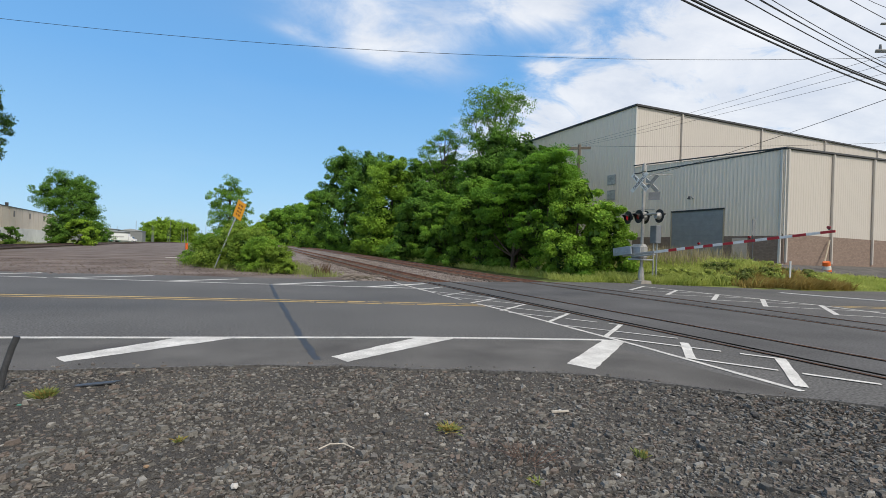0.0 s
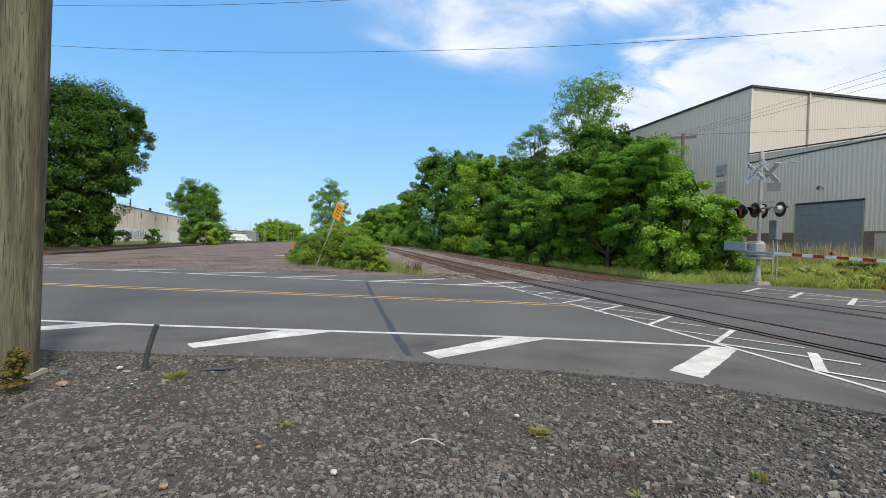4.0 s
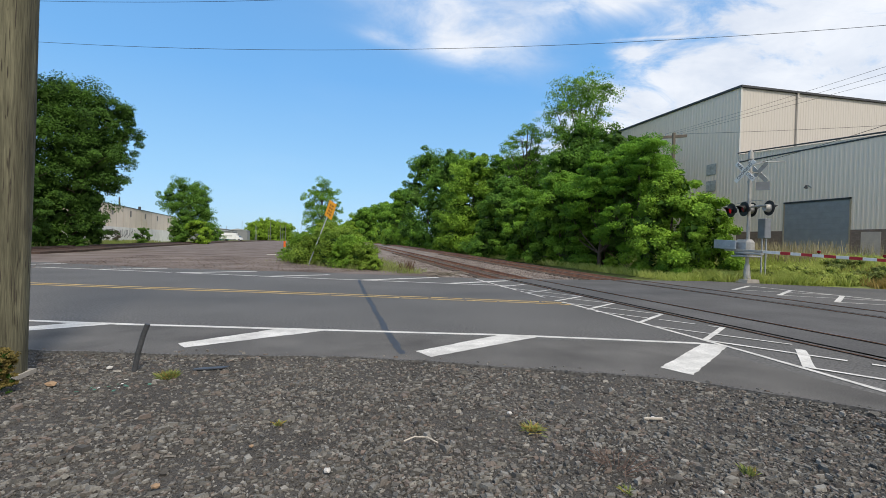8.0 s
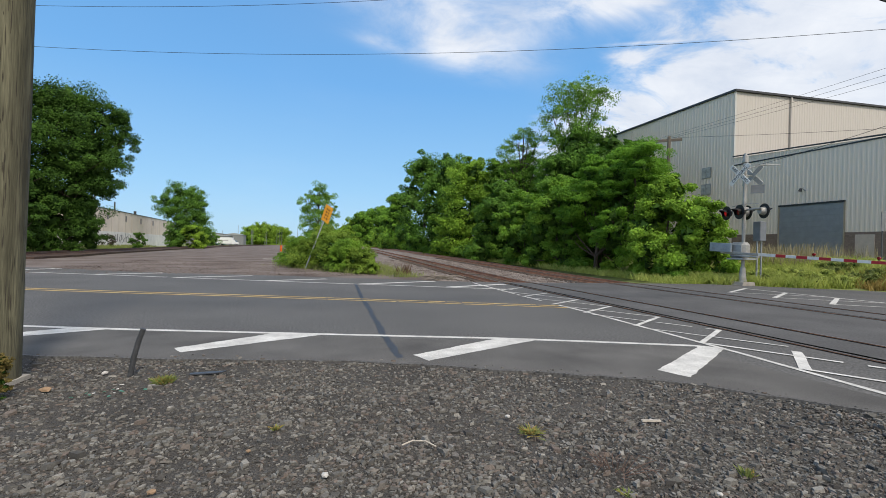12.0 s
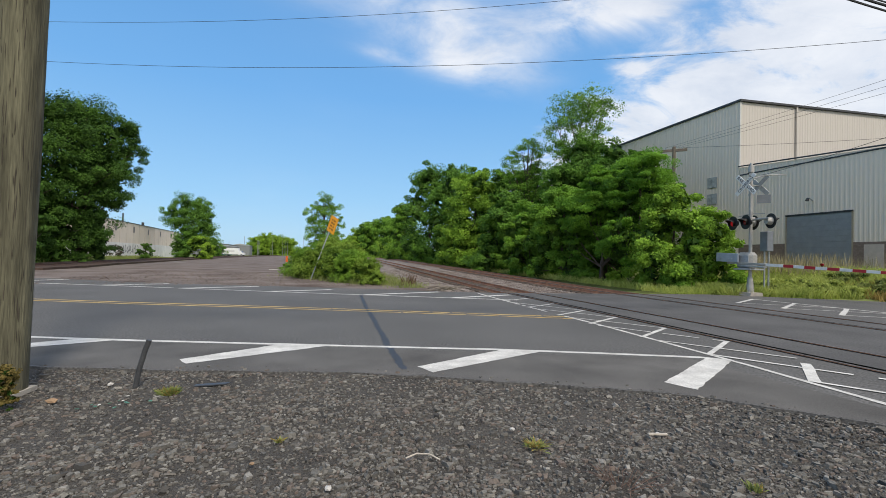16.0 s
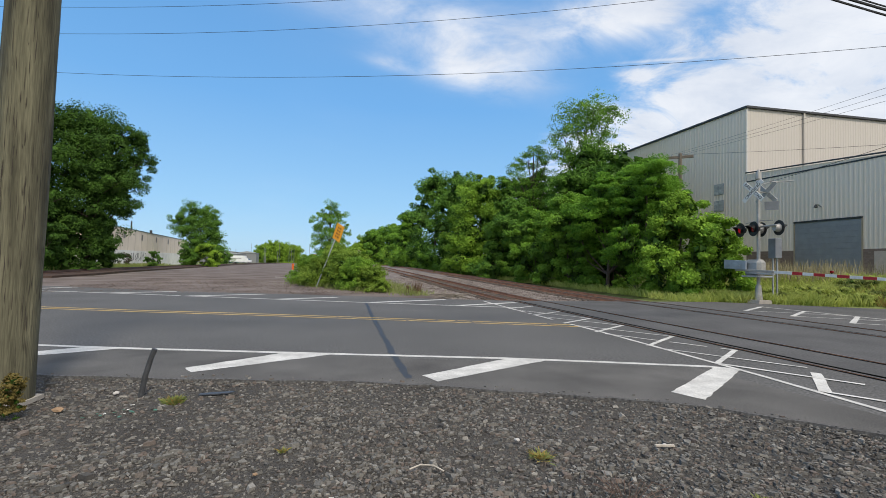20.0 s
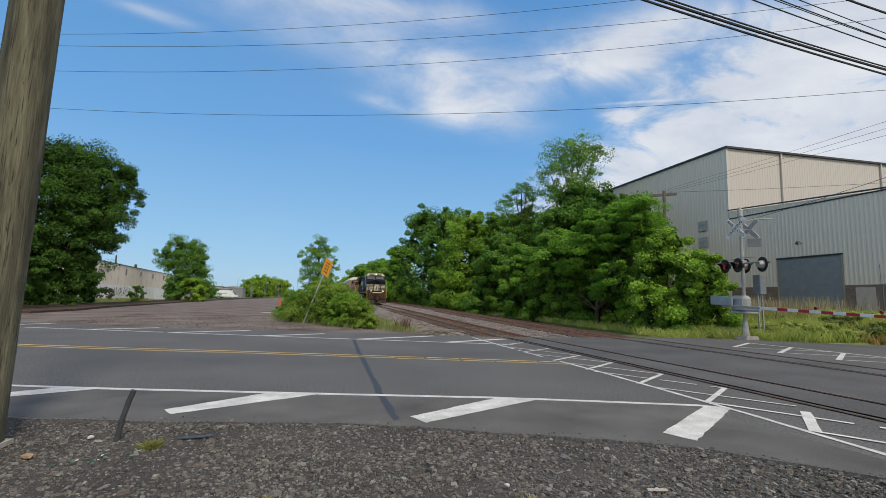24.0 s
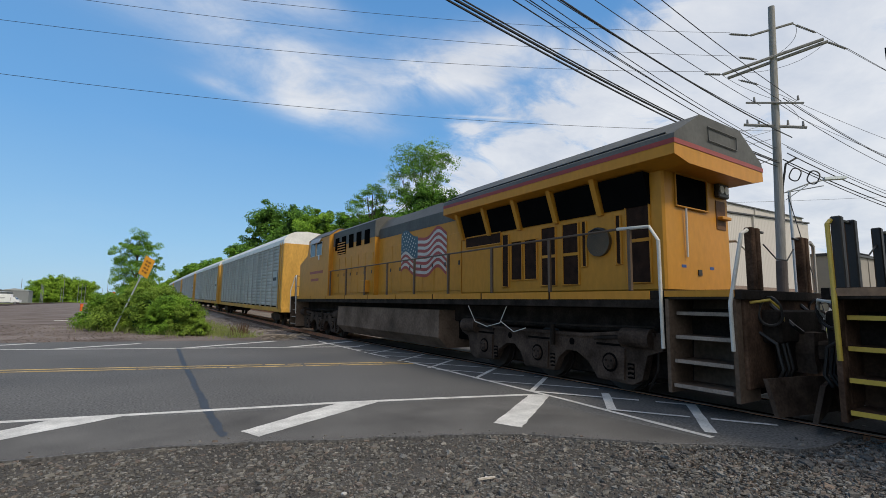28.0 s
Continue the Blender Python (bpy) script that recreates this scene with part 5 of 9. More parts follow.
        o = part("branch", tube([(-ln / 2, 0, 0), (0, 0.04, 0.05), (ln / 2, -0.02, 0.0)], random.uniform(0.015, 0.03), 6), mat("grey_dead_wood", (0.22, 0.19, 0.16), 0.9, vary=0.3, bump=0.3))
        o.matrix_basis = pose(x, y, random.uniform(0.0, 0.2), 0, random.uniform(-8, 8), math.degrees(a))
        tagged(o, "grey dead branch in a heap beside the track", "branch", "heap of dead branches")


litter()

# ---- warehouse beside the far track ----
WX, WY, MY, WZ = 34.75, 19.48, 32.75, 1.22


def brick_wall_mat():
    m = mat("brown_block_wall", (0.24, 0.175, 0.14), 0.92, vary=0.12, scale=2, fine=20, bump=0.3)
    n, l = m.node_tree.nodes, m.node_tree.links
    b = n["Principled BSDF"]
    br = n.new("ShaderNodeTexBrick")
    br.inputs["Scale"].default_value, br.inputs["Mortar Size"].default_value = 2.4, 0.012
    br.inputs["Color1"].default_value, br.inputs["Color2"].default_value = (0.21, 0.15, 0.12, 1), (0.27, 0.2, 0.16, 1)
    br.inputs["Mortar"].default_value = (0.16, 0.13, 0.11, 1)
    tc = n.new("ShaderNodeTexCoord")
    sep, com = n.new("ShaderNodeSeparateXYZ"), n.new("ShaderNodeCombineXYZ")
    add = n.new("ShaderNodeMath")
    l.new(tc.outputs["Object"], sep.inputs[0])
    l.new(sep.outputs[0], add.inputs[0])
    l.new(sep.outputs[1], add.inputs[1])
    l.new(add.outputs[0], com.inputs[0])
    l.new(sep.outputs[2], com.inputs[1])
    l.new(com.outputs[0], br.inputs["Vector"])
    l.new(br.outputs["Color"], b.inputs["Base Color"])
    return m


BLOCKWALL = brick_wall_mat()


def ribbed(length, z0, z1, slope=0.0, pitch=0.305, depth=0.026):
    """Ribbed sheet along local x from 0 to length, facing -y; its top may slope."""
    bm = bmesh.new()
    prof = [(0.0, 0.0)]
    k = max(1, round(length / pitch))
    p = length / k
    for i in range(k):
        a = i * p
        prof += [(a + p * 0.38, 0.0), (a + p * 0.5, -depth), (a + p * 0.8, -depth), (a + p * 0.92, 0.0)]
    prof.append((length, 0.0))
    lo = [bm.verts.new((x, y, z0)) for x, y in prof]
    hi = [bm.verts.new((x, y, z1 + slope * x)) for x, y in prof]
    for i in range(len(prof) - 1):
        bm.faces.new((lo[i], lo[i + 1], hi[i + 1], hi[i]))
    return bm


def warehouse():
    w = thing("warehouse", WX, WY, 0, 0, "large cream ribbed steel warehouse on a brown block base", "building")
    side, back = MY - WY, 80.0
    e0, e1 = 9.3, 10.05          # annex eave at the corner and against the main hall
    mtop = 15.85
    door = (23.8 - WY, 28.45 - WY, 5.42)
    block_top = 3.32
    # solid cores
    part("annex_core", prism([(0.06, 0), (24, 0), (24, e0 + 1.1), (0.06, e0)], 0.06, side, "y"), STEEL_PANEL_CREAM, w)
    core = part("main_core", prism([(0.06, 0), (62, 0), (62, mtop + 1.2), (0.06, mtop)], side + 0.06, back, "y"), STEEL_PANEL_CREAM, w)
    # block base
    part("block_base", box(-0.02, 0.06, 0.061, door[0] - 0.08, 0.4, block_top), BLOCKWALL, w, "brown concrete block base")
    part("block_base", box(-0.02, 0.06, door[1] + 0.08, side, 0.4, block_top), BLOCKWALL, w, "brown concrete block base")
    part("block_base", box(-0.02, 24, -0.05, 0.06, 0.4, 3.45), BLOCKWALL, w, "brown concrete block base")
    part("service_door", box(-0.06, 0.0, door[0] - 1.9, door[0] - 0.75, 0.9, 3.15, 0.01), mat("tan_door_paint", (0.55, 0.46, 0.39), 0.6, vary=0.1, bump=0.05), w, "tan steel service door")
    # panels facing the track, colour raised in place of light; local x of a panel runs along -Y of the building
    turn = Matrix.Rotation(radians(-90), 4, "Z")

    def grey(y0, y1, z0, za, zb, n):
        step = (y1 - y0) / n
        for i in range(n):
            a, b = y0 + i * step, y0 + (i + 1) * step
            ta = za + (zb - za) * (a - y0) / (y1 - y0)
            tb = za + (zb - za) * (b - y0) / (y1 - y0)
            o = part("wall_panel", ribbed(step, z0, tb, (ta - tb) / step), STEEL_PANEL_LIFTED, w)
            o.matrix_basis = Matrix.Translation((-0.005, b, 0)) @ turn
    grey(0, door[0], block_top, e0, e0 + (e1 - e0) * door[0] / side, 5)
    grey(door[0], door[1], door[2] + 0.12, e0 + (e1 - e0) * door[0] / side, e0 + (e1 - e0) * door[1] / side, 5)
    grey(door[1], side, block_top, e0 + (e1 - e0) * door[1] / side, e1, 5)
    grey(side, 54, 0.8, mtop, mtop, 40)
    # cream panels facing the road
    for i in range(20):
        o = part("wall_panel", ribbed(1.2, 3.45, e0 + 0.055 * i, 0.045, 0.3, 0.012), STEEL_PANEL_CREAM, w)
        o.matrix_basis = pose(i * 1.2, -0.01, 0)
    for i in range(50):
        o = part("wall_panel", ribbed(1.2, 8.8, mtop + 0.024 * i, 0.02, 0.3, 0.016), STEEL_PANEL_CREAM, w)
        o.matrix_basis = pose(i * 1.2, side + 0.04, 0)
    # roof edges
    def trim(pts, r=0.13):
        bm = bmesh.new()
        for a, b in zip(pts, pts[1:]):
            d = Vector(b) - Vector(a)
            q = bmesh.ops.create_cube(bm, size=1)
            bmesh.ops.scale(bm, vec=(r * 1.6, d.length + 0.05, r * 2), verts=q["verts"])
            bmesh.ops.transform(bm, matrix=Matrix.Translation((Vector(a) + Vector(b)) / 2) @ d.to_track_quat("Y", "Z").to_matrix().to_4x4(), verts=q["verts"])
        part("roof_trim", bm, ROOF_TRIM, w, "dark roof edge trim")
    trim([(-0.1, -0.1, e0 + 0.1), (-0.1, side, e1 + 0.1)], 0.05)
    trim([(-0.1, -0.12, e0 + 0.1), (24.1, -0.12, e0 + 1.2)], 0.06)
    trim([(-0.1, side - 0.05, mtop + 0.1), (-0.1, 54, mtop + 0.1)], 0.085)
    trim([(-0.1, side - 0.1, mtop + 0.1), (62, side - 0.1, mtop + 1.3)], 0.085)
    part("roof", prism([(-0.05, e0 + 0.02), (24.1, e0 + 1.12), (24.1, e0 + 1.22), (-0.05, e0 + 0.12)], -0.05, side, "y"), ROOF_TRIM, w)
    part("roof", prism([(-0.05, mtop + 0.02), (62, mtop + 1.22), (62, mtop + 1.32), (-0.05, mtop + 0.12)], side, back, "y"), ROOF_TRIM, w)
    # corner flashings and downspouts
    part("corner_flashing", box(-0.06, 0.5, -0.07, -0.03, block_top, e0), mat("pale_flashing", (0.55, 0.54, 0.51), 0.5, vary=0.05, bump=0.02), w)
    part("corner_flashing", box(-0.06, 0.12, side - 0.03, side + 0.02, 9.0, mtop), MATS["pale_flashing"], w)
    for x, lab in ((0.16, "tan metal downspout on the wall"), (5.75, "tan metal downspout on the wall"), (11.5, "tan metal downspout on the wall"), (17.2, "tan metal downspout on the wall")):
        part("downspout", box(x - 0.07, x + 0.07, -0.2, -0.06, 1.45, e0 + 0.045 * x, 0.015), STEEL_PANEL_CREAM, w, lab)
    for x in (6.2, 19.0, 31.5, 44):
        part("downspout", box(x - 0.07, x + 0.07, side - 0.16, side - 0.02, 9.5, mtop + 0.02 * x, 0.015), STEEL_PANEL_CREAM, w, "tan metal downspout on the wall")
    part("downspout", box(-0.16, -0.03, 0.08, 0.24, 1.3, e0, 0.015), MATS["pale_flashing"], w, "pale metal downspout at the corner")
    part("splash_block", box(-0.75, 0.0, -0.1, 0.35, 1.2, 1.36, 0.02), CONCRETE, w, "pale concrete splash block")
    # roller door with slats
    d = part("roller_door", box(0.0, 0.05, door[0], door[1], 0.9, door[2]), DOOR_BLUE, w, "blue-grey steel roller door, closed")
    for i in range(11):
        z = 1.0 + i * 0.4
        part("slat", box(-0.012, 0.0, door[0] + 0.05, door[1] - 0.05, z + 0.004, z + 0.396, 0.006), DOOR_BLUE, d)
    for a, b, c, e in ((door[0] - 0.08, door[0], 0.9, door[2] + 0.12), (door[1], door[1] + 0.08, 0.9, door[2] + 0.12)):
        part("door_frame", box(-0.07, 0.02, a, b, c, e), mat("tan_frame", (0.4, 0.34, 0.25), 0.6, vary=0.1, bump=0.05), w)
    part("door_frame", box(-0.07, 0.02, door[0] - 0.08, door[1] + 0.08, door[2], door[2] + 0.12), ROOF_TRIM, w)
    # wall lamp over the door
    lamp = part("wall_lamp", tube([(0, 26.45 - WY, 6.45), (-0.35, 26.45 - WY, 6.62), (-0.5, 26.45 - WY, 6.58)], 0.04), GALV, w, "small grey wall lamp")
    part("shade", cyl((-0.5, 26.45 - WY, 6.62), (-0.56, 26.45 - WY, 6.42), 0.06, 0.13, 12), ROOF_TRIM, lamp)
    # two louvred windows on the main hall
    for z in (7.1, 8.65):
        f = part("window", box(-0.08, -0.04, 35.1 - WY, 36.2 - WY, z, z + 1.0, 0.01), GALV, w, "small louvred window")
        for j in range(2):
            for k in range(3):
                part("pane", box(-0.1, -0.08, 35.15 - WY + j * 0.53, 35.62 - WY + j * 0.53, z + 0.05 + k * 0.31, z + 0.33 + k * 0.31), mat("dull_louvre_glass", (0.45, 0.45, 0.43), 0.4, vary=0.3, scale=3, bump=0), f)
    return w


warehouse()
def yard():
    """Paved apron sloping down from the warehouse wall to the bank."""
    verts, idx, nx, ny = [], [], 60, 9
    for i in range(nx):
        x = 31.0 + 59.0 * (i / (nx - 1)) ** 1.6
        for j in range(ny):
            y0 = bank_edge(x) + 3.4
            y = y0 + (19.44 - y0) * j / (ny - 1)
            verts.append((x, y, land(x, y) + 0.06))
    for i in range(nx - 1):
        for j in range(ny - 1):
            a = i * ny + j
            idx += [a, a + ny, a + ny + 1, a + 1]
    tagged(link("yard", raw_mesh("yard", verts, idx, 4), ASPHALT_LIGHT), "grey paved yard in front of the warehouse", "pavement", kind="structure")


yard()
o = thing("low_building", 62, 17.5, 0, 0, "tan low building beyond the warehouse", "building")
part("wall", box(0, 40, 0, 18, 0, 7.2), mat("tan_wall_panel", (0.3, 0.27, 0.23), 0.7, vary=0.08, scale=0.5, bump=0.1), o)
part("roof", box(-0.2, 40.2, -0.2, 18.2, 7.2, 7.5), ROOF_TRIM, o)
for i in range(12):
    part("wall_rib", box(0.4 + i * 3.2, 0.6 + i * 3.2, -0.08, 0.0, 0.5, 7.2), MATS["tan_wall_panel"], o)

# ---- long pale building beyond the branch track ----
lw = thing("long_warehouse", -37.4, 95, 0, 5.0, "long cream warehouse with a white-painted lower wall", "building")
part("wall", box(-30, 0, -12, 62, 0, 7.0), mat("cream_render", (0.76, 0.665, 0.575), 0.85, vary=0.08, scale=0.3, fine=6, bump=0.1), lw)
part("lower_wall", box(0, 0.06, -12, 62, 0, 3.0), mat("white_wash", (0.78, 0.76, 0.75), 0.85, vary=0.12, scale=0.4, fine=5, bump=0.1), lw, "white-painted lower wall")
part("lower_wall", box(-30, 0.06, -12.06, -12.0, 0, 3.0), MATS["white_wash"], lw, "white-painted lower wall")
part("roof", box(-30.1, 0.08, -12.1, 62.1, 7.0, 7.14), ROOF_TRIM, lw)
for y in np.arange(-8, 62, 4.2):
    part("wall_joint", box(0.0, 0.03, y, y + 0.1, 3.0, 7.0), mat("joint_shadow", (0.5, 0.42, 0.36), 0.85, vary=0.1, bump=0.05), lw)
for y in (2.0, 13.0, 24.0, 35.0, 47.0):
    part("vent", box(0, 0.1, y, y + 0.7, 5.2, 6.4), mat("dark_louvre", (0.16, 0.15, 0.15), 0.6, vary=0.1, bump=0.05), lw, "dark wall louvre")
scrawl = mat("dark_spray_paint", (0.1, 0.1, 0.12), 0.8, vary=0.2, bump=0)
for k in range(9):
    y, rr = 7.0 + k * 1.15, random.Random(300 + k)
    pts = [(0.075, y + rr.uniform(-0.5, 0.5), 1.0 + 1.6 * q / 5 + rr.uniform(-0.3, 0.3)) for q in range(6)]
    part("scrawl_stroke", tube(pts, 0.05, 5), scrawl, lw, "dark sprayed scrawl on the lower wall")
part("roof_stack", cyl((-3, 17, 7.2), (-3, 17, 9.4), 0.14), ROOF_TRIM, lw)
part("roof_stack", cyl((-4, 36, 7.2), (-4, 36, 8.6), 0.3), ROOF_TRIM, lw)

# ---- van, far sheds and masts at the end of the lot ----
def van(x, y, rz):
    t = thing("box_truck", x, y, 0.0, rz, "small white box truck parked at the end of the lot", "truck")
    white = mat("white_vehicle_paint", (0.75, 0.76, 0.77), 0.4, vary=0.05, bump=0.02)
    part("cargo_box", box(-1.1, 1.1, 0.0, 5.2, 0.75, 3.3, 0.05), white, t)
    part("cab", prism([(-2.0, 0.6), (-0.08, 0.6), (-0.08, 2.3), (-0.9, 2.3), (-1.4, 1.5), (-2.0, 1.4)], -1.0, 1.0, "x"), white, t)
    part("windscreen", prism([(-1.36, 1.55), (-0.92, 2.22), (-0.95, 2.24), (-1.4, 1.56)], -0.9, 0.9, "x"), mat("dark_glass", (0.05, 0.06, 0.07), 0.15, vary=0.2, bump=0), t)
    part("lettering_bar", box(-1.13, -1.1, 1.2, 4.2, 1.9, 2.25), mat("grey_lettering", (0.4, 0.4, 0.42), 0.6, bump=0), t)
    for yy in (-1.2, 3.9):
        for s in (-1, 1):
            wh = part("wheel", cyl((s * 0.85, yy, 0.42), (s * 1.08, yy, 0.42), 0.42, seg=16), BLACK_RUBBER, t)
            part("rim", cyl((s * 1.08, yy, 0.42), (s * 1.1, yy, 0.42), 0.22, seg=12), GALV, wh)
    t.scale = (1.15, 1.25, 1.1)


van(-38.2, 226, 82)
far = mat("distant_shed", (0.2, 0.21, 0.225), 0.8, vary=0.1, bump=0)
for i, (x, y, w, h) in enumerate([(-60, 285, 20, 5.0), (-56, 335, 12, 6.5), (-74, 330, 24, 7)]):
    s = thing("shed", x, y, 0, 0, "pale distant industrial shed", "building", "distant sheds")
    part("wall", box(-w / 2, w / 2, 0, 12, 0, h), far, s)
    part("roof", prism([(-w / 2 - 0.3, h), (w / 2 + 0.3, h), (0, h + 1.2)], -0.3, 12.3, "y"), GALV, s)
for i in range(14):
    x, y = -62 + i * 3.6, 330 + (i * 37) % 60
    o = part("mast", cyl((0, 0, 0), (0, 0, 9 + (i * 5) % 6), 0.16, 0.08, 6), far)
    o.matrix_basis = pose(x, y, 0)
    tagged(o, "thin distant lighting mast", "mast", "distant masts")
car_body = mat("green_awning", (0.05, 0.16, 0.13), 0.6, vary=0.1, bump=0)
o = thing("parked_car", -44.5, 232, 0, 80, "dark parked car beside the truck", "car")
part("body", prism([(-2.1, 0.35), (2.1, 0.35), (2.1, 0.9), (1.2, 0.95), (0.7, 1.45), (-1.2, 1.45), (-1.8, 0.95), (-2.1, 0.9)], -0.85, 0.85, "x"), car_body, o)
for yy in (-1.3, 1.3):
    for s in (-1, 1):
        part("wheel", cyl((s * 0.7, yy, 0.32), (s * 0.88, yy, 0.32), 0.32, seg=12), BLACK_RUBBER, o)

o = part("plank", box(-0.45, 0.45, -0.07, 0.07, -0.01, 0.03, 0.005), PAINT)
o.matrix_basis = pose(-5.0, 48.9, 0.0, 0, 0, 4)
tagged(o, "white plank lying on the gravel lot", "plank")

# orange markers beside the thicket
orange = mat("orange_plastic", (0.75, 0.14, 0.02), 0.5, vary=0.15, bump=0.05)
for x, y, h, lab in ((-2.1, 60, 2.6, "thin orange marker post in the brambles"), (-4.0, 51.6, 1.4, "orange marker post with a white foot")):
    m = thing("marker_post", x, y, -0.03, 0, lab, "post", "orange markers")
    part("post", cyl((0, 0, 0), (0, 0, h * 0.55), 0.05, seg=8), WHITE_SHEET, m)
    part("sleeve", cyl((0, 0, h * 0.55), (0, 0, h), 0.12, seg=10), orange, m)

# ---- leaning yellow sign ----
def leaning_sign():
    t = thing("warning_sign", -0.95, 30.9, -0.03, 0, "orange-yellow rectangular sign on a leaning galvanised post", "sign")
    part("post", cyl((0, 0, -0.1), (1.12, 0, 3.13), 0.04, seg=8), GALV, t)
    b = part("board", box(-0.39, 0.39, -0.008, 0.008, -0.55, 0.55, 0.004), SIGN_YELLOW, t, "orange-yellow sign board with rows of dark lettering")
    b.matrix_basis = Matrix.Translation((1.32, -0.07, 3.58)) @ Matrix.Rotation(radians(-51), 4, "Z") @ Matrix.Rotation(radians(26), 4, "Y")
    dark = mat("dark_amber_lettering", (0.34, 0.12, 0.008), 0.6, vary=0.2, bump=0)
    for z, widths in ((0.3, (0.12, 0.2)), (0.1, (0.17, 0.14)), (-0.1, (0.2, 0.12)), (-0.3, (0.14, 0.19))):
        x = -sum(widths) / 2 - 0.03
        for w in widths:
            part("lettering_bar", box(x, x + w, -0.012, -0.0085, z - 0.055, z + 0.055), dark, b)
            x += w + 0.06


leaning_sign()

# ---- crossing signal with gate ----
def crossing_signal():
    t = thing("crossing_signal", 21.5, 19.55, 0, 0, "silver railway crossing signal with red lamps and a lowered gate", "signal")
    part("foundation", prism([(-0.42, 0.0), (0.42, 0.0), (0.36, 0.18), (-0.36, 0.18)], -0.4, 0.4, "y"), CONCRETE, t)
    part("pedestal", cyl((0, 0, 0.18), (0, 0, 0.95), 0.2, 0.12, 12), ALU, t)
    part("mast", cyl((0, 0, 0.9), (0, 0, 6.75), 0.085, seg=12), ALU, t)
    part("finial", cyl((0, 0, 6.7), (0, 0, 6.95), 0.11, 0.05, 12), ALU, t)
    # two crossbucks, back to back
    for yaw, off in ((-83, 0.42), (97, 0.6)):
        h = Matrix.Translation((0, 0, 5.78)) @ Matrix.Rotation(radians(yaw), 4, "Z") @ Matrix.Translation((0, -off, 0))
        for ang, words in ((45, "CROSSING"), (-45, "RAIL   ROAD")):
            b = part("crossbuck_blade", box(-0.7, 0.7, -0.012, 0.012, -0.115, 0.115, 0.004), WHITE_SHEET, t, "white crossbuck blade with black letters")
            b.matrix_basis = h @ Matrix.Rotation(radians(-ang), 4, "Y") @ Matrix.Translation((0, 0.0 if ang > 0 else 0.03, 0))
            me = text_mesh(words, 0.215)
            link("lettering", me, BLACK_TEXT, b, m=pose(0, -0.017, 0, 90, 0, 0))
            part("blade_back", box(-0.69, 0.69, 0.0125, 0.016, -0.11, 0.11), ALU, b)
        part("crossbuck_bracket", tube([(0, 0, 5.78), tuple((h @ Vector((0, 0.03, 0))))], 0.035, 8), ALU, t)
    part("mast_cap", cyl((0, 0, 6.45), (0, 0, 6.8), 0.15, 0.13, 12), ALU, t)
    # sheet sign under the crossbuck on the track side
    s = part("track_sign", box(-0.3, 0.3, -0.01, 0.01, -0.22, 0.22, 0.004), mat("grey_sign_back", (0.2, 0.21, 0.22), 0.5, 0.3, vary=0.15, bump=0.03), t, "grey back of a square sign")
    s.matrix_basis = Matrix.Translation((0.5, -0.3, 5.05)) @ Matrix.Rotation(radians(-50), 4, "Z")
    part("sign_arm", tube([(0, 0, 6.1), (0.5, -0.35, 6.28), (1.2, -0.9, 6.28)], 0.025), ALU, t)
    # lamp arm, lamps with hoods and round backgrounds
    front, along = Vector((-0.98, 0.2, 0)), Vector((0.2, 0.98, 0))
    part("lamp_arm", tube([along * 1.02 + Vector((0, 0, 3.95)), along * -1.25 + Vector((0, 0, 3.95))], 0.05, 8), ALU, t)
    part("junction_box", box(-0.15, 0.15, -0.15, 0.15, 3.8, 4.1, 0.02), ALU, t)
    part("lamp_conduit", tube([along * 0.95 + Vector((0, 0, 4.2)), Vector((0, 0, 4.28)), along * -1.0 + Vector((0, 0, 4.2))], 0.02, 6), ALU, t)
    for i, (sl, d, lit) in enumerate(((0.95, 1, True), (-0.05, 1, False), (-1.0, -1, False), (0.2, -1, False))):
        dirv = front * d
        c = along * sl + Vector((0, 0, 3.84)) + dirv * 0.3
        lampo = part("lamp", cyl(c - dirv * 0.24, c, 0.15, 0.22, 16), SIGNAL_BLACK if d > 0 else ALU, t, "black lamp housing" if d > 0 else "pale back of a lamp housing")
        part("lamp_bracket", tube([along * sl + Vector((0, 0, 3.95)), c - dirv * 0.2], 0.03, 6), ALU, lampo)
        part("background", cyl(c, c + dirv * 0.015, 0.38, seg=32), SIGNAL_BLACK, lampo)
        part("lens", cyl(c + dirv * 0.016, c + dirv * 0.05, 0.17, 0.13, 20), LENS_LIT if lit else LENS_RED, lampo)
        # hood: open half shell over the lens, drawn out at the top
        bm = bmesh.new()
        side = dirv.cross(Vector((0, 0, 1)))
        ring0, ring1 = [], []
        for k in range(17):
            a = math.pi * (k / 16) * 1.5 - 0.25 * math.pi
            off = side * math.cos(a) * 0.22 + Vector((0, 0, 1)) * math.sin(a) * 0.22
            ring0.append(bm.verts.new(c + dirv * 0.01 + off))
            ring1.append(bm.verts.new(c + dirv * (0.14 + 0.3 * max(0, math.sin(a)) ** 1.5) + off - Vector((0, 0, 0.07 * max(0, math.sin(a))))))
        for a0, a1, b0, b1 in zip(ring0, ring0[1:], ring1, ring1[1:]):
            bm.faces.new((a0, a1, b1, b0))
        bmesh.ops.solidify(bm, geom=bm.faces[:], thickness=0.008)
        part("hood", bm, SIGNAL_BLACK, lampo)
    # gate machine and its counterweight
    mach = part("gate_machine", box(-0.34, 0.24, -0.34, 0.62, 1.36, 2.26, 0.16), ALU, t, "silver gate machine box")
    part("machine_door", box(-0.36, -0.34, -0.2, 0.48, 1.54, 2.1, 0.008), GALV, mach)
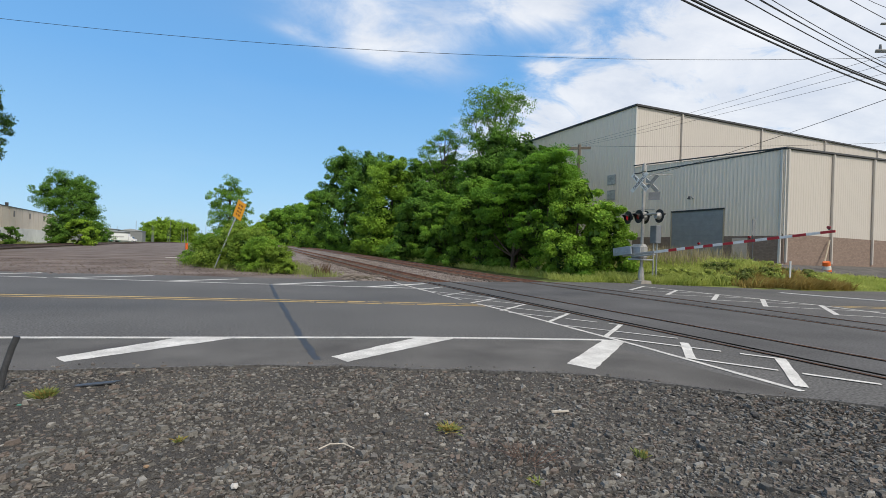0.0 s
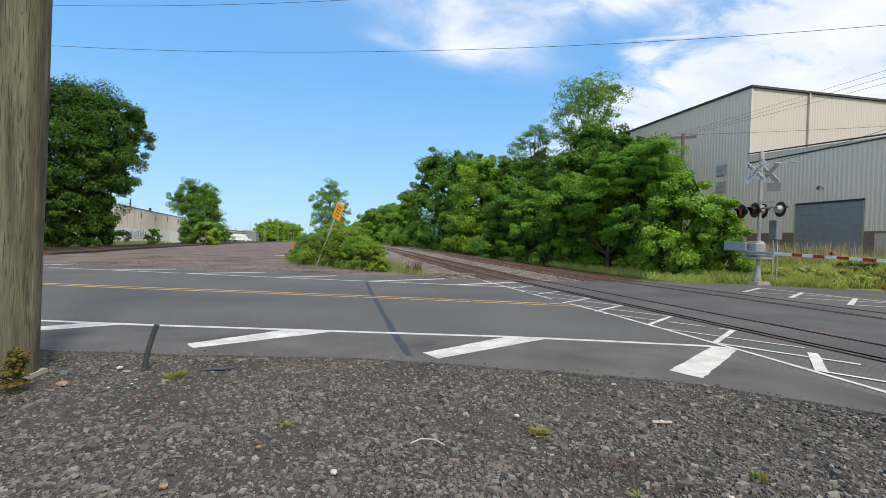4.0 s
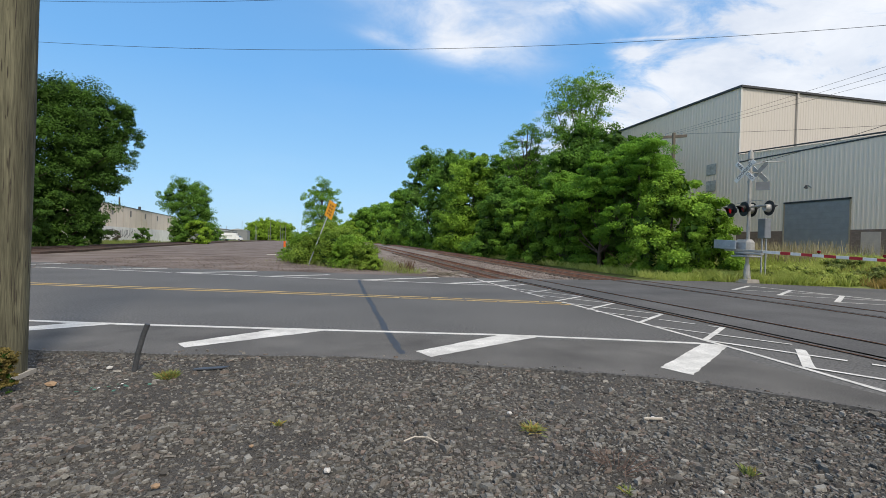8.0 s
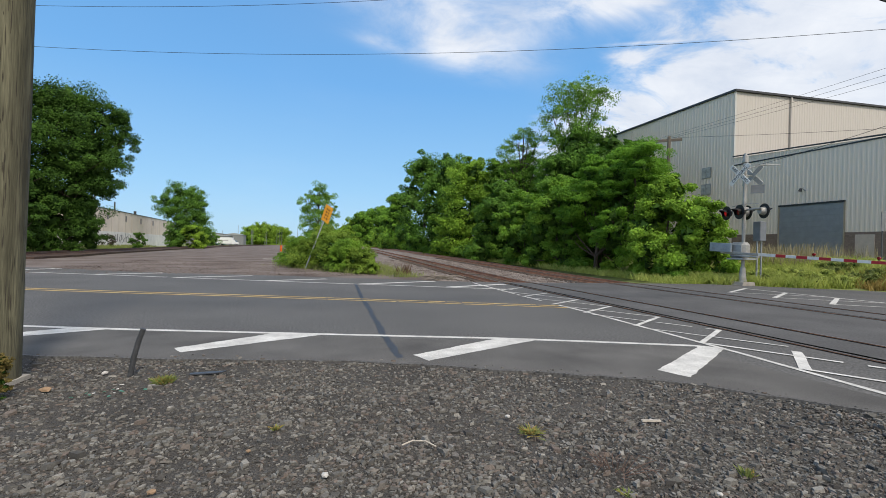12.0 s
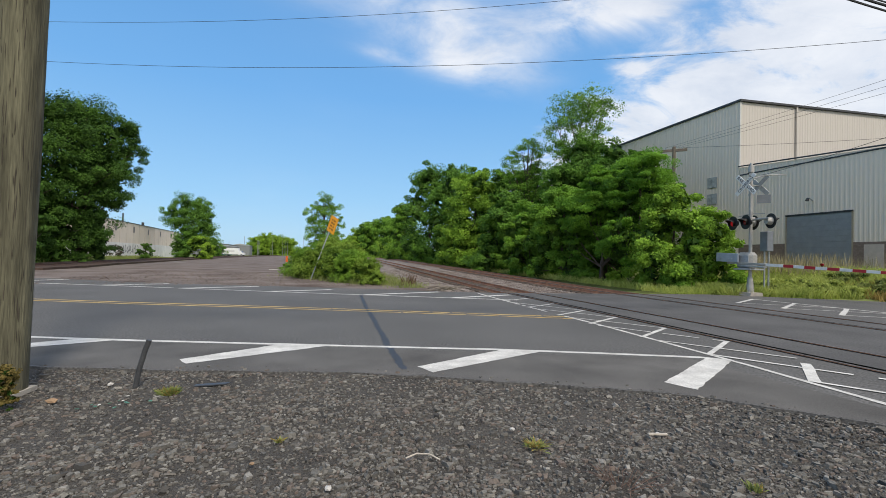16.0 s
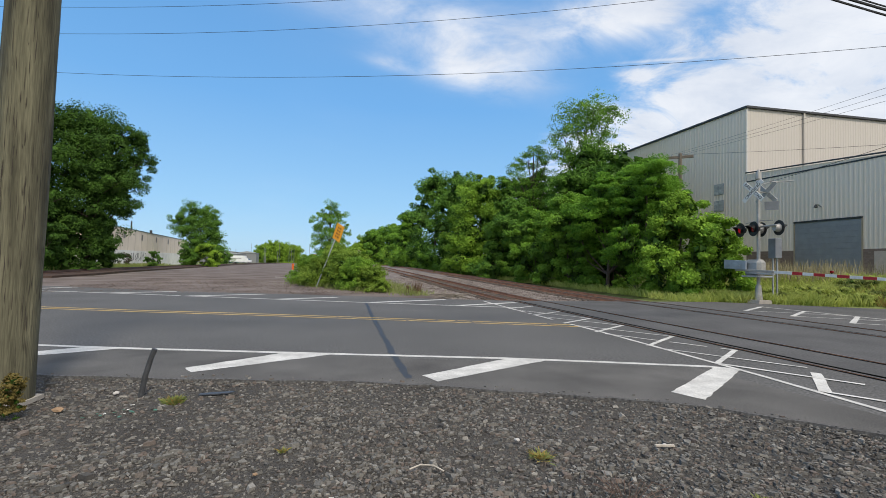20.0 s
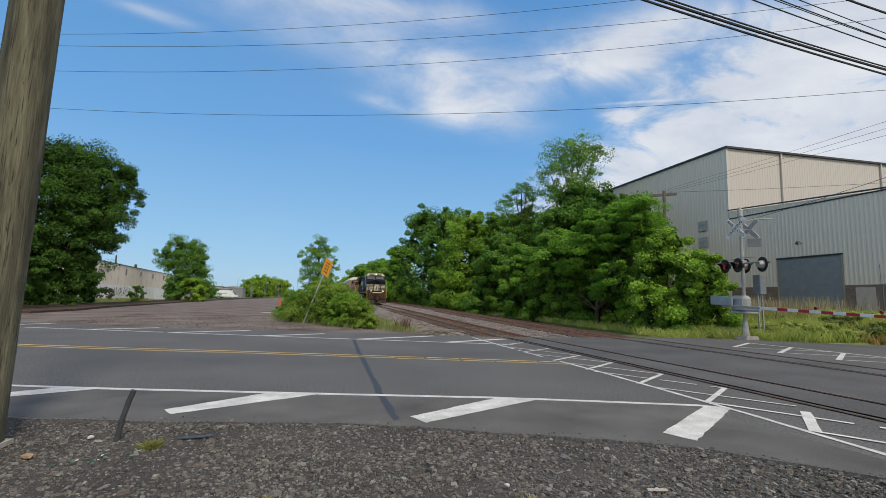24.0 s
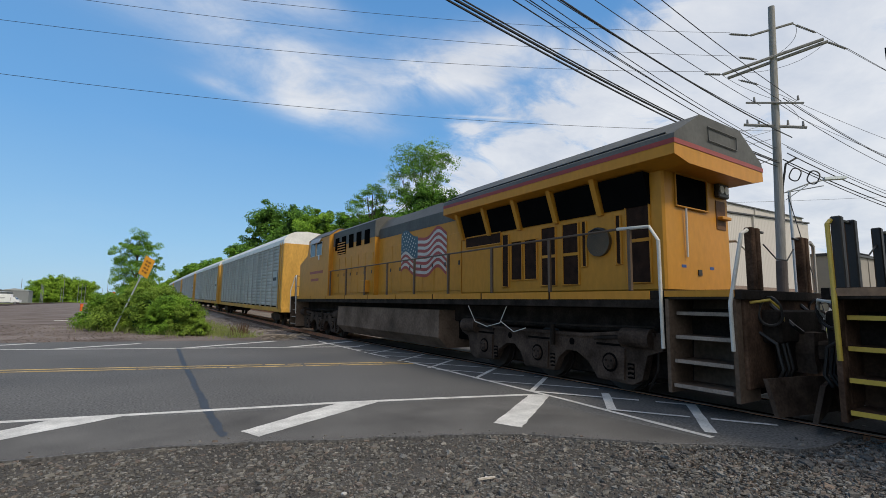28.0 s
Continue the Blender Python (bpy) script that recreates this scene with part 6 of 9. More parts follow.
    part("hinge", cyl((-0.37, -0.23, 1.6), (-0.37, -0.23, 2.05), 0.02), GALV, mach)
    part("cable_conduit", tube([(0.12, 0.12, 0.3), (0.2, 0.2, 1.0), (0.15, 0.2, 1.5)], 0.035), BLACK_RUBBER, t)
    part("mounting_plate", box(-0.55, 0.35, -0.5, 0.5, 1.34, 1.42, 0.01), GALV, t)
    part("bell", cyl((0.0, 0.0, 6.3), (0.0, -0.14, 6.3), 0.16, 0.12, 16), ALU, t, "grey crossing bell")
    cabx = part("relay_cabinet", box(1.05, 1.48, -0.05, 0.4, 2.35, 3.4, 0.03), mat("grey_cabinet", (0.2, 0.215, 0.235), 0.5, 0.2, vary=0.12, bump=0.03), t, "grey cabinet on a frame behind the mast")
    part("frame_leg", box(1.1, 1.16, 0.15, 0.21, 0.0, 2.35), GALV, t)
    part("frame_leg", box(1.38, 1.44, 0.15, 0.21, 0.0, 2.35), GALV, t)
    # the arm turns about x; built pointing along -Y
    arm = part("gate_arm", box(-0.46, -0.34, -1.25, 1.0, -0.065, 0.065, 0.01), ALU, t, "gate arm with red and white bands")
    arm.location = (0, 0, 1.68)
    part("arm_bracket", box(-0.5, -0.28, -1.2, 0.1, -0.16, -0.09, 0.01), GALV, arm)
    ya, i = -1.15, 0
    while ya > -9.6:
        ln = 1.0 if i == 0 else 0.5
        hh = 0.075 - 0.025 * (-ya / 9.6)
        part("band", box(-0.43, -0.38, max(ya - ln, -9.7) + 0.002, ya - 0.002, -hh, hh, 0.004), (WHITE_SHEET, RED_SHEET)[i % 2], arm)
        ya -= ln
        i += 1
    for y in (0.5, 0.95):
        cw = part("counterweight", box(-0.56 if y < 0.9 else -0.5, -0.46, y - 0.25, y + 0.75, 0.02, 0.5, 0.02), mat("blue_grey_paint", (0.32, 0.36, 0.4), 0.5, 0.2, vary=0.15, bump=0.05), arm, "pale blue-grey counterweight plates")
    for y in (0.62, 0.85, 1.35):
        part("bolt", cyl((-0.56, y, 0.2), (-0.58, y, 0.2), 0.04, seg=8), GALV, cw)
    for y in (-3.92, -6.4, -9.45):
        l = part("gate_lamp", cyl((-0.41, y, 0.08), (-0.41, y, 0.16), 0.03, seg=10), SIGNAL_BLACK, arm)
        part("lens", cyl((-0.45, y, 0.17), (-0.37, y, 0.17), 0.06, seg=14), LENS_RED, l)
    return t, arm


signal, gate_arm = crossing_signal()

# ---- poles and wires ----
def wood_pole():
    t = thing("utility_pole", -3.49, 6.2, -0.03, 0, "weathered greenish brown wooden utility pole", "utility pole", "utility poles")
    bm = bmesh.new()
    seg, rings = 40, 56
    rows = []
    for j in range(rings + 1):
        z = 13.4 * j / rings
        r = 0.262 - 0.0045 * z * 1.1
        row = []
        for k in range(seg):
            a = k * math.tau / seg
            d = 0.012 * noise.noise((math.cos(a) * 3, math.sin(a) * 3, z * 0.35)) + 0.006 * noise.noise((math.cos(a) * 9, math.sin(a) * 9, z * 0.6))
            row.append(bm.verts.new(((r + d) * math.cos(a) + 0.019 * z, (r + d) * math.sin(a), z)))
        rows.append(row)
    for a, b in zip(rows, rows[1:]):
        for k in range(seg):
            bm.faces.new((a[k], a[(k + 1) % seg], b[(k + 1) % seg], b[k]))
    bm.faces.new(rows[-1])
    part("shaft", bm, POLE_WOOD, t, smooth=True)
    # drying cracks
    rng = np.random.default_rng(5)
    bm = bmesh.new()
    for i in range(320):
        a, z, ln = rng.uniform(0, math.tau), 0.15 + 5.0 * rng.random(), rng.uniform(0.04, 0.4)
        w = rng.uniform(0.002, 0.0055)
        vs = []
        for zz, ww in ((z, 0.3), (z + ln * 0.4, 1.0), (z + ln, 0.2)):
            r = 0.262 - 0.005 * zz + 0.006
            for s in (-1, 1):
                b = a + s * w * ww / r + 0.04 * noise.noise((zz * 3, a, 1))
                vs.append(bm.verts.new((r * math.cos(b) + 0.019 * zz, r * math.sin(b), zz)))
        bm.faces.new((vs[0], vs[1], vs[3], vs[2]))
        bm.faces.new((vs[2], vs[3], vs[5], vs[4]))
    tagged(part("checking", bm, POLE_CRACK, t), "dark drying cracks in the wood", kind="stuff")
    part("foot_slab", prism([(-0.32, -0.3), (0.26, -0.34), (0.3, 0.16), (-0.24, 0.3)], 0.0, 0.05, "z"), CONCRETE, t, "broken pale concrete at the pole's foot")
    for z in (8.5, 9.7, 11.4):
        part("cross_arm", box(-0.1, 0.12, -0.9 if z > 9 else -0.3, 0.9 if z > 9 else 0.3, z, z + 0.12, 0.01), POLE_GREY, t)
    return t


wood_pole()


def big_pole():
    t = thing("utility_pole", 25.4, 9.45, -0.05, 0, "tall grey wooden utility pole with cross-arms, insulators and cables", "utility pole", "utility poles")
    part("shaft", cyl((0.1, 0.25, 0), (0.12, -0.25, 16.6), 0.22, 0.14, 16), POLE_GREY, t)
    part("guard", cyl((0.1, 0.24, 0.2), (0.1, 0.13, 3.9), 0.24, 0.23, 16), mat("brown_guard", (0.07, 0.055, 0.05), 0.8, vary=0.2, bump=0.2), t, "dark brown guard round the pole's foot")
    def arm(z, a, b, h=0.12):
        return part("cross_arm", tube([a, b], h / 2, 6), POLE_GREY, t)
    arm(15.3, (-0.5, 0.5, 15.25), (0.7, -0.9, 15.6))
    arm(13.8, (-1.2, 1.6, 13.45), (1.1, -1.9, 14.4), 0.16)
    arm(13.8, (-0.9, 1.5, 13.3), (1.3, -2.0, 14.3), 0.16)
    arm(11.6, (-0.8, 0.8, 11.75), (0.6, -1.1, 11.4), 0.1)
    arm(10.5, (-0.7, 1.0, 10.7), (0.7, -1.1, 10.2), 0.14)
    ins = mat("grey_insulator", (0.2, 0.19, 0.18), 0.3, vary=0.2, bump=0.05)
    for a, b in (((-0.5, 0.5, 15.25), (-1.6, 1.0, 15.2)), ((-1.2, 1.6, 13.45), (-2.2, 2.0, 13.35)), ((-0.3, 0.4, 14.0), (-1.2, 0.8, 14.0)), ((0.7, -0.9, 15.55), (1.6, -1.5, 15.1)), ((1.2, -1.95, 14.3), (2.0, -2.5, 13.9)), ((-0.5, 1.2, 13.2), (0.2, 0.6, 12.9))):
        i = part("insulator", cyl(a, b, 0.025, seg=8), ins, t)
        for k in range(8):
            f0 = Vector(a).lerp(Vector(b), 0.16 + k * 0.1)
            f1 = Vector(a).lerp(Vector(b), 0.22 + k * 0.1)
            part("shed_disc", cyl(f0, f1, 0.055, seg=10), ins, i)
    for y, z in ((0.9, 10.75), (0.5, 10.6), (-0.5, 10.45), (-1.0, 10.3), (0.6, 11.85), (-0.9, 11.6)):
        part("pin_insulator", cyl((0.0 - 0.6 * y, y, z), (0.0 - 0.6 * y, y, z + 0.22), 0.06, 0.04, 8), ins, t)
    part("riser_cable", tube([(0.4, 0.2, 1.0), (0.4, 0.05, 5.0), (0.38, -0.05, 7.5), (0.5, -0.2, 8.6), (0.9, -0.5, 8.9)], 0.05, 8), WIRE, t)
    for y, cz in ((-0.55, 8.0), (-1.25, 7.7)):
        part("cable_coil", tube([(0.5 + 0.06 * math.sin(a * 3), y + 0.24 * math.cos(a), cz + 0.3 * math.sin(a)) for a in np.linspace(0, math.tau, 25)], 0.03, 6), WIRE, t, "black coiled cable")
    part("guy_strap", tube([(0.2, -0.3, 7.0), (0.2, -1.6, 0.0)], 0.02, 6), WIRE, t)


big_pole()


def street_lamp():
    t = thing("street_lamp", 25.52, 9.3, 0, 0, "pale street lamp on a long arm fixed to the tall pole", "street lamp")
    part("arm", tube([(0.1, -0.05, 7.1), (0.6, -0.8, 7.45), (1.05, -1.3, 7.6)], 0.035), GALV, t)
    part("brace", tube([(0.1, -0.05, 6.75), (0.6, -0.8, 7.4)], 0.02), GALV, t)
    head = part("lamp_head", prism([(-0.14, 0), (0.14, 0), (0.1, 0.13), (-0.1, 0.13)], -0.42, 0.42, "y"), mat("pale_lamp_head", (0.5, 0.55, 0.53), 0.4, vary=0.1, bump=0.02), t)
    head.matrix_basis = pose(1.3, -1.6, 7.58, 0, 0, 40)
    m = thing("service_mast", 29.0, 10.3, 0, 0, "thin grey metal mast with a short cross-arm", "mast")
    part("mast_pole", cyl((0, 0, 0), (0, 0, 7.9), 0.09, 0.07, 10), GALV, m)
    part("cross_arm", tube([(-0.3, 0.5, 7.75), (0.7, -1.3, 8.0)], 0.03), GALV, m)


street_lamp()


def small_pole():
    t = thing("utility_pole", 29.9, 35.0, 1.1, 0, "brown utility pole with a wooden cross-arm in the trees", "utility pole", "utility poles")
    part("shaft", cyl((0, 0, 0), (0, 0, 10.9), 0.19, 0.14, 12), POLE_BROWN, t)
    part("cross_arm", box(-1.05, 1.05, -0.07, 0.07, 10.45, 10.68, 0.01), POLE_BROWN, t).rotation_euler = (0, 0, radians(-40))
    for x in (-0.65, 0.0, 0.65):
        part("pin_insulator", cyl((x * 0.77, -x * 0.64, 10.7), (x * 0.77, -x * 0.64, 10.85), 0.05, seg=8), GALV, t)


small_pole()


def wire(a, b, sag, r, label="black overhead cable between poles", ext=0.0):
    a, b = Vector(a), Vector(b)
    pts = []
    for i in range(25):
        u = -ext + (1 + ext) * i / 24
        p = b.lerp(a, u) if ext else a.lerp(b, u)
        p.z -= sag * 4 * u * (1 - u)
        pts.append(p)
    o = part("overhead_wire", tube(pts, r, 6), WIRE)
    tagged(o, label, "cable", "overhead wires")


TP = (25.4, 9.4)
for z0, zl, oy, ox in ((10.1, 10.4, -0.2, 0.0), (13.4, 12.3, 1.9, -2.1), (14.0, 13.6, 0.8, -1.2), (15.2, 14.2, 1.0, -1.6)):
    # the far side's line, running on to the next pole beyond the view
    a, b = Vector((TP[0] + ox, TP[1] + oy, z0)), Vector((-12.8, 25.6, zl))
    pts = []
    for i in range(37):
        u = 1.75 * i / 36
        p = a.lerp(b, u)
        p.z -= 0.85 * 4 * u * (1 - u) * (1 if u < 1 else 0.9)
        pts.append(p)
    tagged(part("overhead_wire", tube(pts, 0.0085, 6), WIRE), "thin dark overhead wire along the road", "cable", "overhead wires")
for z0, z1, y0, y1, r, sag in ((8.52, 8.1, 9.3, 6.4, 0.032, 0.5), (8.37, 7.95, 9.4, 6.35, 0.026, 0.45), (8.62, 8.25, 9.35, 6.45, 0.02, 0.5), (9.6, 9.0, 8.7, 5.9, 0.026, 0.5),
                          (11.6, 10.7, 9.9, 6.9, 0.014, 0.4), (11.5, 10.7, 9.0, 6.2, 0.014, 0.45), (11.3, 10.6, 8.4, 5.5, 0.014, 0.5), (10.6, 9.6, 9.6, 6.6, 0.014, 0.45), (9.0, 8.6, 9.5, 6.0, 0.016, 0.4), (9.2, 8.8, 9.4, 6.0, 0.011, 0.45), (9.25, 9.05, 9.5, 6.1, 0.014, 0.45), (9.3, 9.25, 9.4, 6.0, 0.012, 0.5)):
    wire((25.3, y0, z0), (-3.3, y1, z1), sag, r)
for x0, y0, z0, r, sag in ((27.0, 7.95, 15.1, 0.012, 0.9), (27.4, 6.95, 13.9, 0.012, 0.9), (25.6, 10.05, 12.85, 0.012, 0.9), (25.5, 9.0, 11.7, 0.02, 2.2), (25.5, 9.2, 11.5, 0.016, 2.3), (25.5, 8.8, 11.55, 0.012, 2.2),
                           (25.7, 8.4, 10.5, 0.01, 1.0), (25.5, 9.0, 8.95, 0.026, 1.7), (25.5, 9.2, 8.7, 0.026, 1.6), (25.5, 9.1, 8.5, 0.022, 1.7), (25.5, 9.0, 9.25, 0.016, 1.8), (25.5, 9.2, 9.5, 0.012, 1.7)):
    wire((x0, y0, z0), (66, y0 - 6, z0 - 0.3), sag, r)
for a, m, b in (((26.2, 8.5, 15.5), (26.3, 8.3, 14.6), (25.6, 9.3, 14.0)), ((26.6, 7.5, 14.2), (26.2, 8.6, 13.1), (25.0, 10.6, 13.5)), ((24.3, 11.1, 13.4), (24.8, 10.4, 12.5), (25.5, 9.4, 11.8)), ((25.5, 9.3, 11.8), (26.2, 8.6, 11.0), (25.9, 8.6, 10.6))):
    pts = [Vector(a).lerp(Vector(m), u).lerp(Vector(m).lerp(Vector(b), u), u) for u in np.linspace(0, 1, 9)]
    tagged(part("jumper_wire", tube(pts, 0.01, 5), WIRE), "thin looped jumper wire on the tall pole", "cable", "overhead wires")
wire((34.6, 30.5, 9.0), (25.4, 9.6, 8.8), 0.2, 0.014, "thin service wire to the warehouse")
for k, ze in ((-0.65, 10.6), (0.0, 10.2), (0.65, 9.8)):
    wire((29.9 + k * 0.77, 35.0 - k * 0.64, 11.95), (25.4, 9.6, ze), 0.1, 0.008, "thin dark overhead wire between poles")
wire((29.9, 35.0, 11.9), (60, 10, 12.0), 0.5, 0.012, "thin dark overhead wire between poles")

# barrel, post and sign back at the bank
bar = thing("traffic_barrel", 35.6, 17.2, land(35.6, 17.2) - 0.12, 8, "tilted orange and white traffic barrel in the grass", "barrel")
for i in range(3):
    part("band", cyl((-0.07 * i, 0, 0.25 * i), (-0.07 * i - 0.068, 0, 0.25 * i + 0.245), 0.25 - 0.015 * i, 0.24 - 0.015 * i, 16), (orange, WHITE_SHEET, orange, orange)[i], bar)
o = part("marker_post", cyl((0, 0, 0), (0, 0, 1.58 - land(28.6, 15.6)), 0.05, seg=8), WHITE_SHEET)
o.matrix_basis = pose(28.6, 15.6, land(28.6, 15.6))
tagged(o, "short white marker post in the grass", "post")
brace = part("leaning_plank", tube([(38.2, 18.7, 1.2), (40.1, 19.28, 3.2)], 0.05, 6), mat("tan_frame", (0.4, 0.34, 0.25)))
tagged(brace, "tan wooden plank leaning against the block wall", "plank")
sb = thing("road_sign", 31.0, 19.2, land(31.0, 19.2), 10, "narrow dark road sign seen from behind on a post", "sign")
part("post", cyl((0, 0, 0), (0, 0, 2.9), 0.04, seg=8), mat("dark_post", (0.09, 0.09, 0.095), 0.6, vary=0.2, bump=0.05), sb)
part("board", box(-0.22, 0.22, -0.05, -0.01, 1.9, 3.0, 0.01), mat("grey_sign_back", (0.2, 0.21, 0.22), 0.5, 0.3, vary=0.15, bump=0.03), sb)

# ---- train ----
NAVY = mat("loco_black_paint", (0.006, 0.0075, 0.0115), 0.5, vary=0.3, scale=0.8, fine=12, bump=0.04, streak=0.3, tint=(0.009, 0.0105, 0.014), spec=0.09)
CREAM = mat("loco_cream_paint", (0.62, 0.56, 0.46), 0.5, vary=0.16, scale=1.2, fine=20, bump=0.03, tint=(0.54, 0.46, 0.35))
ARMOUR = mat("loco_yellow_paint", (0.558, 0.261, 0.027), 0.45, vary=0.16, scale=0.8, fine=9, bump=0.0, streak=0.5, tint=(0.45, 0.2, 0.025), spec=0.25, speck=0.1)
ROOF_GREY = mat("loco_grey_paint", (0.08, 0.08, 0.072), 0.65, vary=0.2, scale=1.5, fine=15, bump=0.04)
STRIPE_RED = mat("loco_red_stripe", (0.27, 0.035, 0.022), 0.45, vary=0.12, bump=0.02)
FRAME_DIRT = mat("dusty_underframe", (0.02, 0.0165, 0.014), 0.9, vary=0.4, scale=2.5, fine=25, bump=0.3, tint=(0.03, 0.024, 0.02), spec=0.08)
TRUCK_DIRT = mat("dusty_truck_steel", (0.042, 0.03, 0.023), 0.9, vary=0.4, scale=2.5, fine=25, bump=0.35, tint=(0.068, 0.049, 0.038), spec=0.08)
TRUCK_DARK = mat("oily_truck_steel", (0.05, 0.03, 0.02), 0.9, vary=0.4, scale=2.5, fine=25, bump=0.35, tint=(0.088, 0.054, 0.037), spec=0.08)
PLOW_DIRT = mat("dusty_plow_steel", (0.04, 0.031, 0.026), 0.85, vary=0.4, scale=1.8, fine=20, bump=0.2, tint=(0.07, 0.054, 0.045), spec=0.1)
TANK_DIRT = mat("dusty_tank_steel", (0.11, 0.078, 0.056), 0.85, vary=0.3, scale=1.2, fine=16, bump=0.15, tint=(0.15, 0.108, 0.08), spec=0.12)
GRILLE_BROWN = mat("brown_intake_mesh", (0.026, 0.013, 0.008), 0.8, vary=0.4, scale=6, fine=60, bump=0.3, spec=0.15)
SILL_WORN = mat("worn_sill_stripe", (0.16, 0.085, 0.05), 0.7, vary=0.35, scale=0.5, fine=12, bump=0.05, tint=(0.23, 0.14, 0.08))
TANK_GREY = mat("grey_tank_paint", (0.05, 0.047, 0.042), 0.7, vary=0.3, scale=1.5, fine=20, bump=0.1, tint=(0.08, 0.073, 0.062), spec=0.2)
STEP_WORN = mat("worn_step_edge", (0.26, 0.21, 0.17), 0.7, vary=0.3, bump=0.1)
# matte near-black put on openings, slots and hollows in place of their shade
DARK_VOID = mat("hollow_shade", (0.005, 0.005, 0.005), 1.0, vary=0.2, bump=0, spec=0.0)
GLASS = mat("cab_glass", (0.012, 0.016, 0.02), 0.08, vary=0.1, bump=0, spec=0.4)
HANDRAIL = mat("handrail_black", (0.022, 0.019, 0.017), 0.5, vary=0.2, bump=0)
HANDRAIL_TAN = mat("handrail_brown", (0.1, 0.065, 0.04), 0.6, vary=0.2, bump=0)
GRAB_WHITE = mat("grab_iron_white", (0.55, 0.53, 0.48), 0.5, vary=0.1, bump=0)
GRAB_YELLOW = mat("grab_iron_yellow", (0.5, 0.35, 0.05), 0.5, vary=0.1, bump=0)
LAMP_ON = mat("headlamp_lit", (1.0, 0.82, 0.52), 0.2, vary=0.02, bump=0, emit=3.0)
RUSTY = mat("rusty_stack", (0.22, 0.1, 0.055), 0.85, vary=0.3, scale=5, bump=0.3)
WHEEL_STEEL = mat("wheel_steel", (0.035, 0.028, 0.024), 0.7, 0.2, vary=0.25, scale=5, bump=0.1)
FLAG_RED = mat("flag_red", (0.3, 0.05, 0.04), 0.5, vary=0.15, bump=0)
FLAG_WHITE = mat("flag_white", (0.5, 0.47, 0.42), 0.5, vary=0.12, bump=0)
FLAG_BLUE = mat("flag_blue", (0.035, 0.09, 0.12), 0.5, vary=0.15, bump=0)
SPIN = []          # wheelsets that turn


def body_profile(half, z0, side, top, flat):
    return [(-half, z0), (-half, side), (-flat, top), (flat, top), (half, side), (half, z0)]


def wheelset(parent, y, r, name="wheelset"):
    bm = bmesh.new()
    add_cyl(bm, (-0.95, 0, 0), (0.95, 0, 0), 0.09, seg=10)
    w = part(name, bm, WHEEL_STEEL, parent)
    for s in (-1, 1):
        bm = bmesh.new()
        add_cyl(bm, (s * 0.69, 0, 0), (s * 0.82, 0, 0), r, seg=28)
        add_cyl(bm, (s * 0.66, 0, 0), (s * 0.7, 0, 0), r + 0.03, seg=28)
        add_cyl(bm, (s * 0.82, 0, 0), (s * 0.88, 0, 0), 0.18, 0.14, seg=12)
        for k in range(5):
            a = k * math.tau / 5
            add_box(bm, s * 0.815 - 0.01, s * 0.825 + 0.01, 0.26 * math.cos(a) - 0.05, 0.26 * math.cos(a) + 0.05, 0.26 * math.sin(a) - 0.05, 0.26 * math.sin(a) + 0.05)
        part("wheel", bm, WHEEL_STEEL, w)
    w.matrix_basis = pose(0, y, r + 0.02)
    SPIN.append((w, y, r))
    return w


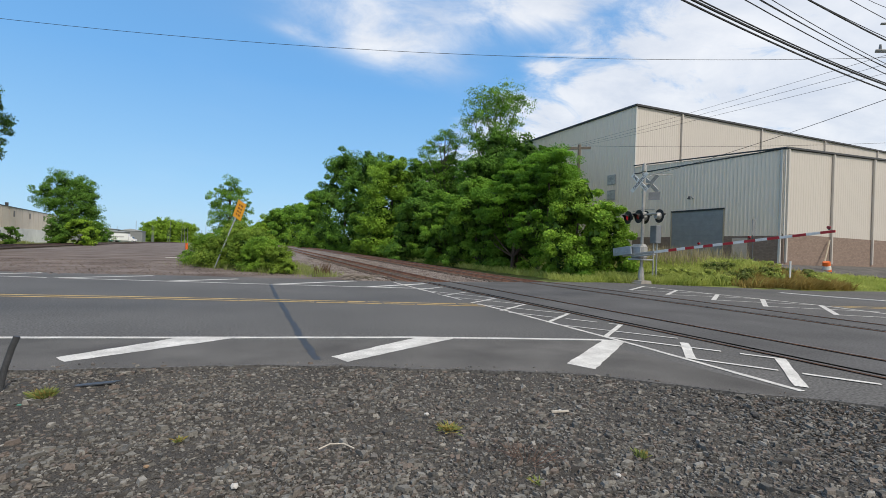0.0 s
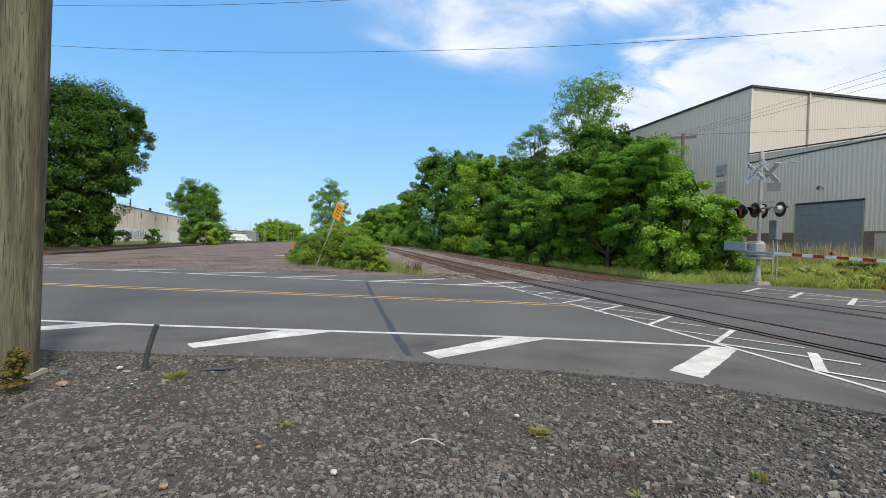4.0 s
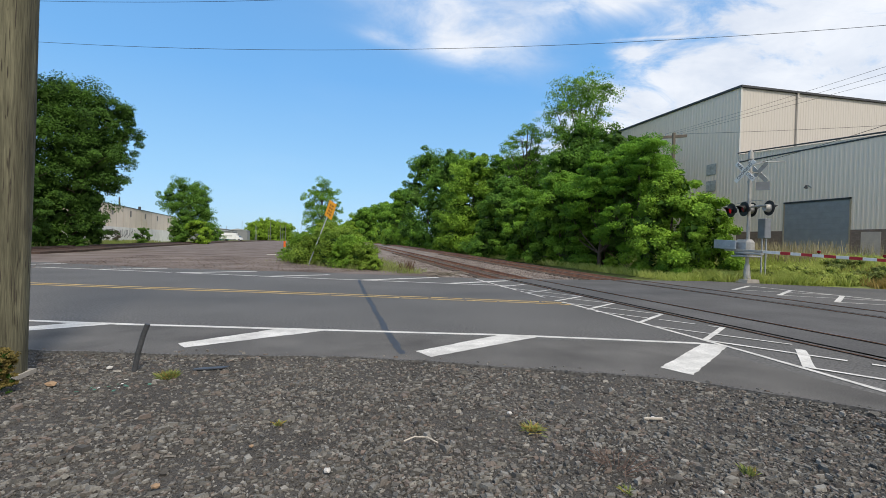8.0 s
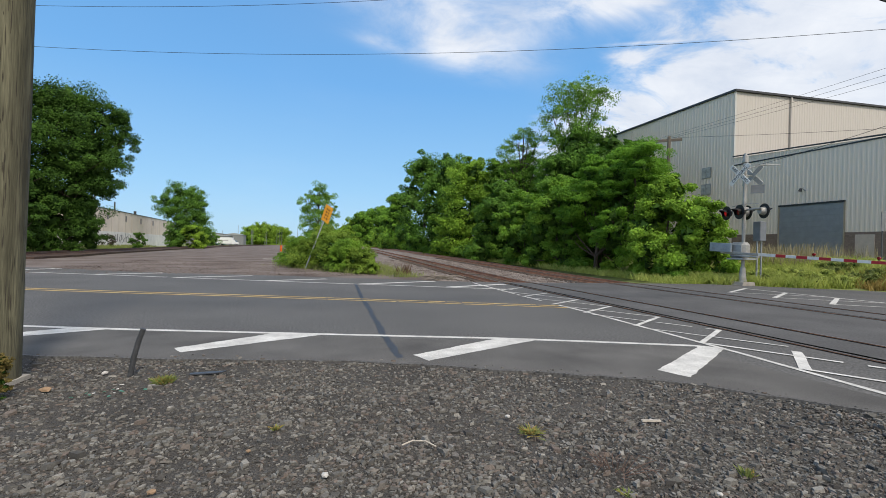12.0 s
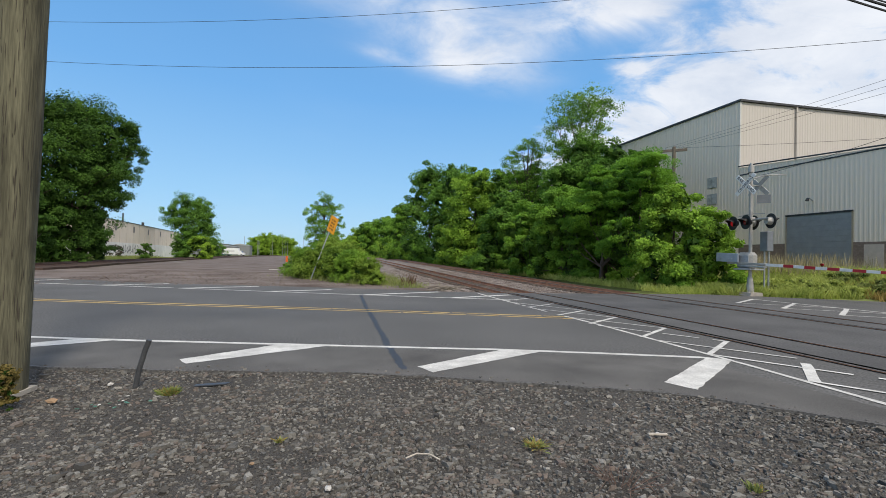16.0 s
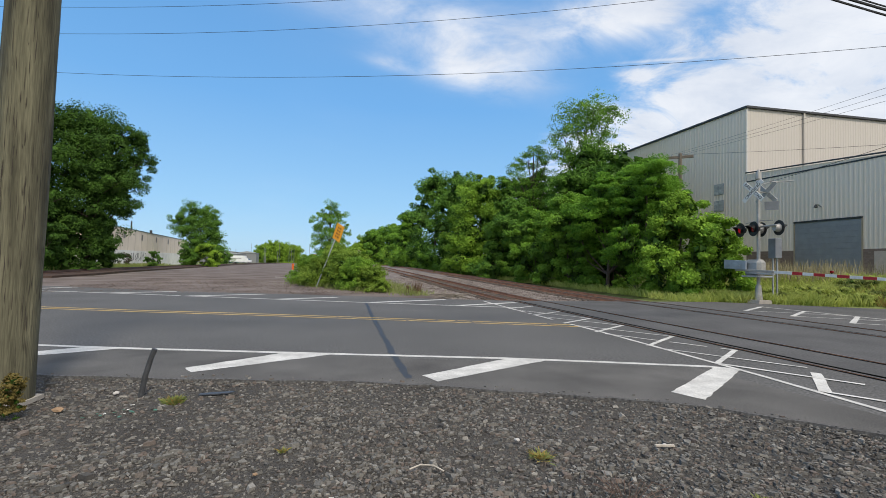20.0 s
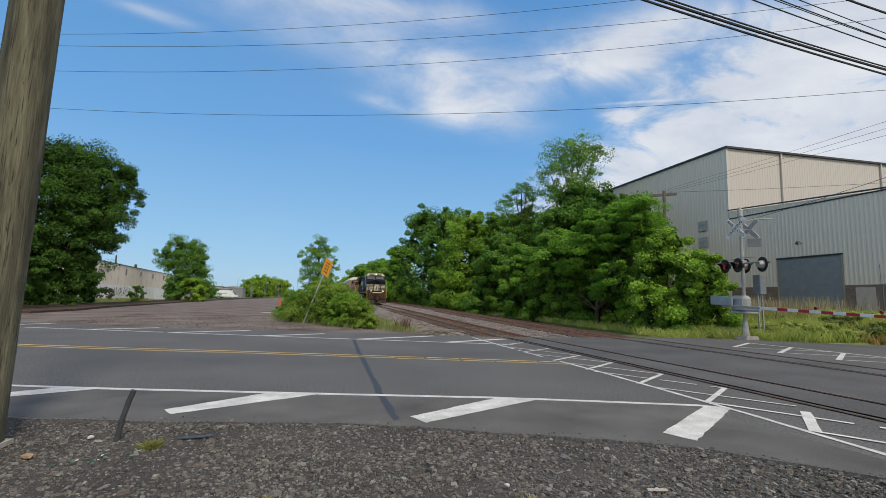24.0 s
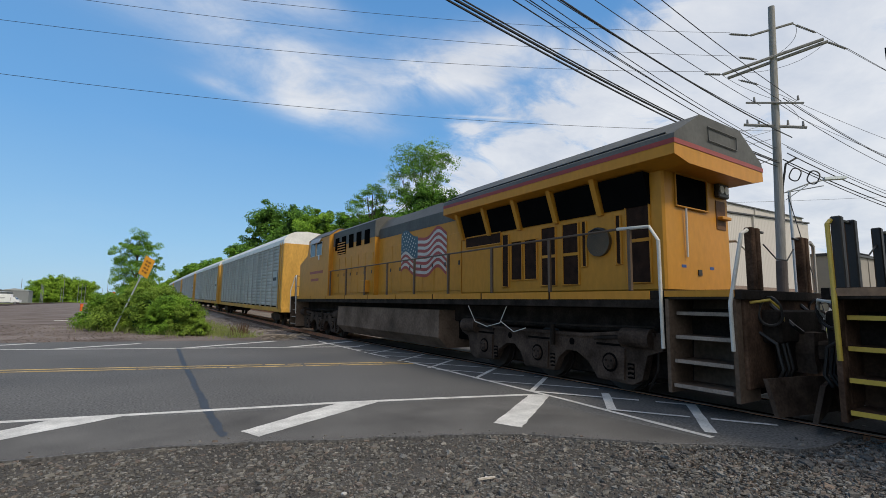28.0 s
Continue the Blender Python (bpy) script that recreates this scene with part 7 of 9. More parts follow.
def loco_truck(t, yc, steel):
    tr = part("truck", box(-0.9, 0.9, yc - 0.5, yc + 0.5, 0.55, 1.0, 0.05), FRAME_DIRT, t, "dusty three-axle truck")
    for s in (-1, 1):
        x0, x1 = s * 1.02, s * 1.2
        # cast side frame: a flat beam with drop pedestals over three axles
        o = [(-3.0, 1.1), (-3.02, 0.82), (-2.72, 0.72), (-2.6, 0.3), (-2.4, 0.2), (-1.62, 0.22), (-1.4, 0.5), (-1.1, 0.66), (-0.82, 0.66), (-0.6, 0.5), (-0.46, 0.22), (0.46, 0.22), (0.6, 0.5), (0.82, 0.66), (1.1, 0.66), (1.4, 0.5), (1.62, 0.22), (2.4, 0.2), (2.6, 0.3), (2.72, 0.72), (3.02, 0.82), (3.0, 1.1), (2.4, 1.12), (1.3, 1.02), (-1.3, 1.02), (-2.4, 1.12)]
        fr = part("side_frame", prism([(yc + a, z) for a, z in o], x0, x1, "x"), steel, tr)
        part("top_flange", prism([(yc - 2.9, 1.1), (yc - 2.4, 1.12), (yc - 1.3, 1.02), (yc + 1.3, 1.02), (yc + 2.4, 1.12), (yc + 2.9, 1.1), (yc + 2.9, 1.05), (yc + 2.4, 1.06), (yc + 1.3, 0.96), (yc - 1.3, 0.96), (yc - 2.4, 1.06), (yc - 2.9, 1.05)], s * 1.2, s * 1.245, "x"), steel, fr)
        for dy in (-0.98, 0.98):
            part("frame_hole", cyl((s * 1.198, yc + dy, 0.84), (s * 1.204, yc + dy, 0.84), 0.07, seg=12), DARK_VOID, fr)
        for k in (-1, 0, 1):
            y = yc + k * 1.95
            part("pedestal_slot", box(s * 1.198, s * 1.204, y - 0.34, y + 0.34, 0.83, 0.87), DARK_VOID, fr)
            ab = part("axle_box", prism([(y - 0.3, 0.26), (y + 0.3, 0.26), (y + 0.33, 0.8), (y - 0.33, 0.8)], s * 1.2, s * 1.24, "x"), steel, tr)
            part("cap_ring", cyl((s * 1.238, y, 0.54), (s * 1.25, y, 0.54), 0.17, seg=18), DARK_VOID, ab)
            part("axle_cap", cyl((s * 1.25, y, 0.54), (s * 1.285, y, 0.54), 0.135, 0.12, seg=16), steel, ab)
            for q in range(3):
                b = math.tau * q / 3 + 0.5
                part("bolt", cyl((s * 1.285, y + 0.07 * math.cos(b), 0.54 + 0.07 * math.sin(b)), (s * 1.3, y + 0.07 * math.cos(b), 0.54 + 0.07 * math.sin(b)), 0.022, seg=6), FRAME_DIRT, ab)
            w = part("spring_window", box(s * 1.198, s * 1.206, y + 0.36, y + 0.5, 0.3, 0.56), DARK_VOID, fr)
            for q in range(3):
                part("spring_coil", tube([(s * 1.21, y + 0.37, 0.34 + q * 0.08), (s * 1.215, y + 0.43, 0.355 + q * 0.08), (s * 1.21, y + 0.49, 0.345 + q * 0.08)], 0.02, 6), steel, w)
        for dy in (-2.55, 2.55):
            bc = part("brake_cylinder", cyl((s * 1.22, yc + dy - 0.3, 1.0), (s * 1.22, yc + dy + 0.3, 1.0), 0.17, seg=16), steel, tr)
            part("push_rod", cyl((s * 1.22, yc + dy * 0.88, 1.0), (s * 1.22, yc + dy * 0.62, 0.95), 0.035, seg=8), FRAME_DIRT, bc)
        part("damper", cyl((s * 1.27, yc + 0.5, 0.74), (s * 1.27, yc + 0.5, 1.16), 0.05, seg=10), FRAME_DIRT, tr)
        part("brake_pipe", tube([(s * 1.2, yc - 2.9, 1.22), (s * 1.25, yc - 1.2, 1.16), (s * 1.25, yc + 1.2, 1.16), (s * 1.2, yc + 2.9, 1.2)], 0.02, 6), FRAME_DIRT, tr)
        part("sand_pipe", tube([(s * 1.18, yc + 2.95, 1.1), (s * 1.16, yc + 2.9, 0.5), (s * 1.0, yc + 2.6, 0.12)], 0.022, 6), FRAME_DIRT, tr)
    # solid dark filler added so no daylight shows between the wheels
    part("brake_rigging", box(-0.62, 0.62, yc - 2.75, yc + 2.75, 0.2, 0.6, 0.03), FRAME_DIRT, tr)
    for k in (-1, 0, 1):
        wheelset(tr, yc + k * 1.95, 0.53)
    return tr


def steps(t, y0, y1, body_mat, edge_mat):
    """Stairwell at a platform end, both sides."""
    for s in (-1, 1):
        for i in range(4):
            z = 0.35 + i * 0.36
            d = part("step", box(s * (1.5 - 0.05 * i), s * (0.95 - 0.03 * i), y0 + 0.08, y1 - 0.08, z, z + 0.04, 0.006), body_mat, t)
            part("tread_edge", box(s * (1.5 - 0.05 * i), s * (1.515 - 0.05 * i), y0 + 0.1, y1 - 0.1, z - 0.01, z + 0.044), edge_mat, d)
        part("step_back", prism([(s * 0.88, 0.3), (s * 0.86, 0.3), (s * 0.74, 1.74), (s * 0.77, 1.74)], y0 + 0.06, y1 - 0.06, "y"), body_mat, t)
        for y in (y0, y1 - 0.06):
            part("step_side", prism([(s * 1.52, 0.25), (s * 0.92, 0.25), (s * 0.8, 1.75), (s * 1.52, 1.75)], y, y + 0.06, "y"), body_mat, t)


def end_frame(t, y, d, plow=True):
    """Pilot, coupler and hoses at an end; d = -1 faces the front."""
    part("pilot_plate", box(-1.35, 1.35, y, y - d * 0.12, 0.42, 1.78, 0.02), TRUCK_DARK, t)
    part("coupler", box(-0.16, 0.16, y, y + d * 0.75, 0.78, 1.08, 0.05), TRUCK_DIRT, t)
    part("coupler_head", prism([(-0.24, 0.62), (0.2, 0.62), (0.28, 0.9), (0.2, 1.2), (-0.24, 1.2), (-0.3, 0.9)], y + d * 0.6, y + d * 0.95, "y"), TRUCK_DIRT, t)
    part("draft_gear", box(-0.5, 0.5, y - d * 0.02, y + d * 0.2, 0.6, 1.25, 0.05), FRAME_DIRT, t)
    if plow:
        bm = bmesh.new()
        top, wide = (0.6, 1.42) if d < 0 else (0.6, 1.3)
        for s in (-1, 1):
            q = [(0.0, 0.12), (wide * s, 0.12), (wide * s, top), (0.66 * s, top), (0.52 * s, 0.6), (0.0, 0.58)]
            v0 = [bm.verts.new((x, y + d * (0.62 - 0.3 * abs(x) / 1.4 - 0.25 * (z - 0.1)), z)) for x, z in q]
            v1 = [bm.verts.new((x, y + d * (0.56 - 0.3 * abs(x) / 1.4 - 0.25 * (z - 0.1)), z)) for x, z in q]
            bm.faces.new(v0)
            bm.faces.new(v1[::-1])
            for i in range(len(q)):
                j = (i + 1) % len(q)
                bm.faces.new((v0[i], v1[i], v1[j], v0[j]))
        part("plow", bm, PLOW_DIRT if d < 0 else TRUCK_DIRT, t, "dusty steel plow blade")
    for x in (-0.95, -0.75, -0.62, 0.62, 0.75, 0.95):
        part("air_hose", tube([(x, y, 1.2), (x, y + d * 0.22, 1.05), (x * 0.98, y + d * 0.28, 0.7), (x * 0.96, y + d * 0.2, 0.55)], 0.025, 6), HANDRAIL, t)
    for x in (-0.55, 0.55):
        part("mu_cable", tube([(x, y, 1.6), (x, y + d * 0.3, 1.3), (x * 0.7, y + d * 0.35, 1.2)], 0.03, 6), HANDRAIL, t)


def louvre(t, s, half, y0, y1, z0, z1, n=9, frame_mat=None):
    g = part("grille", box(s * half, s * (half + 0.012), y0, y1, z0, z1), DARK_VOID, t, "dark louvred grille")
    for i in range(n):
        z = z0 + (z1 - z0) * (i + 0.5) / n
        part("louvre_slat", box(s * (half + 0.012), s * (half + 0.03), y0 + 0.03, y1 - 0.03, z - (z1 - z0) / n * 0.28, z + (z1 - z0) / n * 0.1), frame_mat or NAVY, g)


def on_side(me, s, y, z, half):
    """Pose of a flat thing in its own x, y plane laid on a vehicle's side, reading from outside."""
    m = Matrix(((0, 0, s, s * half), (-1 if s < 0 else 1, 0, 0, y), (0, 1, 0, z), (0, 0, 0, 1)))
    return m


def locomotive(style):
    ns = style == "black"
    if ns:
        t = thing("locomotive", TRACK_X[0], 0, 0, 0, "black diesel locomotive with white nose stripes, heading the train", "locomotive", "train")
    else:
        t = thing("locomotive", TRACK_X[0], 0, 0, 180, "yellow diesel locomotive with grey roof and painted flag", "locomotive", "train")
    body = NAVY if ns else ARMOUR
    roof = NAVY if ns else ROOF_GREY
    END = 26.0 if ns else 25.7
    # underframe and deck
    part("underframe", box(-0.85, 0.85, 1.0, END - 0.1, 1.05, 1.52, 0.03), FRAME_DIRT, t)
    # black filler box added to block daylight and act as shade below the deck
    part("centre_sill", box(-0.7, 0.7, 1.4, END - 0.6, 0.55, 1.1, 0.02), DARK_VOID, t)
    for k in (3.6, 5.6, 7.6, 18.9, 20.9, 22.9):
        part("traction_motor", cyl((-0.6, k + 0.5, 0.6), (0.6, k + 0.5, 0.6), 0.36, seg=14), FRAME_DIRT, t)
    part("deck", box(-1.52, 1.52, 1.3, END - 0.3, 1.66, 1.8, 0.01), FRAME_DIRT, t)
    for s in (-1, 1):
        part("sill", box(s * 1.44, s * 1.535, 2.5, END - 1.55, 1.52, 1.66, 0.008), FRAME_DIRT, t)
        n = 9
        for i in range(n):
            a = 2.6 + (END - 4.3) * i / n
            part("sill_stripe", box(s * 1.536, s * 1.546, a, a + (END - 4.3) / n - 0.06, 1.66, 1.8), SILL_WORN if ns else ARMOUR, t, "pale sill stripe" if ns else "yellow sill stripe")
    for s in (-1, 1):
        part("sill_stripe", box(s * 1.521, s * 1.53, END - 1.5, END - 0.4, 1.7, 1.795), SILL_WORN if ns else ARMOUR, t)
    end_frame(t, 0.95, -1)
    end_frame(t, END - 0.35, 1)
    steps(t, 1.25, 2.45, TRUCK_DARK if ns else TANK_DIRT, GRAB_YELLOW if ns else STEP_WORN)
    steps(t, END - 1.5, END - 0.4, TRUCK_DARK if ns else TANK_DIRT, GRAB_YELLOW if ns else STEP_WORN)
    loco_truck(t, 5.6, TRUCK_DARK if ns else TRUCK_DIRT)
    loco_truck(t, 20.9, TRUCK_DARK if ns else TRUCK_DIRT)
    # dark boxes added under both ends to cover sunlit ground showing through
    for y0, y1 in ((1.0, 2.7), (END - 2.6, END - 0.45)):
        part("draft_housing", box(-0.82, 0.82, y0, y1, 0.3, 1.1, 0.03), FRAME_DIRT, t)
    # fuel tank and reservoirs
    part("fuel_tank", prism([(-1.4, 1.36), (-1.42, 0.6), (-1.1, 0.3), (1.1, 0.3), (1.42, 0.6), (1.4, 1.36)] if not ns else [(-1.3, 0.95), (-1.4, 0.55), (-1.1, 0.3), (1.1, 0.3), (1.4, 0.55), (1.3, 0.95)], 9.3 if ns else 8.6, 17.1 if ns else 17.0, "y"), TANK_GREY if ns else TANK_DIRT, t, "dusty fuel tank")
    if ns:
        for s in (-1, 1):
            for a in (11.3, 13.85):
                part("air_reservoir", cyl((s * 1.22, a, 1.12), (s * 1.22, a + 2.3, 1.12), 0.33, seg=20), TANK_GREY, t, "grey air reservoir")
            part("filter_box", box(s * 1.0, s * 1.42, 17.1, 18.1, 0.35, 1.15, 0.03), FRAME_DIRT, t)
            eb = part("equipment_box", box(s * 0.9, s * 1.43, 8.95, 11.1, 0.42, 1.2, 0.03), TANK_GREY, t, "dusty equipment box under the deck")
            part("notice", box(s * 1.43, s * 1.434, 10.5, 10.6, 0.95, 1.1), CREAM, eb)
            part("hatch", box(s * 1.43, s * 1.44, 10.66, 11.04, 0.5, 1.12, 0.01), FRAME_DIRT, eb)
    else:
        for s in (-1, 1):
            part("looped_cable", tube([(s * 1.5, 18.6, 1.5), (s * 1.5, 18.9, 1.12), (s * 1.5, 19.4, 1.02), (s * 1.5, 19.9, 1.12), (s * 1.5, 20.15, 1.5)], 0.01, 6), GRAB_WHITE, t)
            part("looped_cable", tube([(s * 1.5, 19.95, 1.15), (s * 1.5, 20.4, 0.95), (s * 1.5, 20.8, 1.05)], 0.01, 6), GRAB_WHITE, t)
    # short hood (nose)
    bm = bmesh.new()
    plan = [(-1.45, 2.66), (1.45, 2.66), (1.485, 2.72), (1.5, 4.05), (-1.5, 4.05), (-1.485, 2.72)]
    v0 = [bm.verts.new((x, y, 1.8)) for x, y in plan]
    v1 = [bm.verts.new((x, y, 3.38 + (y - 2.66) * 0.3)) for x, y in plan]
    c0, c1 = bm.verts.new((0, 2.66, 3.74)), bm.verts.new((0, 4.05, 3.9))
    bm.faces.new(v0[::-1])
    for i in range(6):
        j = (i + 1) % 6
        if i == 0:
            bm.faces.new((v0[0], v0[1], v1[1], c0, v1[0]))
        elif i == 3:
            bm.faces.new((v0[3], v0[4], v1[4], c1, v1[3]))
        else:
            bm.faces.new((v0[i], v0[j], v1[j], v1[i]))
    bm.faces.new((v1[0], c0, c1, v1[4], v1[5]))
    bm.faces.new((c0, v1[1], v1[2], v1[3], c1))
    nose = part("nose", bm, body, t)
    part("nose_door", box(0.02, 0.5, 2.62, 2.66, 1.85, 3.45, 0.02), NAVY if ns else ARMOUR, nose)
    part("door_window", box(0.08, 0.42, 2.61, 2.622, 3.12, 3.42), DARK_VOID, nose)
    if ns:
        # pale bands wrapping the nose
        for i in range(5):
            z = 2.11 + i * 0.1925
            h = 0.1 if i < 4 else 0.11
            part("nose_band", box(-1.45, 1.45, 2.608 if i == 4 else 2.645, 2.655, z, z + h), CREAM, nose)
            for s in (-1, 1):
                q = [(s * 1.452, 2.657), (s * 1.487, 2.722), (s * 1.497, 2.718), (s * 1.46, 2.648)]
                part("nose_band", prism(q, z, z + h, "z"), CREAM, nose)
                yb = 3.3 + 0.1 * i
                part("nose_band", prism([(2.73, z), (yb, z), (yb + 0.06, z + h), (2.73, z + h)], s * 1.46, s * 1.512, "x"), CREAM, nose)
        part("nose_emblem", prism([(-0.5, 2.06), (0.38, 2.06), (0.38, 3.0), (-0.12, 3.0)], 2.6, 2.607, "y"), CREAM, nose, "pale emblem shape on the nose")
        part("emblem_figure", prism([(-0.16, 2.05), (-0.06, 2.4), (0.0, 2.6), (0.18, 2.95), (0.1, 2.55), (0.12, 2.1), (0.0, 2.35)], 2.585, 2.5995, "y"), NAVY, nose)
        part("anticlimber", box(-0.75, 0.75, 0.86, 0.945, 1.66, 1.82, 0.01), CREAM, t, "pale band across the front step")
        part("marker_lamp", cyl((0.78, 0.84, 1.5), (0.78, 0.95, 1.5), 0.08, seg=12), LENS_RED, t)
    else:
        part("nose_stripe", box(-1.45, 1.45, 2.64, 2.657, 2.9, 2.98), STRIPE_RED, nose)
    for x in (-0.95, 0.95):
        dl = part("ditch_lamp", cyl((x, 1.15, 1.98), (x, 1.35, 1.98), 0.12, seg=16), HANDRAIL, t)
        part("lens", cyl((x, 1.135, 1.98), (x, 1.15, 1.98), 0.07, seg=16), LAMP_ON if ns else WHITE_SHEET, dl)
    # front railing
    rail_m = HANDRAIL if ns else HANDRAIL_TAN
    for x in (-1.3, -0.55, 0.55, 1.3):
        part("stanchion", box(x - 0.05, x + 0.05, 1.32, 1.4, 1.8, 2.95, 0.008), rail_m, t)
    for z in (2.35, 2.9):
        part("front_rail", tube([(-1.3, 1.36, z), (1.3, 1.36, z)], 0.022, 6), rail_m, t)
    for s in (-1, 1):
        g = GRAB_YELLOW if ns else GRAB_WHITE
        part("grab_iron", tube([(s * 1.54, 2.42, 0.9), (s * 1.56, 2.4, 2.0), (s * 1.5, 2.05, 2.85), (s * 1.35, 1.5, 2.92)], 0.028, 8), g, t)
        part("grab_iron", tube([(s * 1.54, 1.3, 0.95), (s * 1.56, 1.28, 2.1), (s * 1.35, 1.34, 2.9)], 0.028, 8), g, t)
        part("grab_iron", tube([(s * 1.54, END - 1.55, 0.9), (s * 1.56, END - 1.55, 2.6), (s * 1.5, END - 1.75, 2.85), (s * 1.5, END - 2.4, 2.88)], 0.03, 8), g, t)
        part("grab_iron", tube([(s * 1.54, END - 0.45, 0.95), (s * 1.56, END - 0.45, 1.6), (s * 1.3, END - 0.36, 2.6), (s * 1.15, END - 0.35, 2.66)], 0.03, 8), g, t)
        for x0 in ((0.55, 1.05) if ns else (0.82, 0.98)):
            part("end_post", box(s * x0 - 0.06, s * x0 + 0.06, END - 0.45, END - 0.33, 1.8, 2.72, 0.015), HANDRAIL if ns else TRUCK_DARK, t)
        part("rear_rail", tube([(s * 1.05, END - 0.39, 2.68), (s * 0.55, END - 0.39, 2.68)], 0.022, 6), HANDRAIL, t)
    for s in (-1, 1):
        part("hose_coil", tube([(s * (0.92 + 0.04 * math.sin(2 * a)), END - 0.2 + 0.16 * math.cos(a), 1.5 + 0.2 * math.sin(a)) for a in np.linspace(0, math.tau, 19)], 0.022, 6), HANDRAIL, t)
        part("cable_end", tube([(s * 1.2, END - 0.35, 1.62), (s * 1.1, END - 0.12, 1.66), (s * 0.9, END - 0.05, 1.52), (s * 0.7, END - 0.12, 1.35)], 0.02, 6), GRAB_YELLOW if s > 0 else GRAB_WHITE, t)
    part("safety_chain", tube([(-0.55, END - 0.39, 2.5), (-0.2, END - 0.36, 2.3), (0.2, END - 0.36, 2.3), (0.55, END - 0.39, 2.5)], 0.012, 5), HANDRAIL, t)
    # cab: upright to the belt, the windscreen leaning back above it
    ce = 6.6 if ns else 7.4

    def lean(z):
        return 4.05 + max(0.0, z - 3.84) * 0.37

    ring = [(-1.5, 1.8), (-1.5, 3.84), (-1.5, 4.5), (-1.05, 4.82), (1.05, 4.82), (1.5, 4.5), (1.5, 3.84), (1.5, 1.8)]
    bm = bmesh.new()
    fr = [bm.verts.new((x, lean(z), z)) for x, z in ring]
    bk = [bm.verts.new((x, ce, z)) for x, z in ring]
    for i in range(8):
        j = (i + 1) % 8
        bm.faces.new((fr[i], bk[i], bk[j], fr[j]))
    for q in ((0, 1, 6, 7), (1, 2, 5, 6), (2, 3, 4, 5)):
        bm.faces.new([fr[k] for k in q])
    bm.faces.new(bk[::-1])
    bmesh.ops.recalc_face_normals(bm, faces=bm.faces)
    cab = part("cab", bm, body, t)

    def slanted(outline, near, far):
        """A plate on the leaning front, between two distances in front of it."""
        bm = bmesh.new()
        a = [bm.verts.new((x, lean(z) - near, z)) for x, z in outline]
        b = [bm.verts.new((x, lean(z) - far, z)) for x, z in outline]
        bm.faces.new(a)
        bm.faces.new(b[::-1])
        for i in range(len(a)):
            j = (i + 1) % len(a)
            bm.faces.new((a[i], b[i], b[j], a[j]))
        bmesh.ops.recalc_face_normals(bm, faces=bm.faces)
        return bm

    part("cab_roof", prism([(-1.52, 4.5), (-1.06, 4.84), (1.06, 4.84), (1.52, 4.5), (1.5, 4.47), (1.05, 4.8), (-1.05, 4.8), (-1.5, 4.47)], 4.32, ce + 0.02, "y"), ROOF_GREY, cab)
    visor = CREAM if ns else ARMOUR
    brow = [(-1.5, 4.42), (-1.48, 4.52), (-1.06, 4.85), (1.06, 4.85), (1.48, 4.52), (1.5, 4.42)]
    part("brow", slanted(brow, 0.0, 0.09), visor, cab, "pale brow over the windscreen")
    for s in (-1, 1):
        ws = part("windscreen", slanted([(s * 0.12, 3.9), (s * 1.36, 3.86), (s * 1.34, 4.36), (s * 0.12, 4.38)], 0.004, 0.016), mat("windscreen_glass", (0.09, 0.105, 0.105), 0.1, vary=0.1, bump=0, spec=0.6) if ns else GLASS, cab, "pale reflecting windscreen" if ns else "")
        rim = [(s * x, lean(z) - 0.03, z) for x, z in ((0.1, 3.87), (1.39, 3.83), (1.37, 4.39), (0.1, 4.41), (0.1, 3.87))]
        part("frame", tube(rim, 0.026, 6), NAVY if ns else HANDRAIL, ws)
        for x0, x1 in ((0.75, 0.95), (0.5, 0.3)):
            part("wiper", tube([(s * x0, lean(4.42) - 0.12, 4.42), (s * (x0 + x1) / 2, lean(4.3) - 0.08, 4.28), (s * x1, lean(4.1) - 0.04, 4.12)], 0.012, 5), HANDRAIL, ws)
        part("wiper_arm_cover", tube([(s * 0.4, lean(4.42) - 0.14, 4.47), (s * 0.8, lean(4.42) - 0.16, 4.44)], 0.02, 5), HANDRAIL, ws)
        nb = part("number_board", box(s * 0.29, s * 1.05, 4.02, 4.34, 4.56, 4.82, 0.03), CREAM if ns else NAVY, cab)
        if ns:
            link("lettering", text_mesh("4 0 5 8", 0.17), BLACK_TEXT, nb, m=pose(s * 0.67, 4.015, 4.69, 90, 0, 0))
            part("board_frame", tube([(s * 0.36, 4.018, 4.59), (s * 0.98, 4.018, 4.59), (s * 0.98, 4.018, 4.79), (s * 0.36, 4.018, 4.79), (s * 0.36, 4.018, 4.59)], 0.014, 6), BLACK_TEXT, nb)
        else:
            part("lettering_bar", box(s * 0.42, s * 0.92, 4.01, 4.02, 4.62, 4.75), CREAM, nb)
        # side windows
        for a, b in ((4.43, 4.84), (4.9, 5.38), (5.41, 5.88)) if ns else ((4.6, 5.4), (5.6, 6.4)):
            wn = part("side_window", box(s * 1.5, s * 1.512, a, b, 3.68, 4.3), GLASS, cab)
            part("frame", tube([(s * 1.515, a, 3.68), (s * 1.515, b, 3.68), (s * 1.515, b, 4.3), (s * 1.515, a, 4.3), (s * 1.515, a, 3.68)], 0.016, 6), GRAB_WHITE, wn)
        part("sun_visor", prism([(s * 1.5, 4.46), (s * 1.62, 4.26), (s * 1.64, 4.265), (s * 1.52, 4.5)], 4.75, 6.25, "y"), mat("visor_grey", (0.3, 0.31, 0.32), 0.5, vary=0.12, bump=0.02), cab, "pale grey sun visor over the side windows")
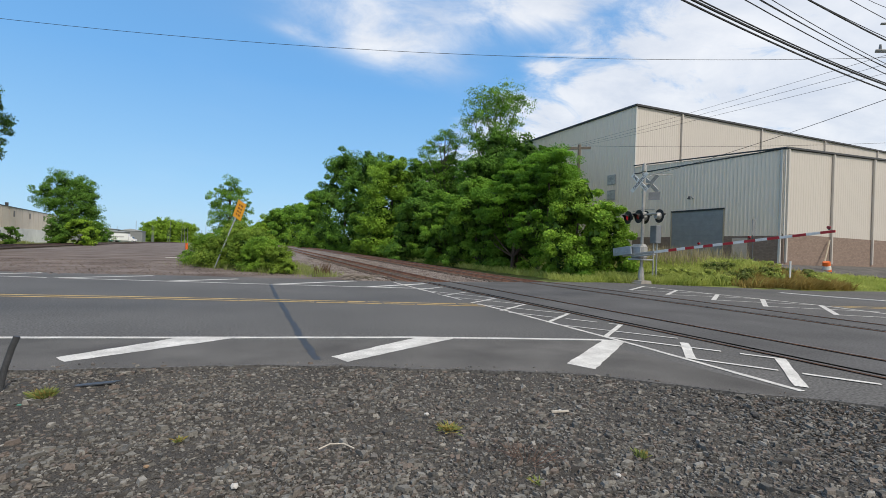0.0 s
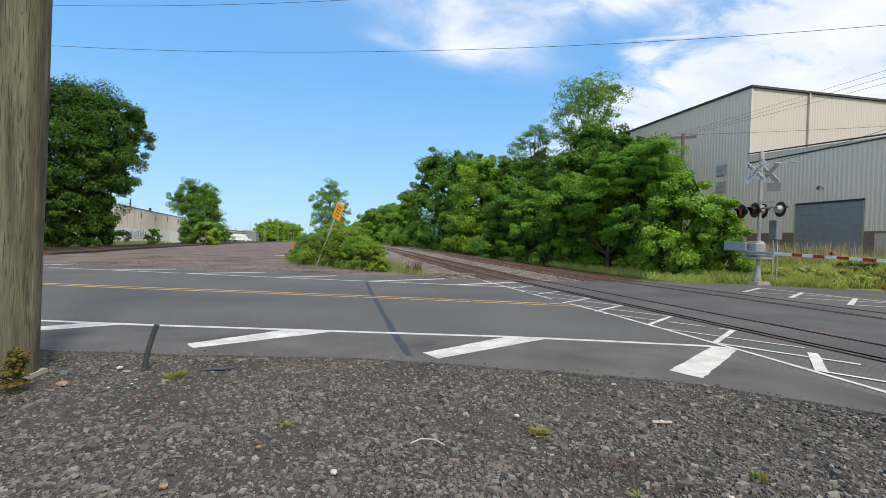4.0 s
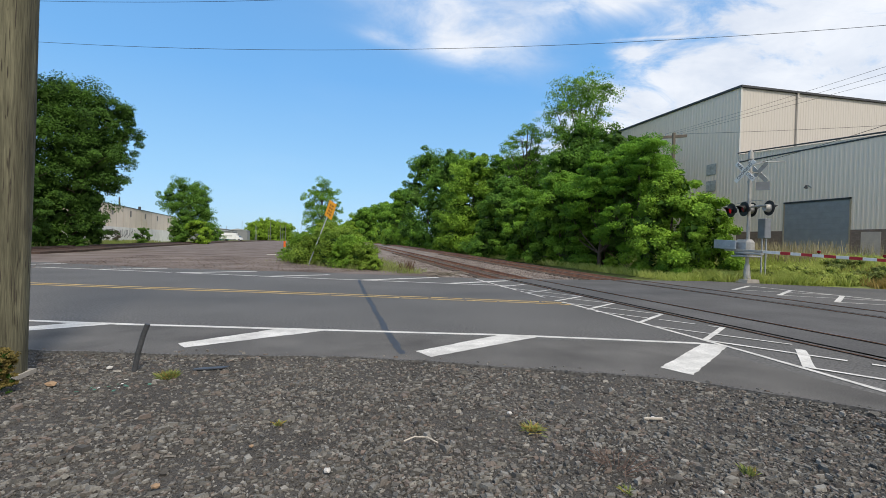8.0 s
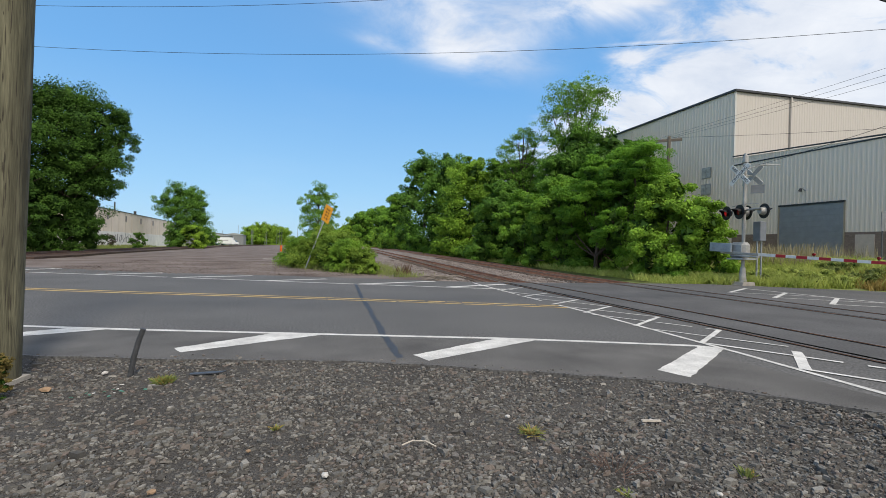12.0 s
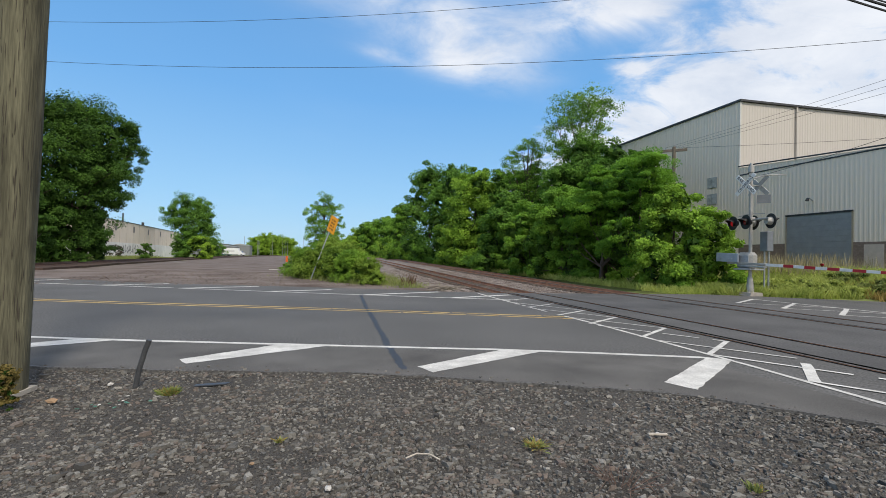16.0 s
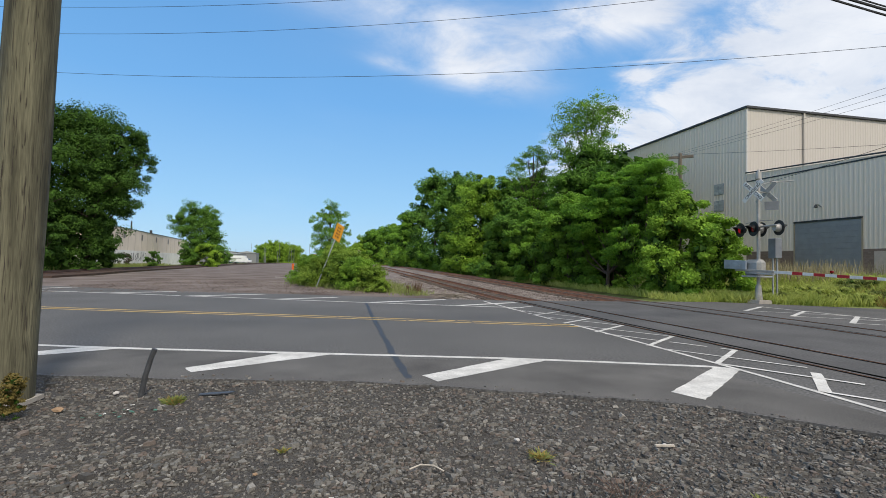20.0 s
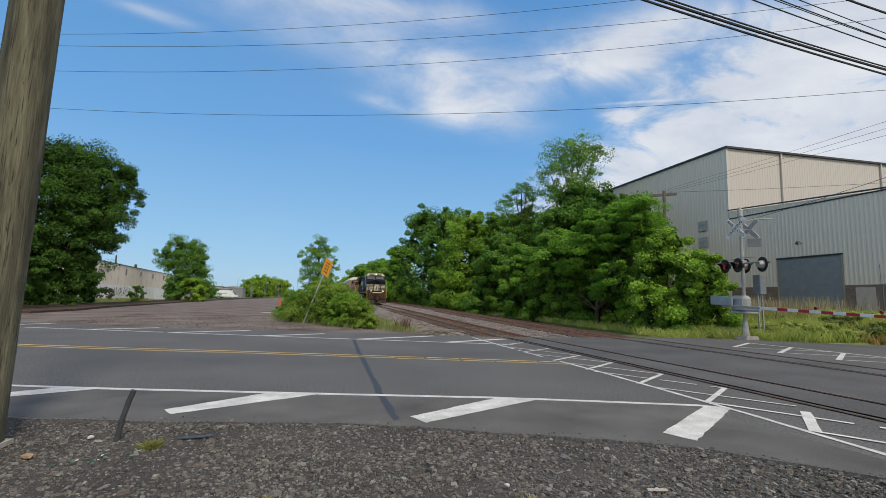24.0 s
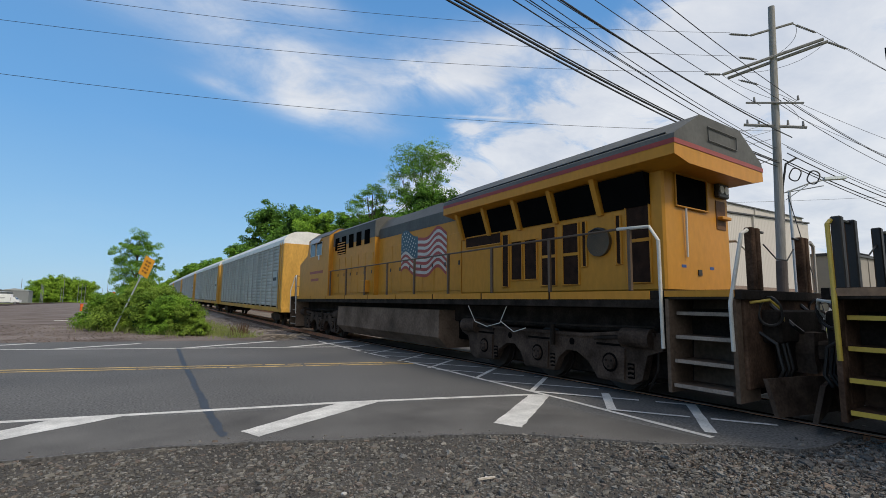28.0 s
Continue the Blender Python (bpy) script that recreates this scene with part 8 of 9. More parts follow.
        part("mirror", box(s * 1.52, s * 1.56, 5.98, 6.1, 3.46, 3.68, 0.01), WHITE_SHEET, cab)
        if ns:
            # road numerals, set wide
            for k, digit in enumerate("4058"):
                me = text_mesh(digit, 0.45)
                for v in me.vertices:
                    v.co.x *= 1.22
                link("lettering", me, CREAM, cab, "cream numeral on the cab side", m=on_side(me, s, 5.98 - 0.385 * k if s < 0 else 4.82 + 0.385 * k, 3.25, 1.508))
            me = text_mesh("DC to AC", 0.2)
            link("lettering", me, CREAM, cab, m=on_side(me, s, 6.0, 2.86, 1.508))
            me = text_mesh("AC44C6M", 0.19)
            link("lettering", me, CREAM, cab, m=on_side(me, s, 4.77, 2.86, 1.508))
            for k in range(3):
                y = 5.22 + k * 0.09
                part("emblem_bar", tube([(s * 1.506, y, 2.78), (s * 1.506, y + 0.02, 2.86), (s * 1.506, y + 0.12, 3.0), (s * 1.506, y + 0.16, 2.98)], 0.014, 5), CREAM, cab)
            tan = mat("tan_patch", (0.36, 0.3, 0.2), 0.7, vary=0.2, bump=0)
            part("patch", box(s * 1.5, s * 1.51, 3.64, 3.99, 1.86, 2.08), tan, cab, "tan patch on the black side")
            part("patch", box(s * 1.5, s * 1.512, 3.44, 3.63, 1.85, 1.95), tan, cab)
            part("patch", box(s * 1.47, s * 1.506, 2.74, 2.88, 1.86, 1.95), tan, cab)
            # panel seams and a raised edge behind the cab
            for y, z0, z1 in ((6.42, 1.9, 3.1), (4.2, 1.9, 3.6)):
                part("panel_seam", box(s * 1.5, s * 1.507, y, y + 0.025, z0, z1), HANDRAIL, cab)
        else:
            for z, a, b in ((2.9, 4.6, 6.6), (2.55, 4.8, 6.0)):
                part("lettering_bar", box(s * 1.5, s * 1.508, a, b, z - 0.06, z + 0.06), STRIPE_RED, cab)
    hl = part("headlamp", box(-0.26, 0.26, 4.0, 4.34, 4.54, 4.83, 0.03), HANDRAIL, cab)
    for x in (-0.12, 0.12):
        part("lens", cyl((x, 3.985, 4.68), (x, 4.0, 4.68), 0.08, seg=16), LAMP_ON if ns else WHITE_SHEET, hl)
    EQ = 12.42 if ns else 12.1
    # equipment hood behind the cab, engine hood, radiator hood
    eq = part("equipment_hood", prism(body_profile(1.3, 1.8, 4.55, 4.72, 0.95), ce, EQ, "y"), body, t)
    wf, HE = (19.2, 24.2) if ns else (17.7, 24.0)
    hood = part("engine_hood", prism(body_profile(1.12, 1.8, 4.0 if ns else 4.15, 4.32 if ns else 4.55, 0.75), EQ, wf, "y"), body, t)
    rad = part("radiator_hood", box(-1.12, 1.12, wf, HE, 1.8, 4.2, 0.04), body, t)
    roof_cap = ROOF_GREY if not ns else NAVY
    ch, cz = (4.06, 4.37) if ns else (4.22, 4.6)
    part("roof_cap", prism([(-1.31, 4.2 if ns else 3.95), (-1.31, 4.56), (-0.96, 4.74), (0.96, 4.74), (1.31, 4.56), (1.31, 4.2 if ns else 3.95)], ce + 0.02, EQ + 0.02, "y"), roof_cap, eq)
    part("roof_cap", prism([(-1.13, 3.9 if ns else 3.86), (-1.13, ch), (-0.8, cz), (0.8, cz), (1.13, ch), (1.13, 3.9 if ns else 3.86)], EQ + 0.02, wf, "y"), roof_cap, hood)
    # flared radiator wings
    if ns:
        part("radiator_wing", prism([(-1.12, 3.8), (-1.55, 4.1), (-1.55, 4.5), (-1.2, 4.6), (1.2, 4.6), (1.55, 4.5), (1.55, 4.1), (1.12, 3.8)], 19.2, 24.85, "y"), NAVY, rad)
    else:
        part("radiator_wing", prism([(-1.12, 3.86), (-1.55, 3.95), (-1.55, 4.13), (1.55, 4.13), (1.55, 3.95), (1.12, 3.86)], 17.4, 24.5, "y"), ARMOUR, rad)
        part("wing_stripe", prism([(-1.555, 4.13), (-1.555, 4.21), (1.555, 4.21), (1.555, 4.13)], 17.4, 24.51, "y"), STRIPE_RED, rad)
        part("wing_roof", prism([(-1.55, 4.21), (-1.52, 4.3), (-0.7, 4.78), (0.7, 4.78), (1.52, 4.3), (1.55, 4.21)], 17.4, 24.5, "y"), ROOF_GREY, rad)
    for s in (-1, 1):
        # slanting radiator openings under the wing
        for i in range(5 if not ns else 4):
            a = 17.84 + i * 1.2 if not ns else 19.4 + i * 1.25
            w = 1.2
            part("radiator_opening", prism([(s * 1.12, 3.3), (s * 1.15, 3.3), (s * 1.32, 3.86 if not ns else 3.95), (s * 1.12, 3.86 if not ns else 3.95)], a + 0.1, a + w - 0.1, "y"), DARK_VOID, rad)
            part("wing_strut", prism([(s * 1.12, 3.25), (s * 1.18, 3.25), (s * 1.42, 3.92), (s * 1.12, 3.92)], a - 0.06, a + 0.06, "y"), body, rad)
        # hood doors
        for i in range(9 if ns else 7):
            a = 12.55 + i * 0.74
            d = part("hood_door", box(s * 1.12, s * 1.134, a, a + 0.72, 1.9, 3.5 if not ns else 3.2, 0.008), body, hood)
            part("latch", box(s * 1.134, s * 1.15, a + 0.6, a + 0.66, 2.6, 2.72), HANDRAIL, d)
        for i in range(6):
            a = 7.6 + i * 0.74
            d = part("hood_door", box(s * 1.3, s * 1.314, a, a + 0.7, 1.9, 3.4, 0.008), body, eq)
            part("latch", box(s * 1.314, s * 1.33, a + 0.58, a + 0.64, 2.6, 2.72), HANDRAIL, d)
        for a, b, z0, z1 in ((17.95, 19.5, 3.02, 3.3), (19.56, 19.8, 1.95, 3.2), (19.9, 20.3, 2.1, 3.0), (20.38, 20.8, 2.1, 3.0), (20.95, 21.4, 1.95, 3.2), (21.6, 22.05, 1.95, 3.2), (22.14, 22.26, 2.3, 3.2), (22.98, 23.1, 2.3, 3.2), (23.22, 23.72, 1.95, 3.45)):
            if ns:
                continue
            gr = part("intake_grille", box(s * 1.12, s * 1.135, a, b, z0, z1, 0.005), GRILLE_BROWN, rad, "dark brown intake grille")
            if z1 - z0 > 1.2 and b - a > 0.3:
                part("mid_bar", box(s * 1.135, s * 1.142, a, b, (z0 + z1) / 2 - 0.03, (z0 + z1) / 2 + 0.03), ARMOUR, gr)
            part("frame", tube([(s * 1.135, a, z0), (s * 1.135, b, z0), (s * 1.135, b, z1), (s * 1.135, a, z1), (s * 1.135, a, z0)], 0.022, 6), ARMOUR, gr)
        if not ns:
            bw = part("access_cover", cyl((s * 1.12, 22.6, 2.75), (s * 1.2, 22.6, 2.75), 0.28, seg=18), mat("oily_cover", (0.07, 0.045, 0.02), 0.5, vary=0.3, bump=0.1), rad, "round oily access cover")
            part("handle", tube([(s * 1.22, 22.4, 2.95), (s * 1.25, 22.6, 3.0), (s * 1.22, 22.8, 2.95)], 0.02, 6), HANDRAIL, bw)
            louvre(eq, s, 1.3, 8.0, 9.0, 3.55, 4.1, 5, ARMOUR)
            for k in range(5):
                part("dark_vent", box(s * 1.31, s * 1.322, 7.7 + k * 0.85, 8.2 + k * 0.85, 3.75, 4.3), DARK_VOID, eq, "dark square vent")
            # painted flag, waving: stripes and a star field
            fl = part("flag_ground", prism([(14.1, 2.8), (16.8, 2.75), (16.8, 3.5), (14.1, 3.5)], s * 1.136, s * 1.139, "x"), mat("flag_shadow", (0.3, 0.2, 0.1), 0.5, vary=0.3, bump=0), hood, "waving flag with stripes painted on the hood")
            for k in range(13):
                bm = bmesh.new()
                m = 20
                lo, hi = [], []
                for j in range(m + 1):
                    u = j / m
                    y = 14.0 + 2.95 * u
                    wv = 0.14 * math.sin(u * 9 + 0.4) + 0.05 * math.sin(u * 17)
                    z = 3.72 - k * 0.095 + wv - 0.1 * u
                    lo.append(bm.verts.new((s * 1.1405, y, z - 0.092)))
                    hi.append(bm.verts.new((s * 1.1405, y, z)))
                for j in range(m):
                    bm.faces.new((lo[j], lo[j + 1], hi[j + 1], hi[j]))
                part("flag_stripe", bm, FLAG_RED if k % 2 == 0 else FLAG_WHITE, fl)
            bm = bmesh.new()
            ring0, ring1 = [], []
            for j in range(9):
                u = 0.4 * j / 8
                y = 14.0 + 2.95 * u
                wv = 0.14 * math.sin(u * 9 + 0.4) + 0.05 * math.sin(u * 17)
                ring0.append(bm.verts.new((s * 1.143, y, 3.06 + wv - 0.1 * u)))
                ring1.append(bm.verts.new((s * 1.143, y, 3.76 + wv - 0.1 * u)))
            for j in range(8):
                bm.faces.new((ring0[j], ring0[j + 1], ring1[j + 1], ring1[j]))
            part("star_field", bm, FLAG_BLUE, fl)
            for j in range(7):
                for q in range(5):
                    u = 0.02 + 0.36 * (j + 0.5 * (q % 2)) / 7
                    y = 14.0 + 2.95 * u
                    wv = 0.14 * math.sin(u * 9 + 0.4) + 0.05 * math.sin(u * 17)
                    part("star", cyl((s * 1.143, y, 3.14 + q * 0.13 + wv - 0.1 * u), (s * 1.147, y, 3.14 + q * 0.13 + wv - 0.1 * u), 0.03, seg=5), FLAG_WHITE, fl)
            part("tool_box", box(s * 1.3, s * 1.5, 11.2, 11.7, 1.9, 2.35, 0.02), ARMOUR, t)
        else:
            # mark on the hood: pale slanting bars and plain blocks
            for k in range(5):
                z = 3.03 + k * 0.137
                part("mark_bar", prism([(17.3 - k * 0.2, z), (19.26 - k * 0.045, z), (19.23 - k * 0.045, z + 0.105), (17.1 - k * 0.24, z + 0.105)], s * 1.136, s * 1.142, "x"), CREAM, hood, "pale bar of the hood mark")
            for y in (17.42, 17.92, 18.42, 18.92):
                part("panel_seam", box(s * 1.142, s * 1.147, y, y + 0.035, 3.0, 3.72), HANDRAIL, hood)
            for y, z in ((20.3, 2.62), (21.4, 2.75), (22.3, 2.58), (23.1, 2.66), (17.6, 2.55), (18.3, 2.2), (14.2, 2.3)):
                part("stencil", box(s * 1.136, s * 1.14, y, y + 0.14, z, z + 0.07), CREAM, hood, "small pale stencil plate")
            for q in ([(15.7, 3.02), (16.3, 3.0), (16.1, 3.7), (15.5, 3.72)], [(14.6, 3.05), (15.4, 3.03), (15.3, 3.71), (14.5, 3.73)], [(13.5, 3.08), (14.35, 3.06), (14.3, 3.72), (13.4, 3.74)]):
                part("mark_block", prism(q, s * 1.136, s * 1.142, "x"), CREAM, hood, "pale block of the hood mark")
            for z, a, b, n in ((2.75, 13.62, 16.3, 7), (2.43, 13.42, 16.3, 8)):
                for k in range(n):
                    y = a + (b - a) * k / n
                    part("lettering_bar", prism([(y, z - 0.13), (y + 0.27, z - 0.13), (y + 0.23, z + 0.13), (y - 0.04, z + 0.13)], s * 1.136, s * 1.142, "x"), CREAM, hood)
            louvre(cab, s, 1.5, 4.32, 5.08, 1.86, 2.53, 13)
            louvre(cab, s, 1.5, 5.54, 6.33, 1.86, 2.55, 13)
            for a in (7.34, 8.71):
                louvre(eq, s, 1.314, a, a + 0.6, 2.04, 2.34, 6)
            for a in (6.92, 8.44, 9.9, 11.2):
                vent = part("dark_vent", box(s * 1.305, s * 1.316, a, a + 0.5, 3.78, 4.46), DARK_VOID, eq, "dark vent with rusty slats")
                for k in range(4):
                    part("vent_slat", box(s * 1.316, s * 1.33, a + 0.04 + k * 0.13, a + 0.08 + k * 0.13, 3.8, 4.44), mat("brown_slat", (0.06, 0.032, 0.02), 0.8, vary=0.3, bump=0.05), vent)
            part("small_placard", box(s * 1.31, s * 1.325, 7.9, 8.04, 3.98, 4.1), WHITE_SHEET, eq)
            part("hood_rail", tube([(s * 1.31, 11.15, 3.4), (s * 1.34, 11.1, 3.56), (s * 1.34, 6.75, 3.5)], 0.016, 6), HANDRAIL, eq)
            for k in range(6):
                part("stencil", box(s * 1.123, s * 1.128, 23.9, 24.15, 2.4 + k * 0.22, 2.5 + k * 0.22), CREAM, rad)
            for k in range(9):
                part("panel_seam", box(s * 1.12, s * 1.128, 19.4 + k * 0.53, 19.43 + k * 0.53, 1.9, 3.4), HANDRAIL, rad)
        # walkway railing
        ys = [7.7 + i * 1.98 for i in range(9)]
        for y in ys:
            part("stanchion", box(s * 1.46, s * 1.52, y - 0.035, y + 0.035, 1.8, 2.86, 0.008), rail_m, t)
        part("handrail", tube([(s * 1.49, 7.6, 2.86), (s * 1.49, END - 2.4, 2.88)], 0.022, 8), rail_m, t)
    # roof details
    if ns:
        st = part("exhaust_stack", box(-0.55, 0.55, 17.1, 18.2, 4.3, 4.68, 0.03), RUSTY, t, "rusty exhaust stack")
        part("rim", box(-0.6, 0.6, 17.05, 18.25, 4.68, 4.74, 0.015), NAVY, st)
        for k in range(3):
            part("horn", cyl((-0.2, 16.4 - 0.3 * k, 4.55), (-0.2, 16.65 - 0.3 * k, 4.58), 0.04, 0.09, 12), HANDRAIL, t)
        part("horn_base", box(-0.25, -0.15, 15.6, 16.5, 4.34, 4.56), HANDRAIL, t)
        part("roof_box", box(-0.9, 0.9, 18.7, 20.9, 4.4, 4.58, 0.04), mat("pale_roof_box", (0.12, 0.12, 0.115), 0.6, vary=0.15, bump=0.03), t, "dull grey box on the roof")
        for k in range(8):
            part("roof_bracket", box(-0.95, -0.6, 4.4 + k * 0.36, 4.55 + k * 0.36, 4.8, 4.9, 0.01), HANDRAIL, cab)
        part("air_conditioner", box(-0.6, 0.6, 5.4, 6.8, 4.8, 4.96, 0.04), HANDRAIL, cab)
    else:
        part("exhaust_stack", box(-0.5, 0.5, 14.6, 15.6, 4.55, 4.75, 0.03), ROOF_GREY, t)
        part("roof_rail", tube([(-1.45, 17.5, 4.36), (-1.45, 24.3, 4.36)], 0.015, 5), HANDRAIL, t)
        part("roof_rail", tube([(1.45, 17.5, 4.36), (1.45, 24.3, 4.36)], 0.015, 5), HANDRAIL, t)
    # rear end of the radiator hood
    if ns:
        for s in (-1, 1):
            part("end_window", box(s * 0.36, s * 1.0, HE, HE + 0.03, 3.3, 3.78, 0.01), DARK_VOID, rad, "dark opening in the end hood")
    else:
        ew = part("end_window", box(-0.25, 0.76, HE, HE + 0.03, 3.3, 3.84, 0.01), DARK_VOID, rad, "dark opening in the end hood")
        part("frame", tube([(-0.27, HE + 0.03, 3.28), (0.78, HE + 0.03, 3.28), (0.78, HE + 0.03, 3.86), (-0.27, HE + 0.03, 3.86), (-0.27, HE + 0.03, 3.28)], 0.02, 6), ARMOUR, ew)
        part("end_step", box(-1.0, -0.66, HE, HE + 0.12, 3.18, 3.24, 0.01), ARMOUR, rad)
        part("end_latch", box(0.0, 0.12, HE, HE + 0.02, 2.1, 2.2), HANDRAIL, rad)
        for x in (0.5, -0.45):
            part("stencil", box(x, x + 0.14, HE, HE + 0.006, 2.22, 2.27), mat("blue_stencil", (0.03, 0.08, 0.25), 0.6, vary=0.1, bump=0), rad)
    hx = 0.0 if ns else -0.8
    rl = part("rear_headlamp", box(hx - 0.2, hx + 0.2, HE, HE + 0.1, 3.6, 3.9, 0.02), HANDRAIL, rad)
    for x in (hx - 0.09, hx + 0.09):
        part("lens", cyl((x, HE + 0.1, 3.75), (x, HE + 0.115, 3.75), 0.075, seg=14), WHITE_SHEET, rl)
    # flat plate in black and darkened yellow, coloured as the shade of a recess
    part("end_recess", box(hx - 0.17, hx + 0.17, HE, HE + 0.015, 3.0, 3.55), DARK_VOID if ns else mat("recess_shade_yellow", (0.12, 0.05, 0.012), 0.7, vary=0.3, bump=0.05), rad)
    part("brake_lever", tube([(0.5, HE + 0.04, 2.4), (0.52, HE + 0.06, 3.25)], 0.02, 6), GRAB_WHITE, rad)
    part("outline_panel", tube([(-0.5, 24.52, 4.36), (-0.5, 24.52, 4.6), (0.5, 24.52, 4.6), (0.5, 24.52, 4.36), (-0.5, 24.52, 4.36)], 0.012, 5), ROOF_GREY if not ns else HANDRAIL, rad)
    t.scale = (1.04, 1, 1.07)
    return t


black_loco = locomotive("black")
yellow_loco = locomotive("yellow")

RACK_STEEL = mat("autorack_galvanised", (0.37, 0.37, 0.345), 0.6, 0.08, vary=0.2, scale=1.0, fine=14, bump=0.06, streak=0.3, random_object=0.12)
RACK_ROOF = mat("autorack_roof", (0.72, 0.72, 0.68), 0.55, vary=0.1, scale=1.0, fine=10, bump=0.04)
RACK_YELLOW = mat("autorack_yellow", (0.55, 0.3, 0.05), 0.55, vary=0.2, scale=1.5, fine=15, bump=0.05, streak=0.3)


def autorack():
    """Tall car carrier: perforated steel side panels between posts, rounded roof, yellow ends."""
    t = thing("autorack_car", TRACK_X[0], 0, 0, 0, "tall silver autorack rail car with yellow ends and pale roof", "rail car", "train")
    LEN = 27.3
    arc = [(-1.5, 4.9), (-1.46, 5.2), (-1.2, 5.5), (-0.8, 5.68), (0, 5.75), (0.8, 5.68), (1.2, 5.5), (1.46, 5.2), (1.5, 4.9)]
    part("roof", prism(arc, 0.25, LEN - 0.25, "y"), RACK_ROOF, t)
    # added black core: stands for the unlit inside of the car
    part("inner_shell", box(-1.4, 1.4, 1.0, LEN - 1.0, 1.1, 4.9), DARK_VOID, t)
    part("underframe", box(-1.45, 1.45, 0.2, LEN - 0.2, 0.85, 1.12, 0.02), RACK_YELLOW, t)
    n = 15
    bay = (LEN - 2.6) / n
    me_panel = None
    for s in (-1, 1):
        for i in range(n):
            y = 1.3 + bay * i
            if me_panel is None:
                bm = bmesh.new()
                prof = []
                rows = 17
                for k in range(rows):
                    z = 1.2 + 3.7 * k / rows
                    h = 3.7 / rows
                    prof += [(0.0, z), (0.028, z + h * 0.2), (0.028, z + h * 0.62), (0.0, z + h * 0.82)]
                prof.append((0.0, 4.9))
                a = [bm.verts.new((x, 0.06, z)) for x, z in prof]
                b = [bm.verts.new((x, bay - 0.06, z)) for x, z in prof]
                for q in range(len(prof) - 1):
                    bm.faces.new((a[q], b[q], b[q + 1], a[q + 1]))
                me_panel = bpy.data.meshes.new("side_panel")
                bm.to_mesh(me_panel)
                bm.free()
            m = pose(1.44, y, 0) if s > 0 else pose(-1.44, y + bay, 0, 0, 0, 180)
            link("side_panel", me_panel, RACK_STEEL, t, m=m)
            part("side_post", box(s * 1.42, s * 1.5, y - 0.06, y + 0.06, 1.1, 4.95), RACK_STEEL, t)
        for y0, y1 in ((0.25, 1.3), (LEN - 1.3, LEN - 0.25)):
            part("end_panel", box(s * 1.36, s * 1.49, y0, y1, 1.1, 4.95, 0.02), RACK_YELLOW, t, "yellow end panel")
            part("ladder", tube([(s * 1.52, y0 + 0.3, 1.0), (s * 1.52, y0 + 0.3, 5.0)], 0.02, 5), RACK_YELLOW, t)
            part("ladder", tube([(s * 1.52, y0 + 0.7, 1.0), (s * 1.52, y0 + 0.7, 5.0)], 0.02, 5), RACK_YELLOW, t)
            for k in range(9):
                part("rung", tube([(s * 1.52, y0 + 0.3, 1.2 + k * 0.42), (s * 1.52, y0 + 0.7, 1.2 + k * 0.42)], 0.014, 5), RACK_YELLOW, t)
        part("placard", box(s * 1.5, s * 1.51, 1.5, 2.6, 2.4, 3.3), mat("grey_placard", (0.42, 0.43, 0.43), 0.5, vary=0.1, bump=0), t)
        part("lettering_bar", box(s * 1.51, s * 1.515, 1.6, 2.5, 2.75, 2.95), BLACK_TEXT, t)
    for y in (0.22, LEN - 0.3):
        part("end_door", prism([(-1.45, 1.1), (1.45, 1.1), (1.45, 4.95), (-1.45, 4.95)], y, y + 0.08, "y"), RACK_YELLOW, t, "yellow end door")
    for y, d in ((0.2, -1), (LEN - 0.2, 1)):
        part("coupler", box(-0.16, 0.16, y, y + d * 0.75, 0.75, 1.05, 0.04), TRUCK_DIRT, t)
    for yc in (3.0, LEN - 3.0):
        tr = part("truck", box(-0.9, 0.9, yc - 0.25, yc + 0.25, 0.45, 0.85, 0.05), TRUCK_DIRT, t)
        for s in (-1, 1):
            part("side_frame", prism([(yc - 1.25, 0.62), (yc - 1.1, 0.35), (yc - 0.7, 0.35), (yc - 0.35, 0.25), (yc + 0.35, 0.25), (yc + 0.7, 0.35), (yc + 1.1, 0.35), (yc + 1.25, 0.62), (yc + 0.5, 0.78), (yc - 0.5, 0.78)], s * 0.95, s * 1.1, "x"), TRUCK_DIRT, tr)
        for k in (-1, 1):
            wheelset(tr, yc + k * 0.88, 0.42)
            SPIN.pop()
    t.scale = (1, 1, 1.07)
    return t


racks = [autorack()]
for i in range(4):
    racks.append(copy_thing(racks[0], pose(TRACK_X[0], 0, 0)))


# ---- motion ----
SPEED = 24.8
PASS_T = (25.0, 26.0, 26.5, 27.0, 27.5, 28.0)
PASS_Y = (51.1, 26.0, 13.6, 1.7, -10.9, -23.3)


def front(t):
    """Where the head of the train stands along the track."""
    return PASS_Y[0] + SPEED * (PASS_T[0] - t) if t < PASS_T[0] else float(np.interp(t, PASS_T, PASS_Y))


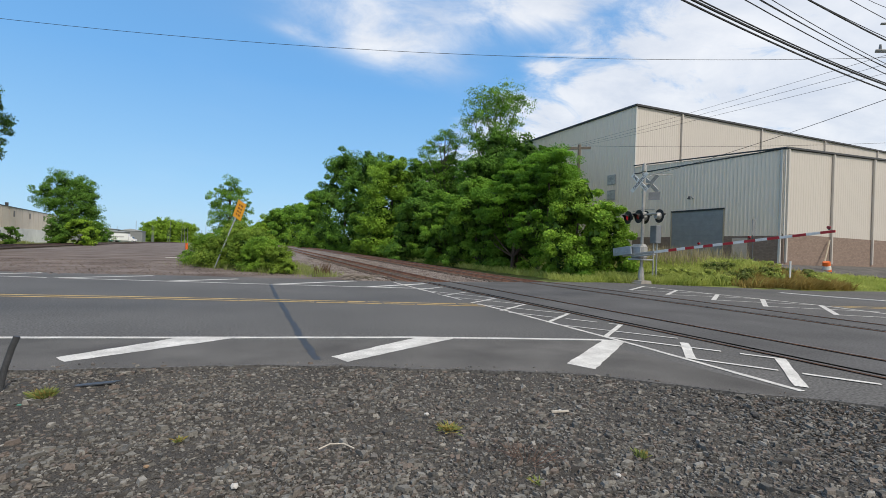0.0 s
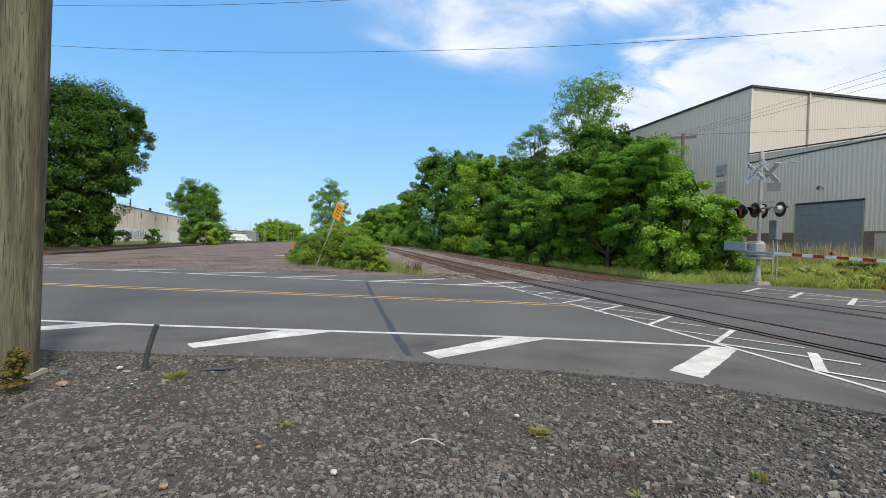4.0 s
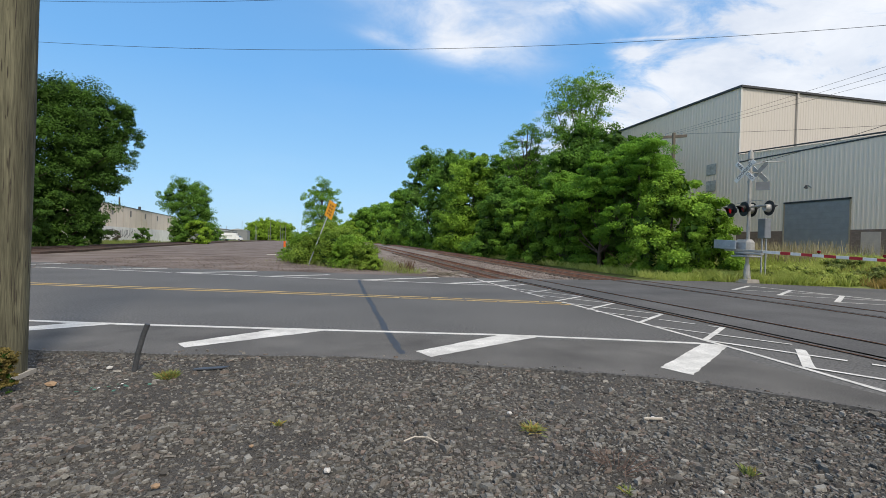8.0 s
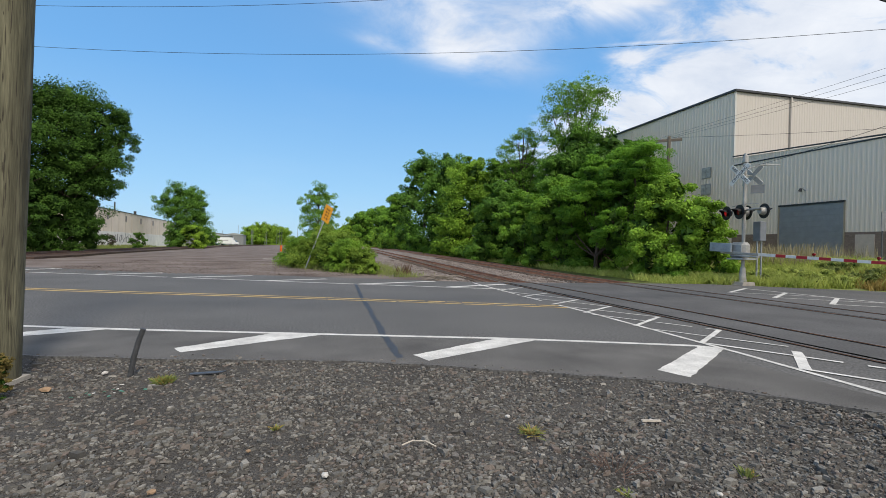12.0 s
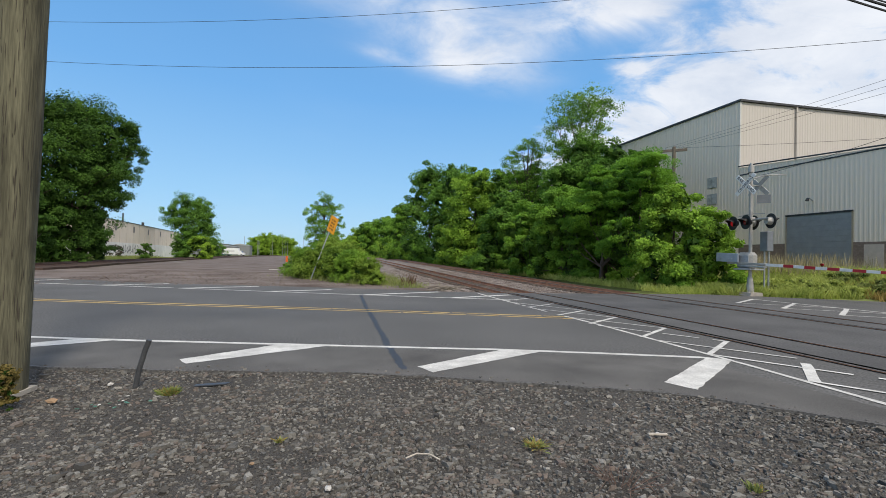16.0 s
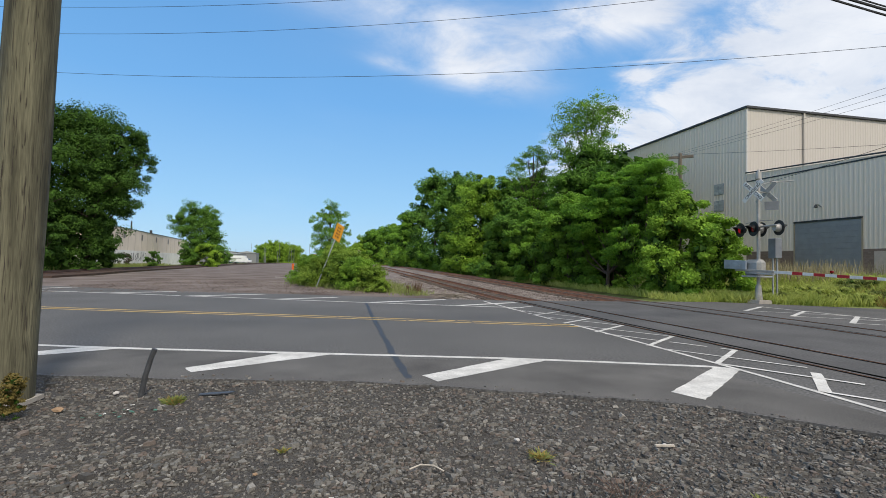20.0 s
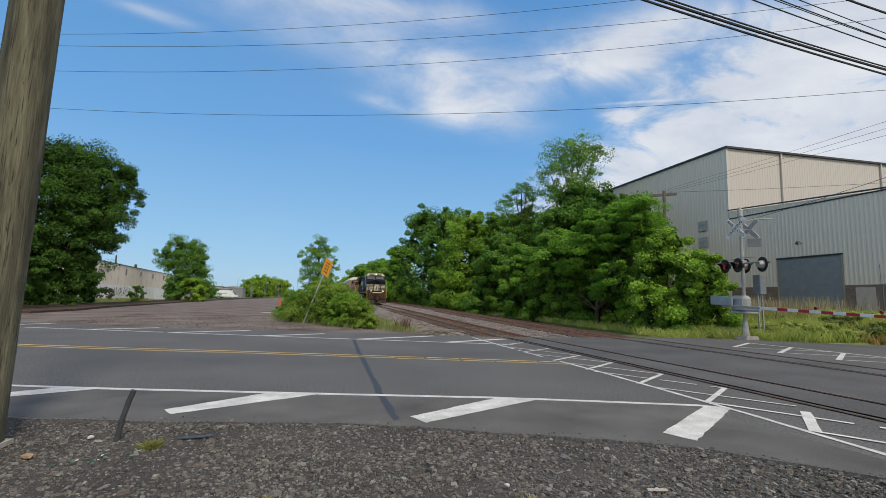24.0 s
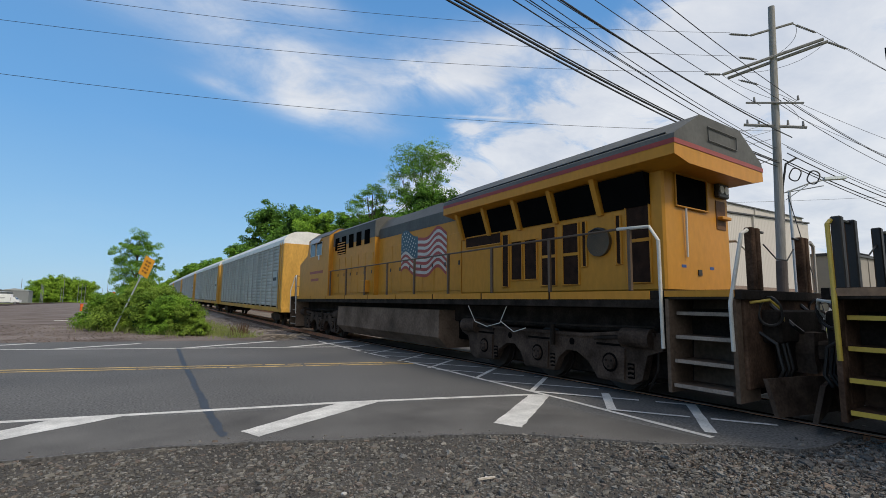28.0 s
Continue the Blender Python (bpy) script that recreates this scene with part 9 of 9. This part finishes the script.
def motions():
    walk(gate_arm, [(t, pose(0, 0, 1.68, -a, 0, 0)) for t, a in ((0.0, 6.6), (0.4, 5.2), (0.8, 3.8), (1.2, 2.9), (1.6, 2.1), (2.2, 0.3), (2.6, -0.8), (3.0, -1.7), (4.0, -2.1), (5.5, -2.3), (28.0, -2.3))])
    times = [0.0, 0.1] + [float(k) for k in range(1, 27)] + [26.5, 27.0, 27.5, 28.0]
    x = TRACK_X[0]

    def riding(y, length, turned=False):
        """Place on the climbing track of a vehicle whose head stands at y."""
        end = y - length if turned else y + length
        return pose(x, y, grade(y), math.degrees(math.atan2(grade(end) - grade(y), length)), 0, 180 if turned else 0)

    walk(black_loco, [(t, riding(front(t), 26.0)) for t in times])
    walk(yellow_loco, [(t, riding(front(t) + 52.05, 25.7, True)) for t in times])
    for i, car in enumerate(racks):
        walk(car, [(t, riding(front(t) + 53.2 + 28.3 * i, 27.3)) for t in times])
    # wheelsets roll while the train is in view
    spin_times = [0.0] + [23.5 + k / 30 for k in range(136)]
    for w, y, r in SPIN:
        sign = 1 if w.parent.parent is black_loco else -1
        walk(w, [(t, Matrix.Translation((0, y, r + 0.02)) @ Matrix.Rotation(sign * SPEED / r * (max(t, 23.5) - 23.5), 4, "X")) for t in spin_times])


motions()
